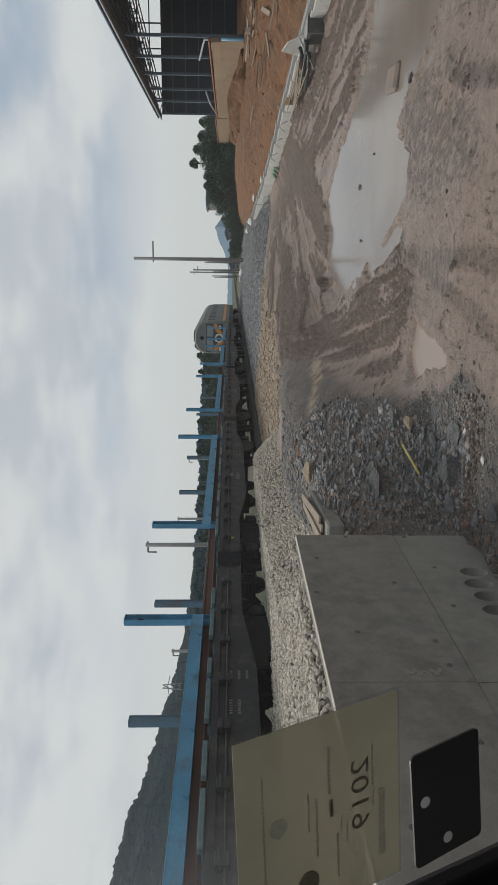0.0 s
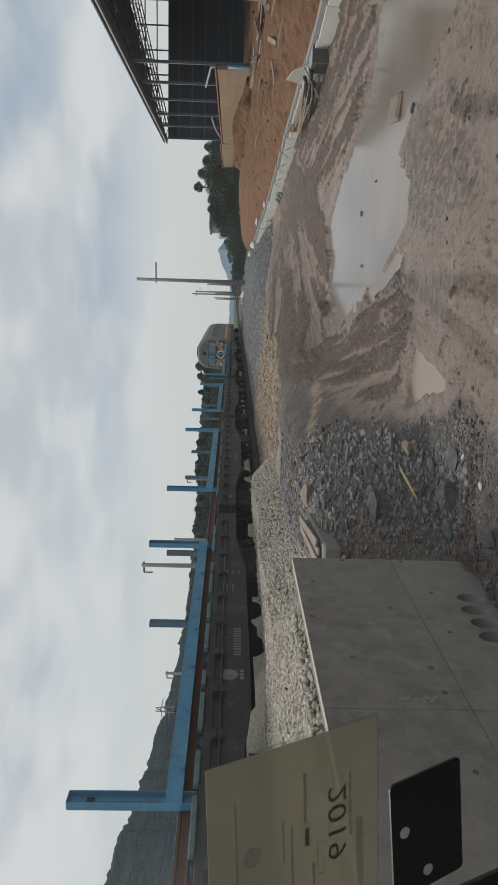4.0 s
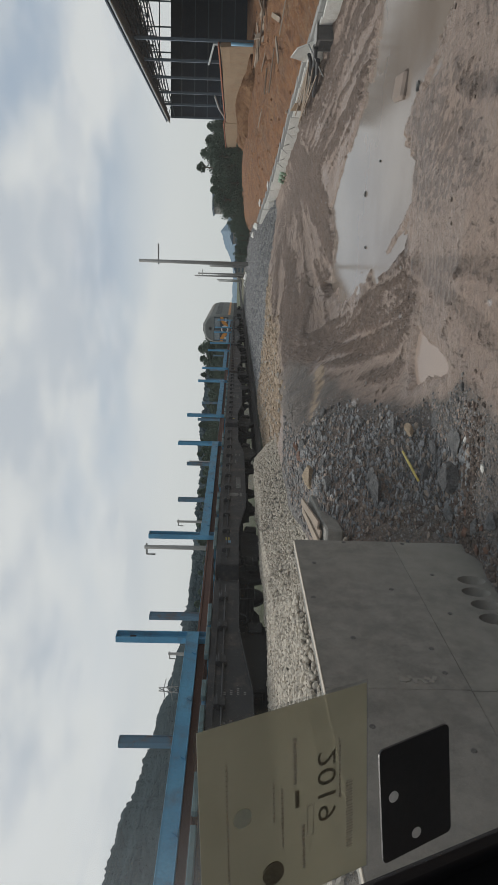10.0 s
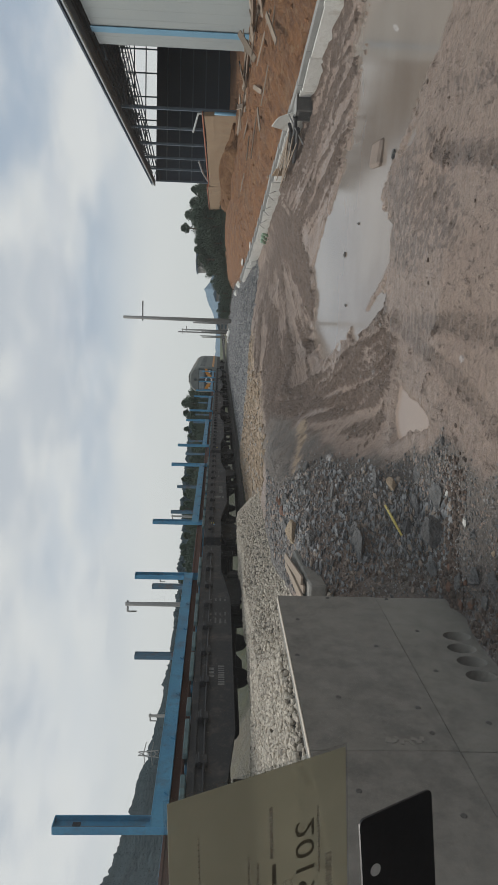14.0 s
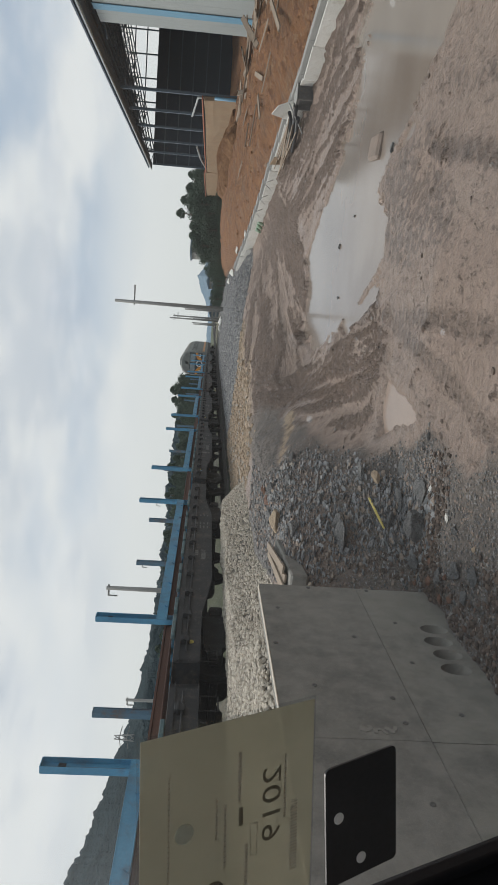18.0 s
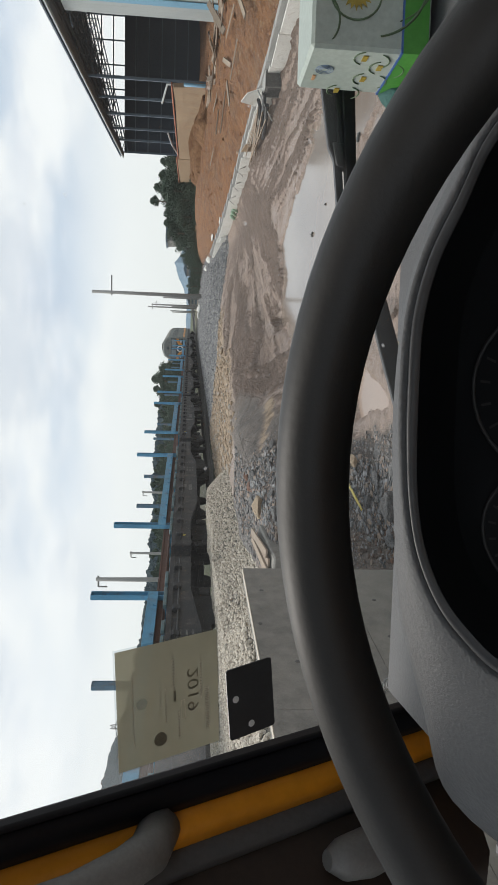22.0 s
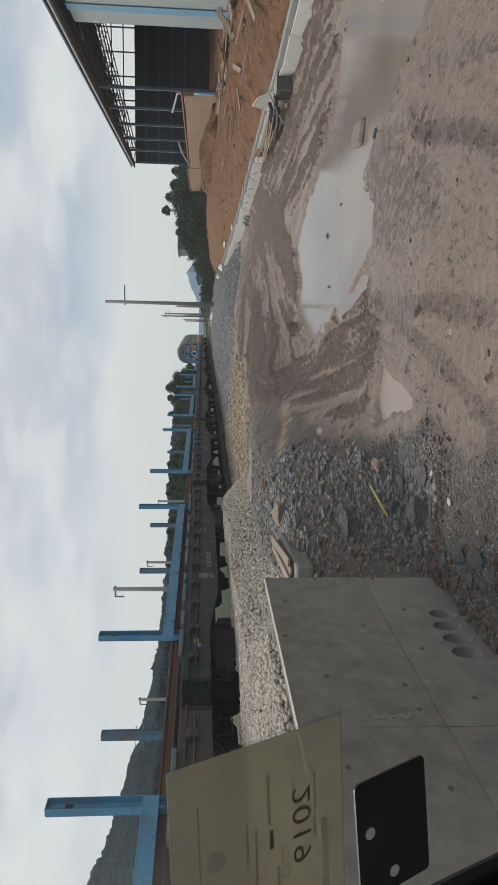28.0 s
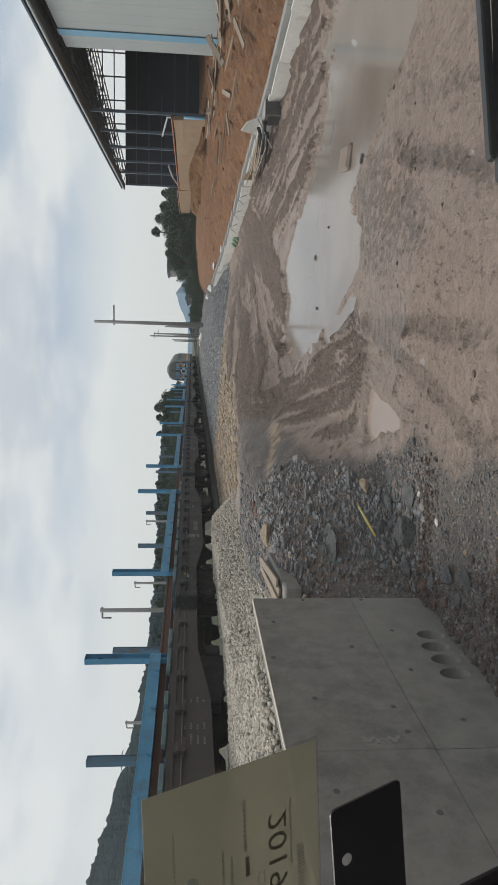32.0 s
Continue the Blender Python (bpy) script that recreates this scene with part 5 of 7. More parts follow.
M_MUDSLAB = surface("muddy_slab", (0.19, 0.145, 0.115), (0.27, 0.21, 0.17), 5, 40, 0.7, bump=0.4, dist=0.01)
a, b = Vector((-2.10, 7.6, 0)), Vector((-2.31, 7.13, 0))
a.z, b.z = ground_z(a.x, a.y) + 0.06, ground_z(b.x, b.y) + 0.07
bm = tube(bmesh.new(), [a, a.lerp(b, 0.5) + Vector((0.004, 0, 0.003)), b], [0.014, 0.016, 0.013], 8)
tagged(part("yellow_stick", bm, M_YELLOW), "yellow bamboo stick lying on the rubble", "stick")
bm = boxed(-0.2, 0.2, -0.42, 0.42, -0.08, 0.05, 0.045)
laid("sunken_slab", bm, pose(2.6, 11.25, -0.02, -3, 4, -8), M_MUDSLAB, "muddy brown slab lying in the puddle", "slab")
for k, (x, y, r) in enumerate([(1.28, 13.6, 0.05), (2.35, 10.1, 0.07), (0.3, 13.2, 0.035), (1.7, 12.4, 0.03)]):
    rock("rock", x, y, -0.01, r, M_ROCK, k + 40, "small muddy stone sticking out of the puddle", 0.6, 1.3, 40 * k)

# broken concrete ledge with old planks at the end of the wall
bm = boxed(-0.22, 0.12, -0.85, 0.85, -0.16, 0.03, 0.02)
laid("concrete_ledge", bm, pose(-2.98, 7.6, 1.33, 0, 2, 7), M_CONCRETE, "broken pale concrete ledge beyond the wall", "ledge")
for k in range(4):
    bm = boxed(-0.045, 0.045, -0.75, 0.75, -0.012, 0.012, 0.003)
    laid("plank", bm, pose(-3.12 + 0.06 * k, 7.6 + 0.05 * k, 1.40 + 0.024 * (k % 2), 1, 3 * k - 4, 7 + 2 * k - 3), M_WOOD, "weathered grey plank on the concrete ledge", "plank")

# ---- low white wall and clay bank ----
def low_wall():
    w = new("low_wall")
    tagged(w, "low kerb wall faced with dirty white boards below the clay bank", "low wall", kind="structure")
    pts = [Vector((x, y, 0)) for x, y in WALL_LINE]
    rg = random.Random(3)

    def base(y):
        return float(0.9 * sstep(np.array((y - 15) / 45)))
    for a, b in zip(pts, pts[1:]):
        n = max(1, round((b - a).length / 1.5))
        for k in range(n):
            p, q = a.lerp(b, k / n), a.lerp(b, (k + 1) / n)
            z = base((p.y + q.y) / 2)
            ln = (q - p).length
            turn = math.degrees(math.atan2(q.y - p.y, q.x - p.x))
            mid = (p + q) / 2
            bm = boxed(-ln / 2 + 0.004, ln / 2 - 0.004, -0.02, 0.02, -0.25, 0.52 + rg.uniform(-0.05, 0.02), 0.005)
            o = part("white_board", bm, M_WHITE, w)
            o.matrix_basis = pose(mid.x - 0.06, mid.y, z, rg.uniform(-5, -1), 0, turn + rg.uniform(-1, 1))
            bm = boxed(-ln / 2, ln / 2, -0.09, 0.09, -0.3, 0.60, 0.015)
            o = part("kerb_block", bm, M_POLE, w)
            o.matrix_basis = pose(mid.x + 0.11, mid.y, z, 0, 0, turn)
    return w


low_wall()
def wall_x(y):
    return float(np.interp(y, [p[1] for p in WALL_LINE], [p[0] for p in WALL_LINE]))


jk = new("drain_box")
part("tub", boxed(-0.2, 0.2, -0.34, 0.34, 0.0, 0.46, 0.02), M_SLEEPER, jk)
# black panel paints in the shade of an opening
part("opening", boxed(-0.204, -0.16, -0.27, 0.27, 0.06, 0.40, 0.015), M_BOGIE, jk, "black panel in place of the box opening")
part("rim", boxed(-0.215, 0.215, -0.355, 0.355, 0.462, 0.485, 0.008), M_POLE, jk, "pale metal rim")
jk.matrix_basis = pose(wall_x(18.9) - 0.24, 18.9, 0.10, 0, 0, 8)
tagged(jk, "dark grey metal drain box set against the low wall", "box")
for k, (y0, y1, dx, zz, r) in enumerate(((18.9, 21.3, 0.45, 0.44, 0.06), (19.3, 21.9, 0.62, 0.32, 0.055), (19.9, 21.2, 0.30, 0.5, 0.05))):
    bm = tube(bmesh.new(), [(wall_x(y0) - dx, y0, zz + 0.12), (wall_x(y0) - dx - 0.02, (y0 + y1) / 2, zz), (wall_x(y1) - dx - 0.05, y1, zz - 0.06)], r, 10)
    tagged(part("black_pipe", bm, M_BLACKPIPE), "black plastic pipe leaning on the low wall", "pipe")
bm = tube(bmesh.new(), [(wall_x(19.6) - 0.9, 19.6, 0.25), (wall_x(19.6) - 0.12, 19.75, 0.66)], 0.02, 8)
tagged(part("grey_pipe", bm, M_POLE), "thin grey pipe propped at the wall", "pipe")
rk = random.Random(21)
for k in range(9):
    ln, y = rk.uniform(2.6, 4.6), 22.2 + rk.uniform(-0.5, 0.9)
    bm = boxed(-0.03, 0.03, -ln / 2, ln / 2, -0.012, 0.012, 0.003)
    laid("plank", bm, pose(wall_x(y) - 0.22 - 0.055 * k, y, 0.56 - 0.022 * k, rk.uniform(-3, 3), 20 + rk.uniform(-25, 25), 8.5 + rk.uniform(-3.5, 3.5)), M_WOOD, "long thin brown lath in a bundle by the low wall", "plank")
bm = prism(bmesh.new(), [(-0.7, 0.0), (0.8, 0.02), (0.1, 0.55), (-0.5, 0.42)], "x", -0.012, 0.012)
laid("white_sheet", bm, pose(wall_x(20.6) + 0.02, 20.6, 0.52, 0, -14, 4), M_WHITE, "pale torn board standing on the low wall", "board")
bm = boxed(-0.015, 0.015, -0.32, 0.32, 0.0, 0.42, 0.004)
laid("brown_board", bm, pose(wall_x(24.3) - 0.16, 24.3, 0.28, 8, -8, 8), M_TANWALL, "brown wooden board against the low wall", "board")
bm = boxed(-0.02, 0.02, -0.35, 0.35, 0.0, 0.36, 0.004)
laid("white_sheet", bm, pose(wall_x(37.0) - 0.2, 37.0, 0.5, 5, -10, 14), M_WHITE, "pale board leaning on the low wall", "board")
for k in range(3):
    y = 26.4 + 1.7 * k
    bm = tube(bmesh.new(), [(wall_x(y) - 0.10, y, 0.42 + 0.06 * k), (wall_x(y) - 0.24, y + 0.05, 0.75 + 0.06 * k), (wall_x(y) - 0.4, y + 0.3, 0.5 + 0.05 * k)], 0.012, 6)
    tagged(part("tie_wire", bm, M_POLE), "bent wire sticking out of the low wall", "wire")
bm = bmesh.new()
for k in range(5):
    tube(bm, [(wall_x(31 + 0.3 * k) - 0.3, 31 + 0.3 * k, 0.62), (wall_x(31 + 0.3 * k) - 0.34, 31.2 + 0.3 * k, 0.36 + 0.16 * (k % 2))], [0.04, 0.075], 8)
tagged(part("green_bag", bm, M_GREENPLASTIC), "crumpled pale green plastic bag by the wall", "bag")
for k, (x, y, s) in enumerate([(3.7, 36.5, 0.18), (3.2, 41.2, 0.22), (2.4, 50.0, 0.4), (1.9, 56.0, 0.3), (-1.6, 70.0, 0.5), (-2.4, 74, 0.45)]):
    rock("white_sack", x, y, ground_z(x, y) + s * 0.3, s, M_WHITE, k + 61, "white filled sack dumped on the ground", 0.6, 1.2, 30 * k)["category"] = "sack"
for k, (x, y, ln, t) in enumerate([(7.6, 23.5, 2.2, 30), (8.3, 27, 2.6, -20), (7.2, 29.5, 1.6, 60), (8.9, 24, 3.0, 10), (9.4, 30, 2.4, 80), (7.9, 20.5, 2.6, -35), (8.6, 33, 2.2, 15), (7.0, 26, 1.2, -50), (9.8, 26.5, 1.8, 35), (10.4, 28.5, 2.4, 5), (7.4, 32, 1.0, 75), (6.4, 34.5, 1.4, 20), (9.0, 21.5, 1.4, 60)]):
    bm = boxed(-0.08, 0.08, -ln / 2, ln / 2, -0.02, 0.02, 0.004)
    laid("plank", bm, pose(x, y, ground_z(x, y) + 0.12, 4, 8, t), M_WOOD, "muddy plank dropped on the clay bank", "plank")

rk = random.Random(33)
bm = boxed(-0.11, 0.11, -0.5, 0.5, -0.025, 0.025, 0.006)
board = laid("broken_board", bm, pose(10.6, 24, 0), M_WOOD, "broken weathered board thrown down beside the shed", "board")
for k in range(46):
    f = k / 45
    y = 14 + 24 * f + rk.uniform(-1, 1)
    x = 10.7 - 0.9 * rk.random() - 1.5 * max(0, f - 0.6) * rk.random()
    o = board if k == 0 else copy_thing(board, Matrix())
    o.matrix_basis = pose(x, y, ground_z(x, y) + rk.uniform(0.03, 0.22), rk.uniform(-9, 9), rk.uniform(-35, 35), rk.gauss(4, 14))
    o.scale = (rk.uniform(0.6, 1.3), rk.choice((1.2, 2.0, 3.2, 4.0)), 1.0)
M_HEAP = surface("crumbly_red_clay", (0.24, 0.125, 0.065), (0.38, 0.225, 0.125), 1.6, 9, 0.95, bump=1.0, dist=0.12, spec=0.1, dirt=(0.15, 0.075, 0.045), dirt_amount=0.7)
# tan clay-faced blocks before the shed
for x, y0, y1, z1, lab in ((11.42, 42.1, 63.9, 3.6, "tan rendered base wall under the shed columns"), (11.5, 64.6, 96.0, 3.75, "lower tan wall with a red coping beyond the shed")):
    wl = new("base_wall")
    bm = bmesh.new()
    box(bm, x, x + 0.24, y0, y1, 0.2, z1, 0.03)
    bmesh.ops.subdivide_edges(bm, edges=bm.edges[:], cuts=6, use_grid_fill=True)
    for v in bm.verts:
        v.co += Vector((noise.noise(v.co * 0.6), 0, 0.4 * noise.noise(v.co * 0.5 + Vector((5, 0, 0))))) * 0.12 * (1 if v.co.x < x + 1.5 else 0)
    part("face", bm, M_TANWALL, wl)
    part("coping", boxed(x - 0.04, x + 0.2, y0 - 0.05, y1 + 0.05, z1 + 0.05, z1 + 0.14, 0.02), M_REDLINE, wl, "thin red brick coping")
    tagged(wl, lab, "wall")
for k, (x, y, r) in enumerate([(10.4, 47.5, 1.5), (10.6, 44.0, 1.0), (10.0, 50.5, 1.7), (10.6, 54.5, 1.6), (10.2, 58, 1.1), (10.5, 62.0, 1.9), (10.6, 67.0, 1.3), (9.6, 41.5, 0.8)]):
    rock("clay_heap", x, y, ground_z(x, y) - 0.1, r, M_HEAP, k + 71, "heap of red clay tipped on the bank", 0.6, 1.5, 80 + 25 * k)["category"] = "earth heap"


# ---- steel shed ----
def shed():
    s = new("steel_shed")
    X0, X1, XR = 11.7, 36.3, 24.0
    ZB, ZE, ZR = 0.9, 8.38, 11.95
    YN, YC, YE = 6.0, 33.0, 63.95
    # cladding near end, sheet by sheet
    y = YN
    while y < YC - 0.01:
        y1 = min(y + 0.9, YC)
        bm = bmesh.new()
        prism(bm, [(X0 - 0.02, y + 0.01), (X0 - 0.02, y1 - 0.014), (X0 - 0.023, y1 - 0.01), (X0 - 0.023, y1 - 0.001), (X0 + 0.02, y1 - 0.002), (X0 + 0.02, y + 0.01)], "z", 1.15 + 0.05 * math.sin(y * 3), ZE - 0.35)
        part("cladding_sheet", bm, M_CLAD, s)
        y = y1
    part("corner_trim", boxed(X0 - 0.075, X0 - 0.047, 31.0, 31.6, 1.3, ZE - 0.3, 0.01), M_TRIM, s, "bright blue trim strip")
    part("corner_trim", boxed(X0 - 0.075, X0 - 0.047, 14.0, 14.35, 1.3, ZE - 0.3, 0.01), M_TRIM, s, "bright blue trim strip")
    part("fascia", boxed(X0 - 0.35, X0 + 0.05, YN, YE, ZE + 0.04, ZE + 0.26, 0.02), M_STEEL, s, "dark blue eave fascia")
    part("gutter", tube(bmesh.new(), [(X0 - 0.42, YN, ZE + 0.1), (X0 - 0.42, YE, ZE + 0.1)], 0.06, 8), M_CLAD, s, "pale gutter pipe")
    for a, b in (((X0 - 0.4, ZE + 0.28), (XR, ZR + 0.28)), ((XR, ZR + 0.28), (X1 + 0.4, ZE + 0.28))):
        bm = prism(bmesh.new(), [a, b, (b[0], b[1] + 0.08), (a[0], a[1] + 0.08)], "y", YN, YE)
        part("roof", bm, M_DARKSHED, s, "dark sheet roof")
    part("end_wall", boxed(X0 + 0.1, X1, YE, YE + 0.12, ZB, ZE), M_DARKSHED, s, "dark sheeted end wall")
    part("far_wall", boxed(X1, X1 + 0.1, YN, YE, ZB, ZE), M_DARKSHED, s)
    part("near_wall", boxed(X0, X1, YN - 0.1, YN, ZB, ZE), M_CLAD, s)
    part("floor_slab", boxed(X0 - 0.3, X1 + 0.3, YN, YE + 0.3, 0.3, ZB + 0.15), M_POLE, s)
    cols = [42.2, 46.4, 50.5, 54.8, 58.8, 63.8]
    for y in cols:
        part("column", boxed(X0 - 0.08, X0 + 0.08, y - 0.07, y + 0.07, ZB, ZE, 0.01), M_STEEL, s)
    for y in (12.0, 20.0, 28.0):
        part("column", boxed(X0 + 0.05, X0 + 0.3, y - 0.1, y + 0.1, ZB, ZE, 0.01), M_STEEL, s)
    # roof trusses
    for y in (20.0, 28.0, 35.0, 42.2, 46.4, 50.5, 54.8, 58.8, 63.7):
        bm = bmesh.new()
        for side in (0, 1):
            xa, xb = (X0, XR) if side == 0 else (X1, XR)
            n = 12
            for k in range(n):
                f, g = k / n, (k + 1) / n
                p, q = (xa + (xb - xa) * f, ZE + 0.2 + (ZR - ZE) * f), (xa + (xb - xa) * g, ZE + 0.2 + (ZR - ZE) * g)
                lo = (xa + (xb - xa) * g, ZE - 0.35 + (ZR - ZE) * g * 0.86)
                l0 = (xa + (xb - xa) * f, ZE - 0.35 + (ZR - ZE) * f * 0.86)
                for u, v, r in ((p, q, 0.06), (l0, lo, 0.05), (p, lo, 0.03), (q, lo, 0.03)):
                    tube(bm, [(u[0], y, u[1]), (v[0], y, v[1])], r, 5)
        part("truss", bm, M_STEEL, s, "light steel roof truss")
    # gable bars seen against the sky
    for k in range(12):
        x = X0 + 1.2 + k * 1.9
        zt = ZE + (ZR - ZE) * (1 - abs(x - XR) / (XR - X0))
        part("gable_bar", boxed(x - 0.05, x + 0.05, YE - 0.05, YE + 0.05, ZE, zt + 0.1), M_STEEL, s)
    for k, zz in enumerate((0.9, 1.9, 2.9)):
        half = (XR - X0) * (1 - zz / (ZR - ZE))
        part("gable_rail", boxed(XR - half, XR + half, YE - 0.04, YE + 0.04, ZE + zz, ZE + zz + 0.09), M_STEEL, s)
    for k in range(6):
        zz = 1.9 + k * 1.1
        part("wall_rail", boxed(X0 + 0.1, X1, YE - 0.1, YE - 0.03, zz, zz + 0.08), M_STEEL, s)
    for k in range(10):
        f = (k + 0.5) / 10
        part("purlin", boxed(X0 + (XR - X0) * f - 0.04, X0 + (XR - X0) * f + 0.04, YN, YE, ZE + 0.05 + (ZR - ZE) * f + 0.04, ZE + 0.2 + (ZR - ZE) * f), M_STEEL, s)
    # braced side rail low between the columns
    bm = bmesh.new()
    tube(bm, [(X0 - 0.15, 46.4, 4.4), (X0 - 0.15, 42.3, 3.95), (X0 - 0.15, 42.25, 1.3)], 0.07, 6)
    tube(bm, [(X0 - 0.15, 54.8, 4.3), (X0 - 0.15, 59.0, 4.1), (X0 - 0.15, 63.7, 3.6)], 0.07, 6)
    part("brace", bm, M_CLAD, s, "pale blue diagonal brace")
    part("pipe_rail", tube(bmesh.new(), [(X0 - 0.3, 41.6, 0.9), (X0 - 0.3, 41.6, 3.0)], 0.1, 8), M_TRIM, s)
    tagged(s, "half-clad steel shed with dark interior, pale cladding and blue trim", "shed")


shed()
for k, (x, y, r) in enumerate([(12.6, 38.0, 0.7), (13.4, 36.6, 0.9), (12.3, 39.6, 0.5)]):
    rock("dark_bundle", x, y, 1.25, r, M_BOGIE, k + 91, "dark bundle of gear on the shed floor", 0.9, 1.2, 50 * k)["category"] = "bundle"


# ---- poles ----
def concrete_pole(x, y, z0, z1, r, arm=None, lean=0.0, label="slim concrete line pole"):
    p = new("line_pole")
    part("shaft", tube(bmesh.new(), [(0, 0, -0.4), (lean * (z1 - z0), 0, z1 - z0)], [r, r * 0.72], 10), M_POLE, p)
    if arm:
        h, a, b, drop = arm
        bm = tube(bmesh.new(), [(a, 0, h - z0), (b, 0, h - z0)], r * 0.35, 6)
        if drop:
            tube(bm, [(a, 0, h - z0), (a, 0, h - z0 - drop)], r * 0.3, 6)
        part("cross_arm", bm, M_POLE, p)
    p.matrix_basis = pose(x, y, z0)
    tagged(p, label, "pole", group="line poles")


concrete_pole(-0.35, 66, 0.9, 11.5, 0.2, (9.7, -0.25, 1.6, 0), 0.004, "tall round concrete pole with a short cross-arm")
for x, y, zt in ((-2.2, 96, 8.1), (-1.85, 94, 7.5), (-0.85, 92, 5.9), (-0.7, 97, 5.8), (-3.6, 130, 6.0), (-3.0, 138, 6.0), (-4.4, 150, 6.2), (-4.9, 165, 6.5)):
    concrete_pole(x, y, 0.9, zt, 0.13, (zt - 0.6, -0.3, 0.5, 0) if zt > 7 else None, 0, "thin distant line pole beside the track")
for x, y, zt in ((-16.2, 36.6, 7.3), (-32.1, 50.7, 7.3), (-25.5, 64.0, 7.7), (-24.0, 80.0, 7.6)):
    concrete_pole(x, y, 0.9, zt, 0.16, (zt - 0.12, -0.45, 0.2, 0.5), 0, "grey concrete pole with a bracket beyond the train")


def pylon(x, y, z0, h):
    p = new("lattice_pylon")
    bm = bmesh.new()
    for sx in (-1, 1):
        for sy in (-1, 1):
            tube(bm, [(sx * h * 0.1, sy * h * 0.1, 0), (sx * h * 0.03, sy * h * 0.03, h)], 0.12, 4)
    for k in range(7):
        f = k / 7
        w, w2 = h * (0.1 - 0.07 * f), h * (0.1 - 0.07 * (f + 1 / 7))
        for s in (-1, 1):
            tube(bm, [(-w, s * w, h * f), (w2, s * w2, h * (f + 1 / 7))], 0.07, 4)
            tube(bm, [(w, s * w, h * f), (-w2, s * w2, h * (f + 1 / 7))], 0.07, 4)
    part("tower", bm, M_POLE, p)
    for f in (0.72, 0.86):
        part("cross_arm", tube(bmesh.new(), [(-h * 0.2, 0, h * f), (0, 0, h * f + 0.5), (h * 0.2, 0, h * f)], 0.12, 4), M_POLE, p)
    p.matrix_basis = pose(x, y, z0, 0, 0, 30)
    tagged(p, "grey lattice power pylon on the hillside", "pylon")


pylon(-103.0, 147.0, 6.5, 12.5)


# ---- trees and hills ----
def tree(name, h, spread, conical, seed, n_leaf):
    rg = np.random.default_rng(seed)
    t = new(name)
    bm = bmesh.new()
    top = Vector((rg.uniform(-0.3, 0.3), rg.uniform(-0.3, 0.3), h * 0.85))
    tube(bm, [(0, 0, -0.3), top * 0.5, top], [h * 0.03, h * 0.022, h * 0.006], 7)
    limbs = []
    for k in range(12):
        f = rg.uniform(0.22, 0.85)
        a = rg.uniform(0, 2 * math.pi)
        reach = spread * ((1 - f) * 1.1 + 0.12 if conical else math.sin(math.pi * min(1, f * 0.9 + 0.08)) ** 0.6) * rg.uniform(0.7, 1.1)
        p = top * f
        q = p + Vector((math.cos(a) * reach, math.sin(a) * reach, h * rg.uniform(0.03, 0.14)))
        tube(bm, [p, p.lerp(q, 0.5) + Vector((0, 0, 0.02 * h)), q], [h * 0.011, h * 0.008, h * 0.003], 5)
        limbs.append((p, q))
    part("trunk", bm, M_BARK, t)
    vs, fs = [], []
    clumps = [(p.lerp(q, f), spread * rg.uniform(0.26, 0.48)) for p, q in limbs for f in (0.55, 0.95)] + [(top, spread * 0.3), (top * 1.05, spread * 0.2)]
    for k in range(n_leaf):
        c, cr = clumps[int(rg.integers(len(clumps)))]
        d = rg.normal(size=3)
        d = d / np.linalg.norm(d) * cr * rg.random() ** 0.4
        p = np.array(c) + d * (1, 1, 0.8)
        s = rg.uniform(0.08, 0.17) * h / 7
        u = rg.normal(size=3)
        u /= np.linalg.norm(u)
        w = np.cross(u, rg.normal(size=3))
        w /= np.linalg.norm(w)
        i = len(vs)
        vs += [p - u * s, p + w * s * 0.6, p + u * s, p - w * s * 0.6]
        fs.append([i, i + 1, i + 2, i + 3])
    raw("crown", vs, fs, M_LEAF, t)
    return t


TREES = [tree("tree", 7.0, 2.1, False, 1, 5200), tree("tree", 6.2, 2.4, False, 2, 5200), tree("tree", 7.5, 1.5, True, 3, 4400), tree("tree", 5.0, 2.0, False, 4, 4400), tree("tree", 4.2, 1.9, False, 5, 3600)]
LAB = ["leafy green tree in the wood beyond the track", "broad dark green tree at the wood's edge", "pointed dark conifer in the wood", "low bushy tree by the track", "round green shrub beyond the train"]
for tr, lb in zip(TREES, LAB):
    tagged(tr, lb, "tree", group="trees of the wood")
    tr.matrix_basis = pose(-60, 120, 0.9)
rg = random.Random(8)


def plant(kind, x, y, s, z=0.9):
    o = copy_thing(TREES[kind], pose(x, y, z, 0, 0, rg.uniform(0, 360)))
    o.scale = (s, s, s)
    return o


for k in range(110):
    az = math.radians(6.3 + 29 * (k / 109) + rg.uniform(-0.3, 0.3))
    d = rg.uniform(100, 122)
    plant(rg.choice((0, 0, 1, 1, 2, 3)), -d * math.sin(az), d * math.cos(az), rg.uniform(0.80, 1.04) * d / 108)
for k in range(60):
    az = math.radians(7.5 + 30 * (k / 59) + rg.uniform(-0.3, 0.3))
    d = rg.uniform(86, 98)
    plant(rg.choice((3, 4, 4)), -d * math.sin(az), d * math.cos(az), rg.uniform(0.85, 1.15))
plant(1, -12.2, 98.0, 1.12)
plant(0, -12.8, 98.5, 1.02)
plant(1, -11.6, 98.0, 0.92)
plant(1, -13.2, 98.2, 0.9)
plant(3, -10.9, 95.0, 0.95)
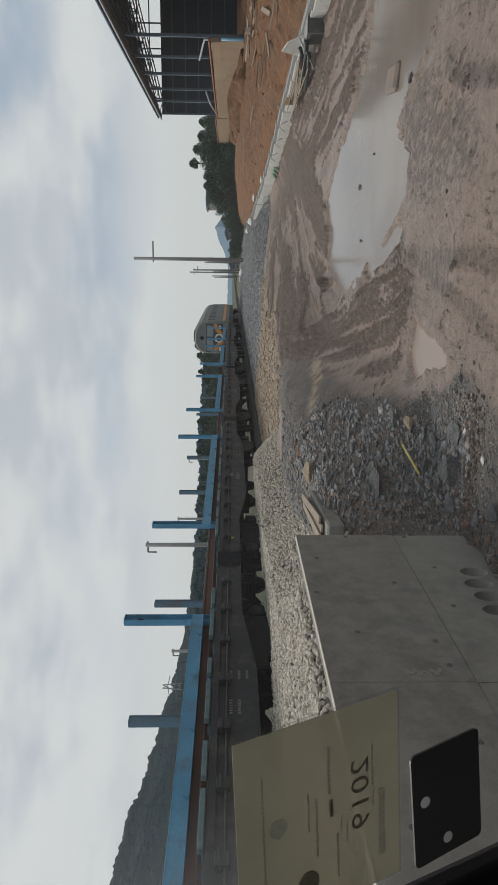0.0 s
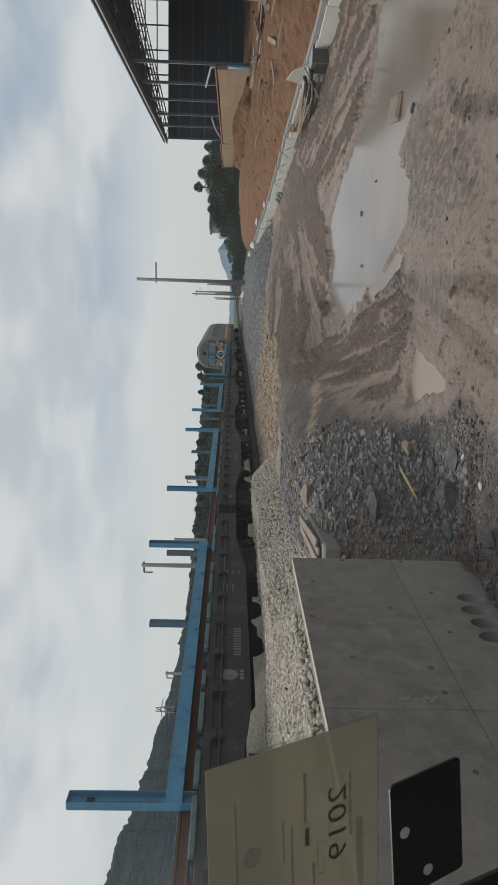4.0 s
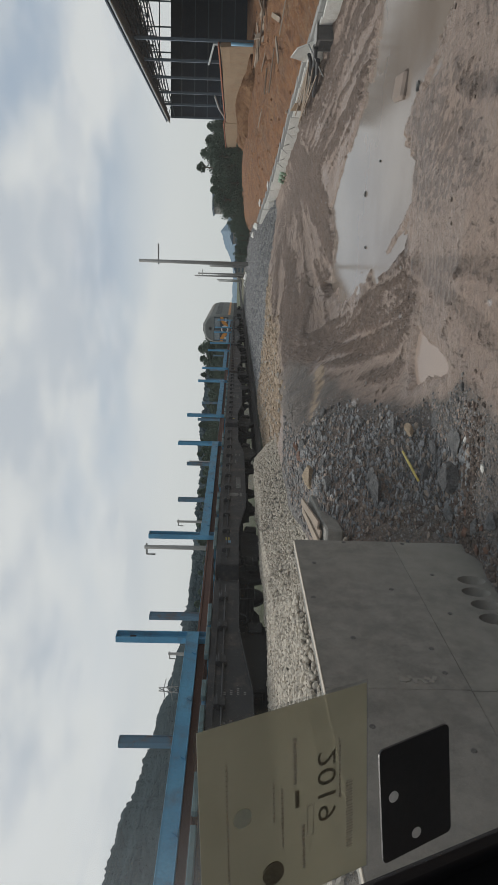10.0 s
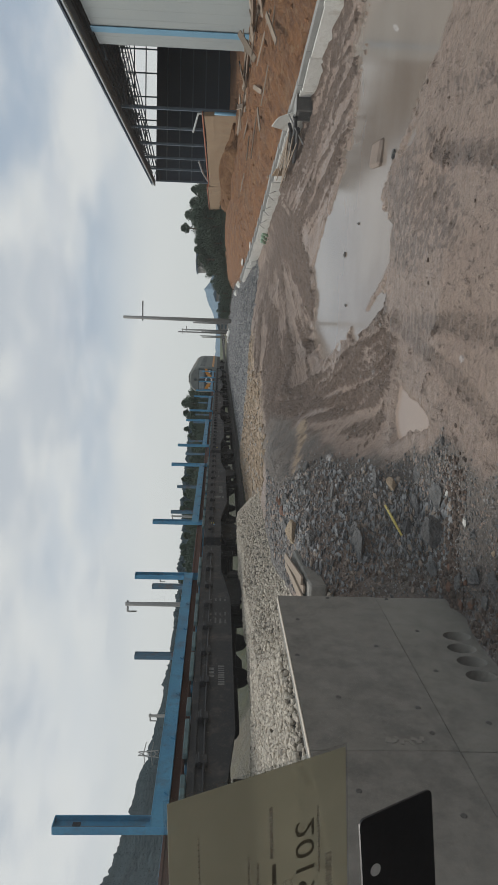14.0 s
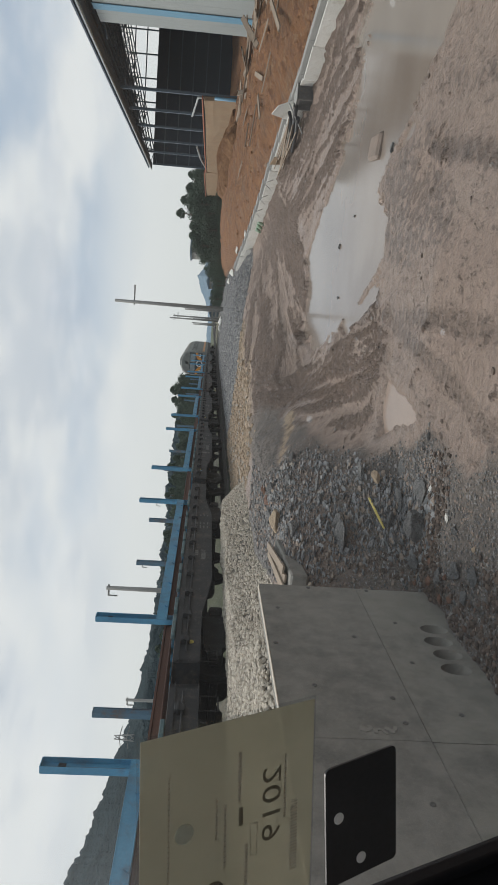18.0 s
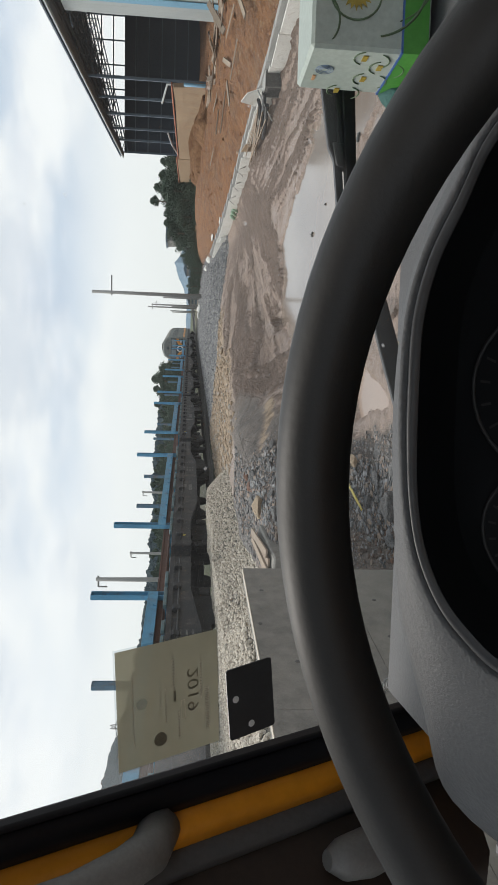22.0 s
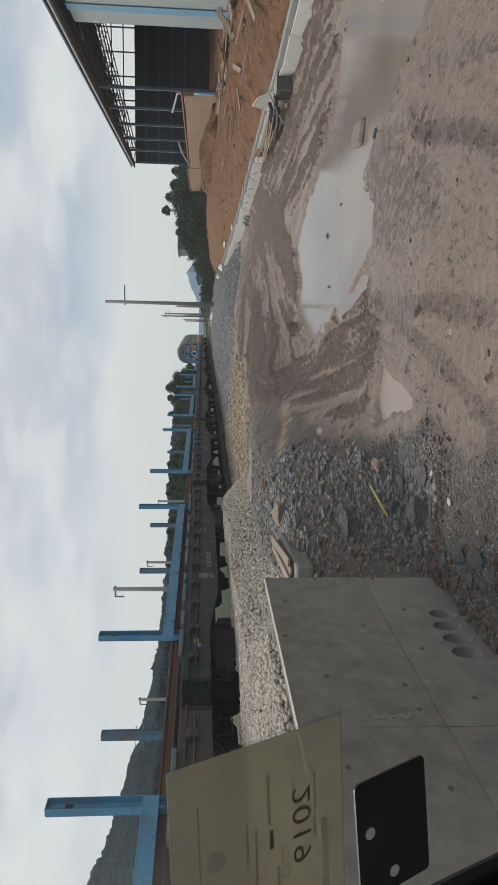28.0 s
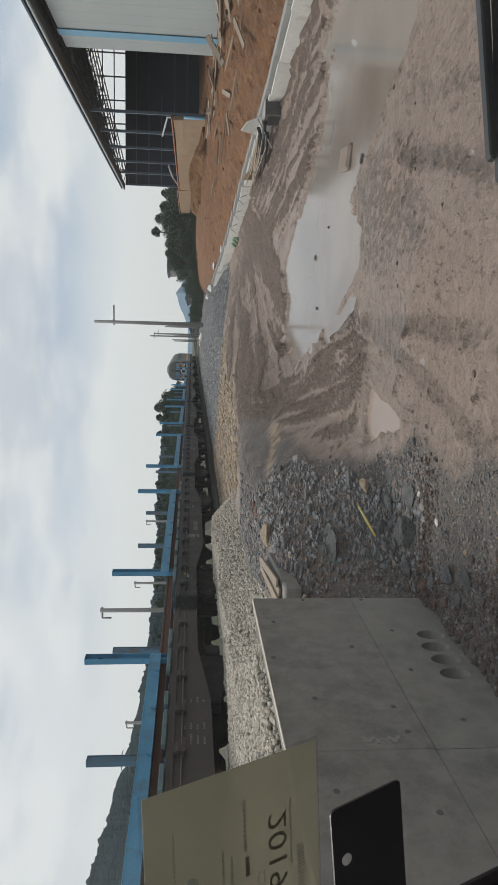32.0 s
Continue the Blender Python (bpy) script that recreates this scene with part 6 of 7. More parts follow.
for x, y, kind, s in ((9.9, 82, 0, 0.95), (11.4, 83, 1, 1.0), (13.0, 82, 1, 0.9), (14.8, 84, 0, 0.8), (12.2, 80, 3, 1.0), (10.6, 79, 3, 0.9), (9.2, 80.5, 4, 1.1), (8.3, 80, 4, 1.15), (7.4, 81, 3, 0.95), (6.6, 80, 4, 1.0),
                      (5.8, 82, 4, 0.9), (5.0, 84, 4, 0.8), (16.5, 85, 1, 0.9), (18.5, 86, 0, 0.9), (4.4, 88, 4, 0.7), (3.6, 92, 4, 0.6), (8.0, 84, 3, 1.0), (20, 86, 1, 1), (13.8, 78, 4, 1.1), (15.5, 79, 4, 1.1)):
    plant(kind, x, y, s)

for k in range(26):
    plant(rg.choice((3, 4, 4)), rg.uniform(0.2, 6.4), rg.uniform(70, 92), rg.uniform(0.2, 0.5))
for k in range(10):
    plant(rg.choice((3, 4)), rg.uniform(6.5, 10.5), rg.uniform(66, 80), rg.uniform(0.35, 0.7))


def ridge(name, prof, dist, depth, z0, material, label, bumps, seed, kind="structure"):
    """A hill whose skyline runs through (degrees to the left of the track's line, height) pairs at a distance."""
    az = np.linspace(prof[0][0], prof[-1][0], 900)
    top = np.interp(az, [p[0] for p in prof], [p[1] for p in prof])
    top = top + bumps * fbm(az * 1.1, az * 0 + seed, 4, seed)
    crown = bumps * (0.4 * fbm(az * 5.0, az * 0 + seed, 3, seed + 1) + 0.4 * np.abs(fbm(az * 11.0, az * 0 + seed, 3, seed + 2)))
    rows = []
    for f, g in ((-1.0, 0.0), (-0.85, 0.18), (-0.7, 0.36), (-0.55, 0.53), (-0.4, 0.68), (-0.25, 0.82), (-0.12, 0.94), (0.0, 1.0), (0.4, 0.8), (1.0, 0.2)):
        r = dist + depth * f
        a = np.radians(az)
        jit = bumps * (0.3 * fbm(az * 2.3 + f * 9, az * 0 + f * 7, 4, seed + 5) + 0.2 * fbm(az * 9 + f * 31, az * 0 + f * 17, 3, seed + 6)) * (1 if 0 > f > -1 else 0) + (crown if f == 0 else 0)
        rows.append(np.stack([-np.sin(a) * r, np.cos(a) * r, z0 + (top - z0) * g + jit], 1))
    v = np.concatenate(rows)
    n = len(az)
    f = [[j * n + i, j * n + i + 1, (j + 1) * n + i + 1, (j + 1) * n + i] for j in range(len(rows) - 1) for i in range(n - 1)]
    return tagged(raw(name, v, f, material, smooth=True), label, "hill", kind=kind)


ridge("wooded_hill", [(14, 4), (20, 9), (24.1, 12.3), (27.3, 13.5), (31.5, 16), (35.3, 18.5), (38.5, 22), (41.5, 25), (45, 29), (50, 33), (60, 38), (75, 30), (95, 10)], 200, 70, 0.5, M_HILL, "dark wooded hill behind the train", 1.1, 3)
ridge("wood_edge", [(5.6, 2), (6.2, 6.6), (10, 8.0), (16, 8.6), (24, 9.0), (32, 9.6), (40, 10.4)], 130, 8, 0.5, M_HILL, "dense dark wood standing beyond the track", 0.7, 13)
ridge("distant_hill", [(-14, 2), (-9, 26), (-6, 16), (-3.2, 19), (-2.2, 36), (-1.2, 26), (0.5, 11), (4, 9), (12, 18), (24, 8)], 1400, 200, 0, M_FARHILL, "mountains on the horizon in a painted haze blue", 3.0, 9)


def house(x, y, w, d, h, label, turn=0.0, hipped=True):
    s = new("house")
    part("wall", boxed(-w / 2, w / 2, -d / 2, d / 2, 0, h), M_POLE, s)
    bm = bmesh.new()
    if hipped:
        prism(bm, [(-w / 2 - 0.3, h), (w / 2 + 0.3, h), (0, h + w * 0.22)], "y", -d / 2 - 0.3, d / 2 + 0.3)
    else:
        box(bm, -w / 2 - 0.2, w / 2 + 0.2, -d / 2 - 0.2, d / 2 + 0.2, h, h + 0.25)
    part("roof", bm, M_STEEL, s)
    for k in range(max(2, int(w / 1.6))):
        xx = -w / 2 + (k + 0.5) * w / max(2, int(w / 1.6))
        for z in ((h * 0.25, h * 0.45), (h * 0.62, h * 0.82)):
            win = part("window", boxed(xx - 0.35, xx + 0.35, -d / 2 - 0.04, -d / 2 + 0.02, z[0], z[1]), M_GLASSDARK, s)
    s.matrix_basis = pose(x, y, 0.9, 0, 0, turn)
    tagged(s, label, "house")


house(7.9, 104, 2.4, 4, 4.9, "pale two-storey house with a flat railed roof behind trees", 8, False)
house(4.2, 125, 2.6, 5, 2.2, "small grey distant house with dark roof", -6)
house(-1.0, 112, 2.6, 5, 1.5, "low white hut by the far track", 4)
house(1.2, 118, 2.4, 5, 1.4, "low pale hut at the roadside", 10)


# ---- the cab in which the camera is held ----
M_DASH = surface("grained_grey_dash_plastic", (0.082, 0.085, 0.09), (0.108, 0.111, 0.116), 2.0, 420, 0.62, bump=0.5, dist=0.0006, spec=0.4)
M_WIPERGREY = surface("faded_black_wiper_metal", (0.018, 0.019, 0.021), (0.034, 0.035, 0.037), 14, 150, 0.5, bump=0.1, dist=0.0005)
M_HANDLE = surface("mid_grey_plastic", (0.15, 0.15, 0.148), (0.19, 0.19, 0.187), 6, 300, 0.55, bump=0.1, dist=0.0004)
M_LIP = surface("smooth_grey_lip", (0.035, 0.037, 0.04), (0.05, 0.052, 0.055), 6, 200, 0.45, bump=0.1, dist=0.0004)
M_WHEEL = surface("soft_black_wheel_rubber", (0.008, 0.008, 0.008), (0.013, 0.0125, 0.012), 8, 300, 0.55, bump=0.15, dist=0.0004)
M_CABORANGE = surface("orange_cab_paint", (0.58, 0.22, 0.012), (0.64, 0.26, 0.018), 3, 60, 0.35, bump=0.02)
M_TRIMGREY = surface("dark_grey_trim", (0.06, 0.06, 0.062), (0.08, 0.08, 0.082), 6, 200, 0.6, bump=0.2, dist=0.0005)
M_SEAL = surface("black_rubber_seal", (0.005, 0.0055, 0.008), (0.009, 0.0095, 0.012), 10, 200, 0.6, bump=0.1, dist=0.0005, spec=0.2)
M_DOORBROWN = surface("dark_brown_door_lining", (0.02, 0.014, 0.011), (0.045, 0.03, 0.022), 9, 150, 0.6, bump=0.1, dist=0.0005)
M_CLUSTER = surface("black_instrument_face", (0.0055, 0.006, 0.007), (0.008, 0.009, 0.010), 10, 200, 0.4, bump=0.0, spec=0.2)
M_DIM = surface("unlit_gauge_print", (0.009, 0.009, 0.0095), (0.012, 0.012, 0.012), 10, 200, 0.6, bump=0.0)
M_DIMYELLOW = surface("unlit_yellow_print", (0.05, 0.042, 0.012), (0.065, 0.054, 0.016), 10, 200, 0.6, bump=0.0)
M_SILVER = surface("silver_plastic", (0.66, 0.66, 0.64), (0.74, 0.74, 0.72), 10, 200, 0.4, bump=0.05, dist=0.0004)
M_NEEDLE = surface("orange_needle", (0.7, 0.22, 0.02), (0.75, 0.27, 0.03), 10, 100, 0.5)
M_CARD = surface("black_plastic_card", (0.035, 0.035, 0.036), (0.045, 0.045, 0.046), 20, 300, 0.45, bump=0.1, dist=0.0003)
M_PAPERWHITE = surface("white_card_box", (0.37, 0.43, 0.39), (0.43, 0.485, 0.44), 12, 200, 0.45, bump=0.03, dist=0.0003)
M_BOXGREEN = surface("green_printed_band", (0.06, 0.26, 0.035), (0.08, 0.3, 0.05), 12, 200, 0.45, bump=0.03, dist=0.0003)
M_PRINT = surface("dark_green_print", (0.09, 0.14, 0.075), (0.12, 0.18, 0.1), 30, 200, 0.5)
M_PRINTGOLD = surface("golden_flower_print", (0.33, 0.24, 0.03), (0.4, 0.3, 0.05), 40, 200, 0.5)
M_PRINTPINK = surface("pink_print", (0.5, 0.25, 0.26), (0.55, 0.3, 0.3), 40, 200, 0.5)
M_PRINTBLUE = surface("blue_print", (0.05, 0.12, 0.35), (0.07, 0.16, 0.4), 40, 200, 0.5)
M_PALEBLUE = surface("pale_blue_print", (0.2, 0.27, 0.4), (0.24, 0.32, 0.45), 40, 200, 0.5, bump=0.0)
M_PALEORANGE = surface("pale_orange_print", (0.55, 0.32, 0.16), (0.6, 0.36, 0.2), 40, 200, 0.5, bump=0.0)
M_MARKPALE = surface("pale_glass_print", (0.36, 0.37, 0.37), (0.42, 0.43, 0.43), 40, 200, 0.6, bump=0.0)
M_CLOTH = surface("teal_cloth", (0.06, 0.16, 0.15), (0.1, 0.23, 0.21), 20, 300, 0.9, bump=0.4, dist=0.001)
M_INK = surface("brown_ink", (0.13, 0.12, 0.085), (0.17, 0.155, 0.11), 60, 300, 0.6)
M_GREENINK = surface("pale_green_print", (0.40, 0.43, 0.34), (0.45, 0.47, 0.38), 30, 300, 0.6, bump=0.0)
M_INKFAINT = surface("faint_brown_ink", (0.36, 0.33, 0.265), (0.41, 0.375, 0.30), 60, 300, 0.6)


def pane_material(name, tint, clear, gloss):
    m = bpy.data.materials.new(name)
    m.use_nodes = True
    t = m.node_tree
    t.nodes.clear()
    out = t.nodes.new("ShaderNodeOutputMaterial")
    tr = t.nodes.new("ShaderNodeBsdfTransparent")
    tr.inputs[0].default_value = tint
    gl = t.nodes.new("ShaderNodeBsdfGlossy")
    gl.inputs["Roughness"].default_value = 0.03
    df = t.nodes.new("ShaderNodeBsdfDiffuse")
    df.inputs[0].default_value = (0.55, 0.5, 0.36, 1)
    a = t.nodes.new("ShaderNodeMixShader")
    a.inputs[0].default_value = clear
    b = t.nodes.new("ShaderNodeMixShader")
    b.inputs[0].default_value = gloss
    t.links.new(tr.outputs[0], a.inputs[1])
    t.links.new(df.outputs[0], a.inputs[2])
    t.links.new(a.outputs[0], b.inputs[1])
    t.links.new(gl.outputs[0], b.inputs[2])
    t.links.new(b.outputs[0], out.inputs[0])
    return m


def sticker_material():
    """Printed film: brownish paper that lets some daylight through."""
    n = Nodes("inspection_sticker_film")
    col = n.mix(n.noise(14, 5, 0.6, 0.3, 0.7), (0.345, 0.33, 0.275), (0.41, 0.392, 0.33))
    col = n.mix(n.math("MULTIPLY", n.noise(6, 3, 0.5, 0.45, 0.7, stretch=(0.2, 6, 1)), 0.4), col, (0.33, 0.315, 0.26))
    m = n.done(col, 0.5, 0, 0.4)
    t = m.node_tree
    out = [x for x in t.nodes if x.type == "OUTPUT_MATERIAL"][0]
    tl = t.nodes.new("ShaderNodeBsdfTranslucent")
    t.links.new(col, tl.inputs[0])
    tr = t.nodes.new("ShaderNodeBsdfTransparent")
    tr.inputs[0].default_value = (0.76, 0.73, 0.63, 1)
    a, b = t.nodes.new("ShaderNodeMixShader"), t.nodes.new("ShaderNodeMixShader")
    a.inputs[0].default_value = 0.55
    t.links.new(n.b.outputs[0], a.inputs[1])
    t.links.new(tl.outputs[0], a.inputs[2])
    b.inputs[0].default_value = 0.40
    t.links.new(a.outputs[0], b.inputs[1])
    t.links.new(tr.outputs[0], b.inputs[2])
    t.links.new(b.outputs[0], out.inputs[0])
    return m


def windscreen_material():
    """Clear glass with road dust in smears. The film, thicker towards the pillar, doubles as veiling glare."""
    m = bpy.data.materials.new("dust_and_glare_glass")
    m.use_nodes = True
    t = m.node_tree
    t.nodes.clear()
    out = t.nodes.new("ShaderNodeOutputMaterial")
    tr, tl, gl = t.nodes.new("ShaderNodeBsdfTransparent"), t.nodes.new("ShaderNodeBsdfTranslucent"), t.nodes.new("ShaderNodeBsdfGlossy")
    tr.inputs[0].default_value = (0.97, 0.98, 0.98, 1)
    tl.inputs[0].default_value = (0.80, 0.82, 0.84, 1)
    gl.inputs["Roughness"].default_value = 0.03
    co, sep = t.nodes.new("ShaderNodeTexCoord"), t.nodes.new("ShaderNodeSeparateXYZ")
    t.links.new(co.outputs["Object"], sep.inputs[0])

    def ranged(v, a, b, c, d):
        r = t.nodes.new("ShaderNodeMapRange")
        r.interpolation_type = "SMOOTHSTEP"
        for k, x in enumerate((a, b, c, d)):
            r.inputs[k + 1].default_value = x
        t.links.new(v, r.inputs[0])
        return r.outputs[0]

    def blend(op, a, b):
        n = t.nodes.new("ShaderNodeMath")
        n.operation = op
        for k, v in enumerate((a, b)):
            if isinstance(v, float):
                n.inputs[k].default_value = v
            else:
                t.links.new(v, n.inputs[k])
        return n.outputs[0]

    nz = t.nodes.new("ShaderNodeTexNoise")
    nz.inputs["Scale"].default_value, nz.inputs["Detail"].default_value = 9.0, 6
    t.links.new(co.outputs["Object"], nz.inputs["Vector"])
    sp = t.nodes.new("ShaderNodeTexVoronoi")
    sp.inputs["Scale"].default_value = 26
    t.links.new(co.outputs["Object"], sp.inputs["Vector"])
    smear = ranged(nz.outputs[0], 0.35, 0.7, 0.012, 0.026)
    corner = blend("MULTIPLY", ranged(sep.outputs[0], -0.20, -0.31, 0.0, 0.10), ranged(sep.outputs[2], 2.30, 2.36, 0.0, 1.0))
    speck = ranged(sp.outputs[0], 0.03, 0.06, 0.22, 0.0)
    dust = blend("ADD", blend("ADD", smear, corner), speck)
    a, b = t.nodes.new("ShaderNodeMixShader"), t.nodes.new("ShaderNodeMixShader")
    t.links.new(dust, a.inputs[0])
    t.links.new(tr.outputs[0], a.inputs[1])
    t.links.new(tl.outputs[0], a.inputs[2])
    b.inputs[0].default_value = 0.02
    t.links.new(a.outputs[0], b.inputs[1])
    t.links.new(gl.outputs[0], b.inputs[2])
    t.links.new(b.outputs[0], out.inputs[0])
    return m


M_PANE = windscreen_material()
M_FILM = pane_material("clear_sticky_film", (0.9, 0.93, 0.95, 1), 0.10, 0.03)
M_STICKER = sticker_material()

CAB = Matrix.Rotation(radians(8.5), 4, "Z")


def moved(bm, m):
    bmesh.ops.transform(bm, matrix=m, verts=bm.verts)
    return bm


def glass_y(z):
    return 1.4547 - 0.4927 * z


LEAN = math.degrees(math.atan(0.4927))


def on_glass(x, z, off=0.0):
    """A frame on the windscreen: x across, y up along the glass, z towards the driver."""
    return CAB @ Matrix.Translation((x, glass_y(z) - off, z)) @ pose(0, 0, 0, 90 + LEAN, 0, 0)


cab = new("loader_cab")
tagged(cab, "orange loader cab with grey trim, black seals and a raked windscreen", "vehicle cab")


def cab_part(name, bm, material, label="", m=CAB):
    return part(name, moved(bm, m), material, cab, label)


def left_edge(z):
    return -0.271 - 0.012 * (z - 2.2)


Z0, Z1 = 2.075, 3.0
# glass, seals and the left pillar built along the raked edge
bm = bmesh.new()
v = [bm.verts.new(p) for p in ((left_edge(Z0) + 0.004, glass_y(Z0), Z0), (1.15, glass_y(Z0), Z0), (1.15, glass_y(Z1), Z1), (left_edge(Z1) + 0.004, glass_y(Z1), Z1))]
bm.faces.new(v)
pane = cab_part("windscreen", bm, M_PANE, "clear raked windscreen")
pane.visible_shadow = False


def strip(name, d0, d1, back0, back1, material, label="", thick=0.012):
    """A long strip beside the glass: d0..d1 out from the glass edge, back0..back1 towards the driver."""
    bm = bmesh.new()
    rows = []
    for z in np.linspace(Z0 - 0.03, Z1, 14):
        e, g = left_edge(z), glass_y(z)
        rows.append([bm.verts.new(p) for p in ((e - d0, g - back0, z), (e - (d0 + d1) / 2, g - max(back0, back1) - 0.004, z), (e - d1, g - back1, z), (e - d1, g - back1 + thick, z), (e - d0, g - back0 + thick, z))])
    for a, b in zip(rows, rows[1:]):
        for j in range(5):
            f = bm.faces.new((a[j], a[(j + 1) % 5], b[(j + 1) % 5], b[j]))
            f.smooth = j < 2
    bmesh.ops.recalc_face_normals(bm, faces=bm.faces)
    return cab_part(name, bm, material, label)


strip("glass_seal", -0.002, 0.003, 0.005, 0.007, M_SEAL, "thin black seal lip", 0.010)
strip("pillar_seal", 0.003, 0.031, 0.008, 0.004, M_SEAL, "broad black rubber seal", 0.012)
strip("pillar", 0.031, 0.064, 0.0, 0.004, M_CABORANGE, "orange painted front pillar", 0.008)
strip("pillar_trim", 0.064, 0.084, 0.004, 0.014, M_TRIMGREY, "dark grey pillar trim")
strip("door_frame", 0.084, 0.17, 0.014, 0.08, M_DOORBROWN, "dark brown door frame", 0.02)
part("bottom_seal", moved(boxed(-0.24, 1.15, glass_y(Z0) - 0.012, glass_y(Z0) + 0.02, Z0 - 0.02, Z0 + 0.006, 0.004), CAB), M_SEAL, cab, "black rubber seal under the glass")
part("bottom_seal", moved(boxed(0.9, 1.15, glass_y(Z1) - 0.02, glass_y(Z1) + 0.03, Z1, Z1 + 0.05, 0.004), CAB), M_SEAL, cab)
# plain shell that closes the cab
part("front_panel", moved(boxed(-0.42, 1.22, 0.505, 0.56, 0.75, Z0 - 0.022, 0.02), CAB), M_CABORANGE, cab, "orange front panel")
part("roof", moved(boxed(-0.50, 1.30, -1.35, 0.2, Z1 + 0.05, Z1 + 0.17, 0.04), CAB), M_CABORANGE, cab, "orange cab roof")
part("head_lining", moved(boxed(-0.48, 1.28, -1.33, 0.18, Z1 + 0.02, Z1 + 0.046, 0.01), CAB), M_TRIMGREY, cab)
part("rear_panel", moved(boxed(-0.48, 1.28, -1.40, -1.34, 0.75, 2.2, 0.02), CAB), M_CABORANGE, cab)
for x0, x1 in ((-0.48, -0.36), (1.16, 1.28)):
    part("rear_pillar", moved(boxed(x0, x1, -1.40, -1.30, 2.2, Z1 + 0.05, 0.02), CAB), M_CABORANGE, cab)
part("right_pillar", moved(prism(bmesh.new(), [(glass_y(Z0) + 0.0, Z0 - 0.02), (glass_y(Z0) + 0.07, Z0 - 0.02), (glass_y(Z1) + 0.07, Z1 + 0.05), (glass_y(Z1), Z1 + 0.05)], "x", 1.155, 1.25), CAB), M_CABORANGE, cab)
for x0, x1 in ((-0.50, -0.45), (1.24, 1.29)):
    part("door_panel", moved(boxed(x0, x1, -1.34, 0.50, 0.75, 1.98, 0.02), CAB), M_TRIMGREY, cab, "dark grey door panel")
part("floor_pan", moved(boxed(-0.45, 1.24, -1.34, 0.50, 0.9, 0.96), CAB), M_TRIMGREY, cab)
part("chassis", moved(boxed(-0.35, 1.15, -1.3, 0.45, -0.05, 0.9, 0.05), CAB), M_BOGIE, cab)


# grab handle on the pillar
def pillar_point(d, back, z):
    return CAB @ Vector((left_edge(z) - d, glass_y(z) - back, z))


bm = bmesh.new()
pts = [pillar_point(0.038, 0.006, 2.362), pillar_point(0.036, 0.036, 2.369), pillar_point(0.036, 0.046, 2.386), pillar_point(0.036, 0.050, 2.42), pillar_point(0.036, 0.050, 2.55), pillar_point(0.036, 0.050, 2.66), pillar_point(0.036, 0.005, 2.70)]
tube(bm, pts, [0.017, 0.0165, 0.0155, 0.0125, 0.0125, 0.0125, 0.016], 16)
part("grab_handle", bm, M_HANDLE, cab, "grey moulded grab handle")
bm = bmesh.new()
tube(bm, [pillar_point(0.104, 0.05, 2.148), pillar_point(0.098, 0.055, 2.158), pillar_point(0.092, 0.06, 2.18), pillar_point(0.087, 0.062, 2.205), pillar_point(0.084, 0.06, 2.22)], [0.010, 0.017, 0.020, 0.017, 0.008], 16)
part("door_knob", bm, M_HANDLE, cab, "rounded grey knob by the door")

# dash board
DZ = 2.167
DASH = new("dashboard")
tagged(DASH, "grained dark grey plastic dashboard with hooded instrument cluster", "dashboard")
bm = bmesh.new()
prof = [(0.347, DZ - 0.006), (0.340, DZ), (0.10, DZ + 0.004), (0.02, DZ - 0.06), (0.0, DZ - 0.35), (0.30, DZ - 0.40), (0.36, DZ - 0.05)]
prism(bm, [(y, z) for y, z in prof], "x", 0.09, 1.14)
part("dash_pad", moved(bm, CAB), M_DASH, DASH)
bm = bmesh.new()
prof = [(0.330, DZ - 0.006), (0.322, DZ), (0.20, DZ - 0.01), (0.16, DZ - 0.10), (0.30, DZ - 0.40), (0.35, DZ - 0.05)]
prism(bm, [(y, z) for y, z in prof], "x", -0.215, 0.092)
part("dash_pad", moved(bm, CAB), M_DASH, DASH)
part("dash_skirt", moved(boxed(-0.40, 1.14, 0.22, 0.30, 1.0, 1.8), CAB), M_TRIMGREY, DASH)
part("dash_foot", moved(boxed(-0.3, 1.1, 0.22, 0.28, 0.958, 1.05), CAB), M_TRIMGREY, DASH)

# steering wheel plane
WC, WB, WR, Wr = Vector((0.0149, -0.1285, 2.1795)), 0.872, 0.1865, 0.0141
WN = Vector((0, -math.cos(WB), math.sin(WB)))
WU = Vector((0, math.sin(WB), math.cos(WB)))


def wheel_frame(off):
    """x across, y up the wheel, z towards the driver, set off away from him."""
    o = WC - WN * off
    return Matrix(((1, WU.x, WN.x, o.x), (0, WU.y, WN.y, o.y), (0, WU.z, WN.z, o.z), (0, 0, 0, 1)))


LIP = [(0.175, 0.06), (0.18, 0.12), (0.168, 0.165), (0.142, 0.192), (0.113, 0.206), (0.083, 0.22), (0.049, 0.227), (0.008, 0.226), (-0.022, 0.223), (-0.052, 0.218), (-0.081, 0.209), (-0.105, 0.194), (-0.12, 0.176),
       (-0.131, 0.152), (-0.128, 0.119), (-0.10, 0.095), (0.03, 0.06)]
SHELL = [(0.215, 0.06), (0.212, 0.12), (0.195, 0.172), (0.165, 0.200), (0.130, 0.216), (0.09, 0.231), (0.049, 0.239), (0.003, 0.241), (-0.031, 0.239), (-0.081, 0.233), (-0.132, 0.226), (-0.189, 0.203), (-0.235, 0.185),
         (-0.248, 0.150), (-0.245, 0.10), (-0.2, 0.05), (0.03, 0.03)]
CEN = (0.02, 0.145)


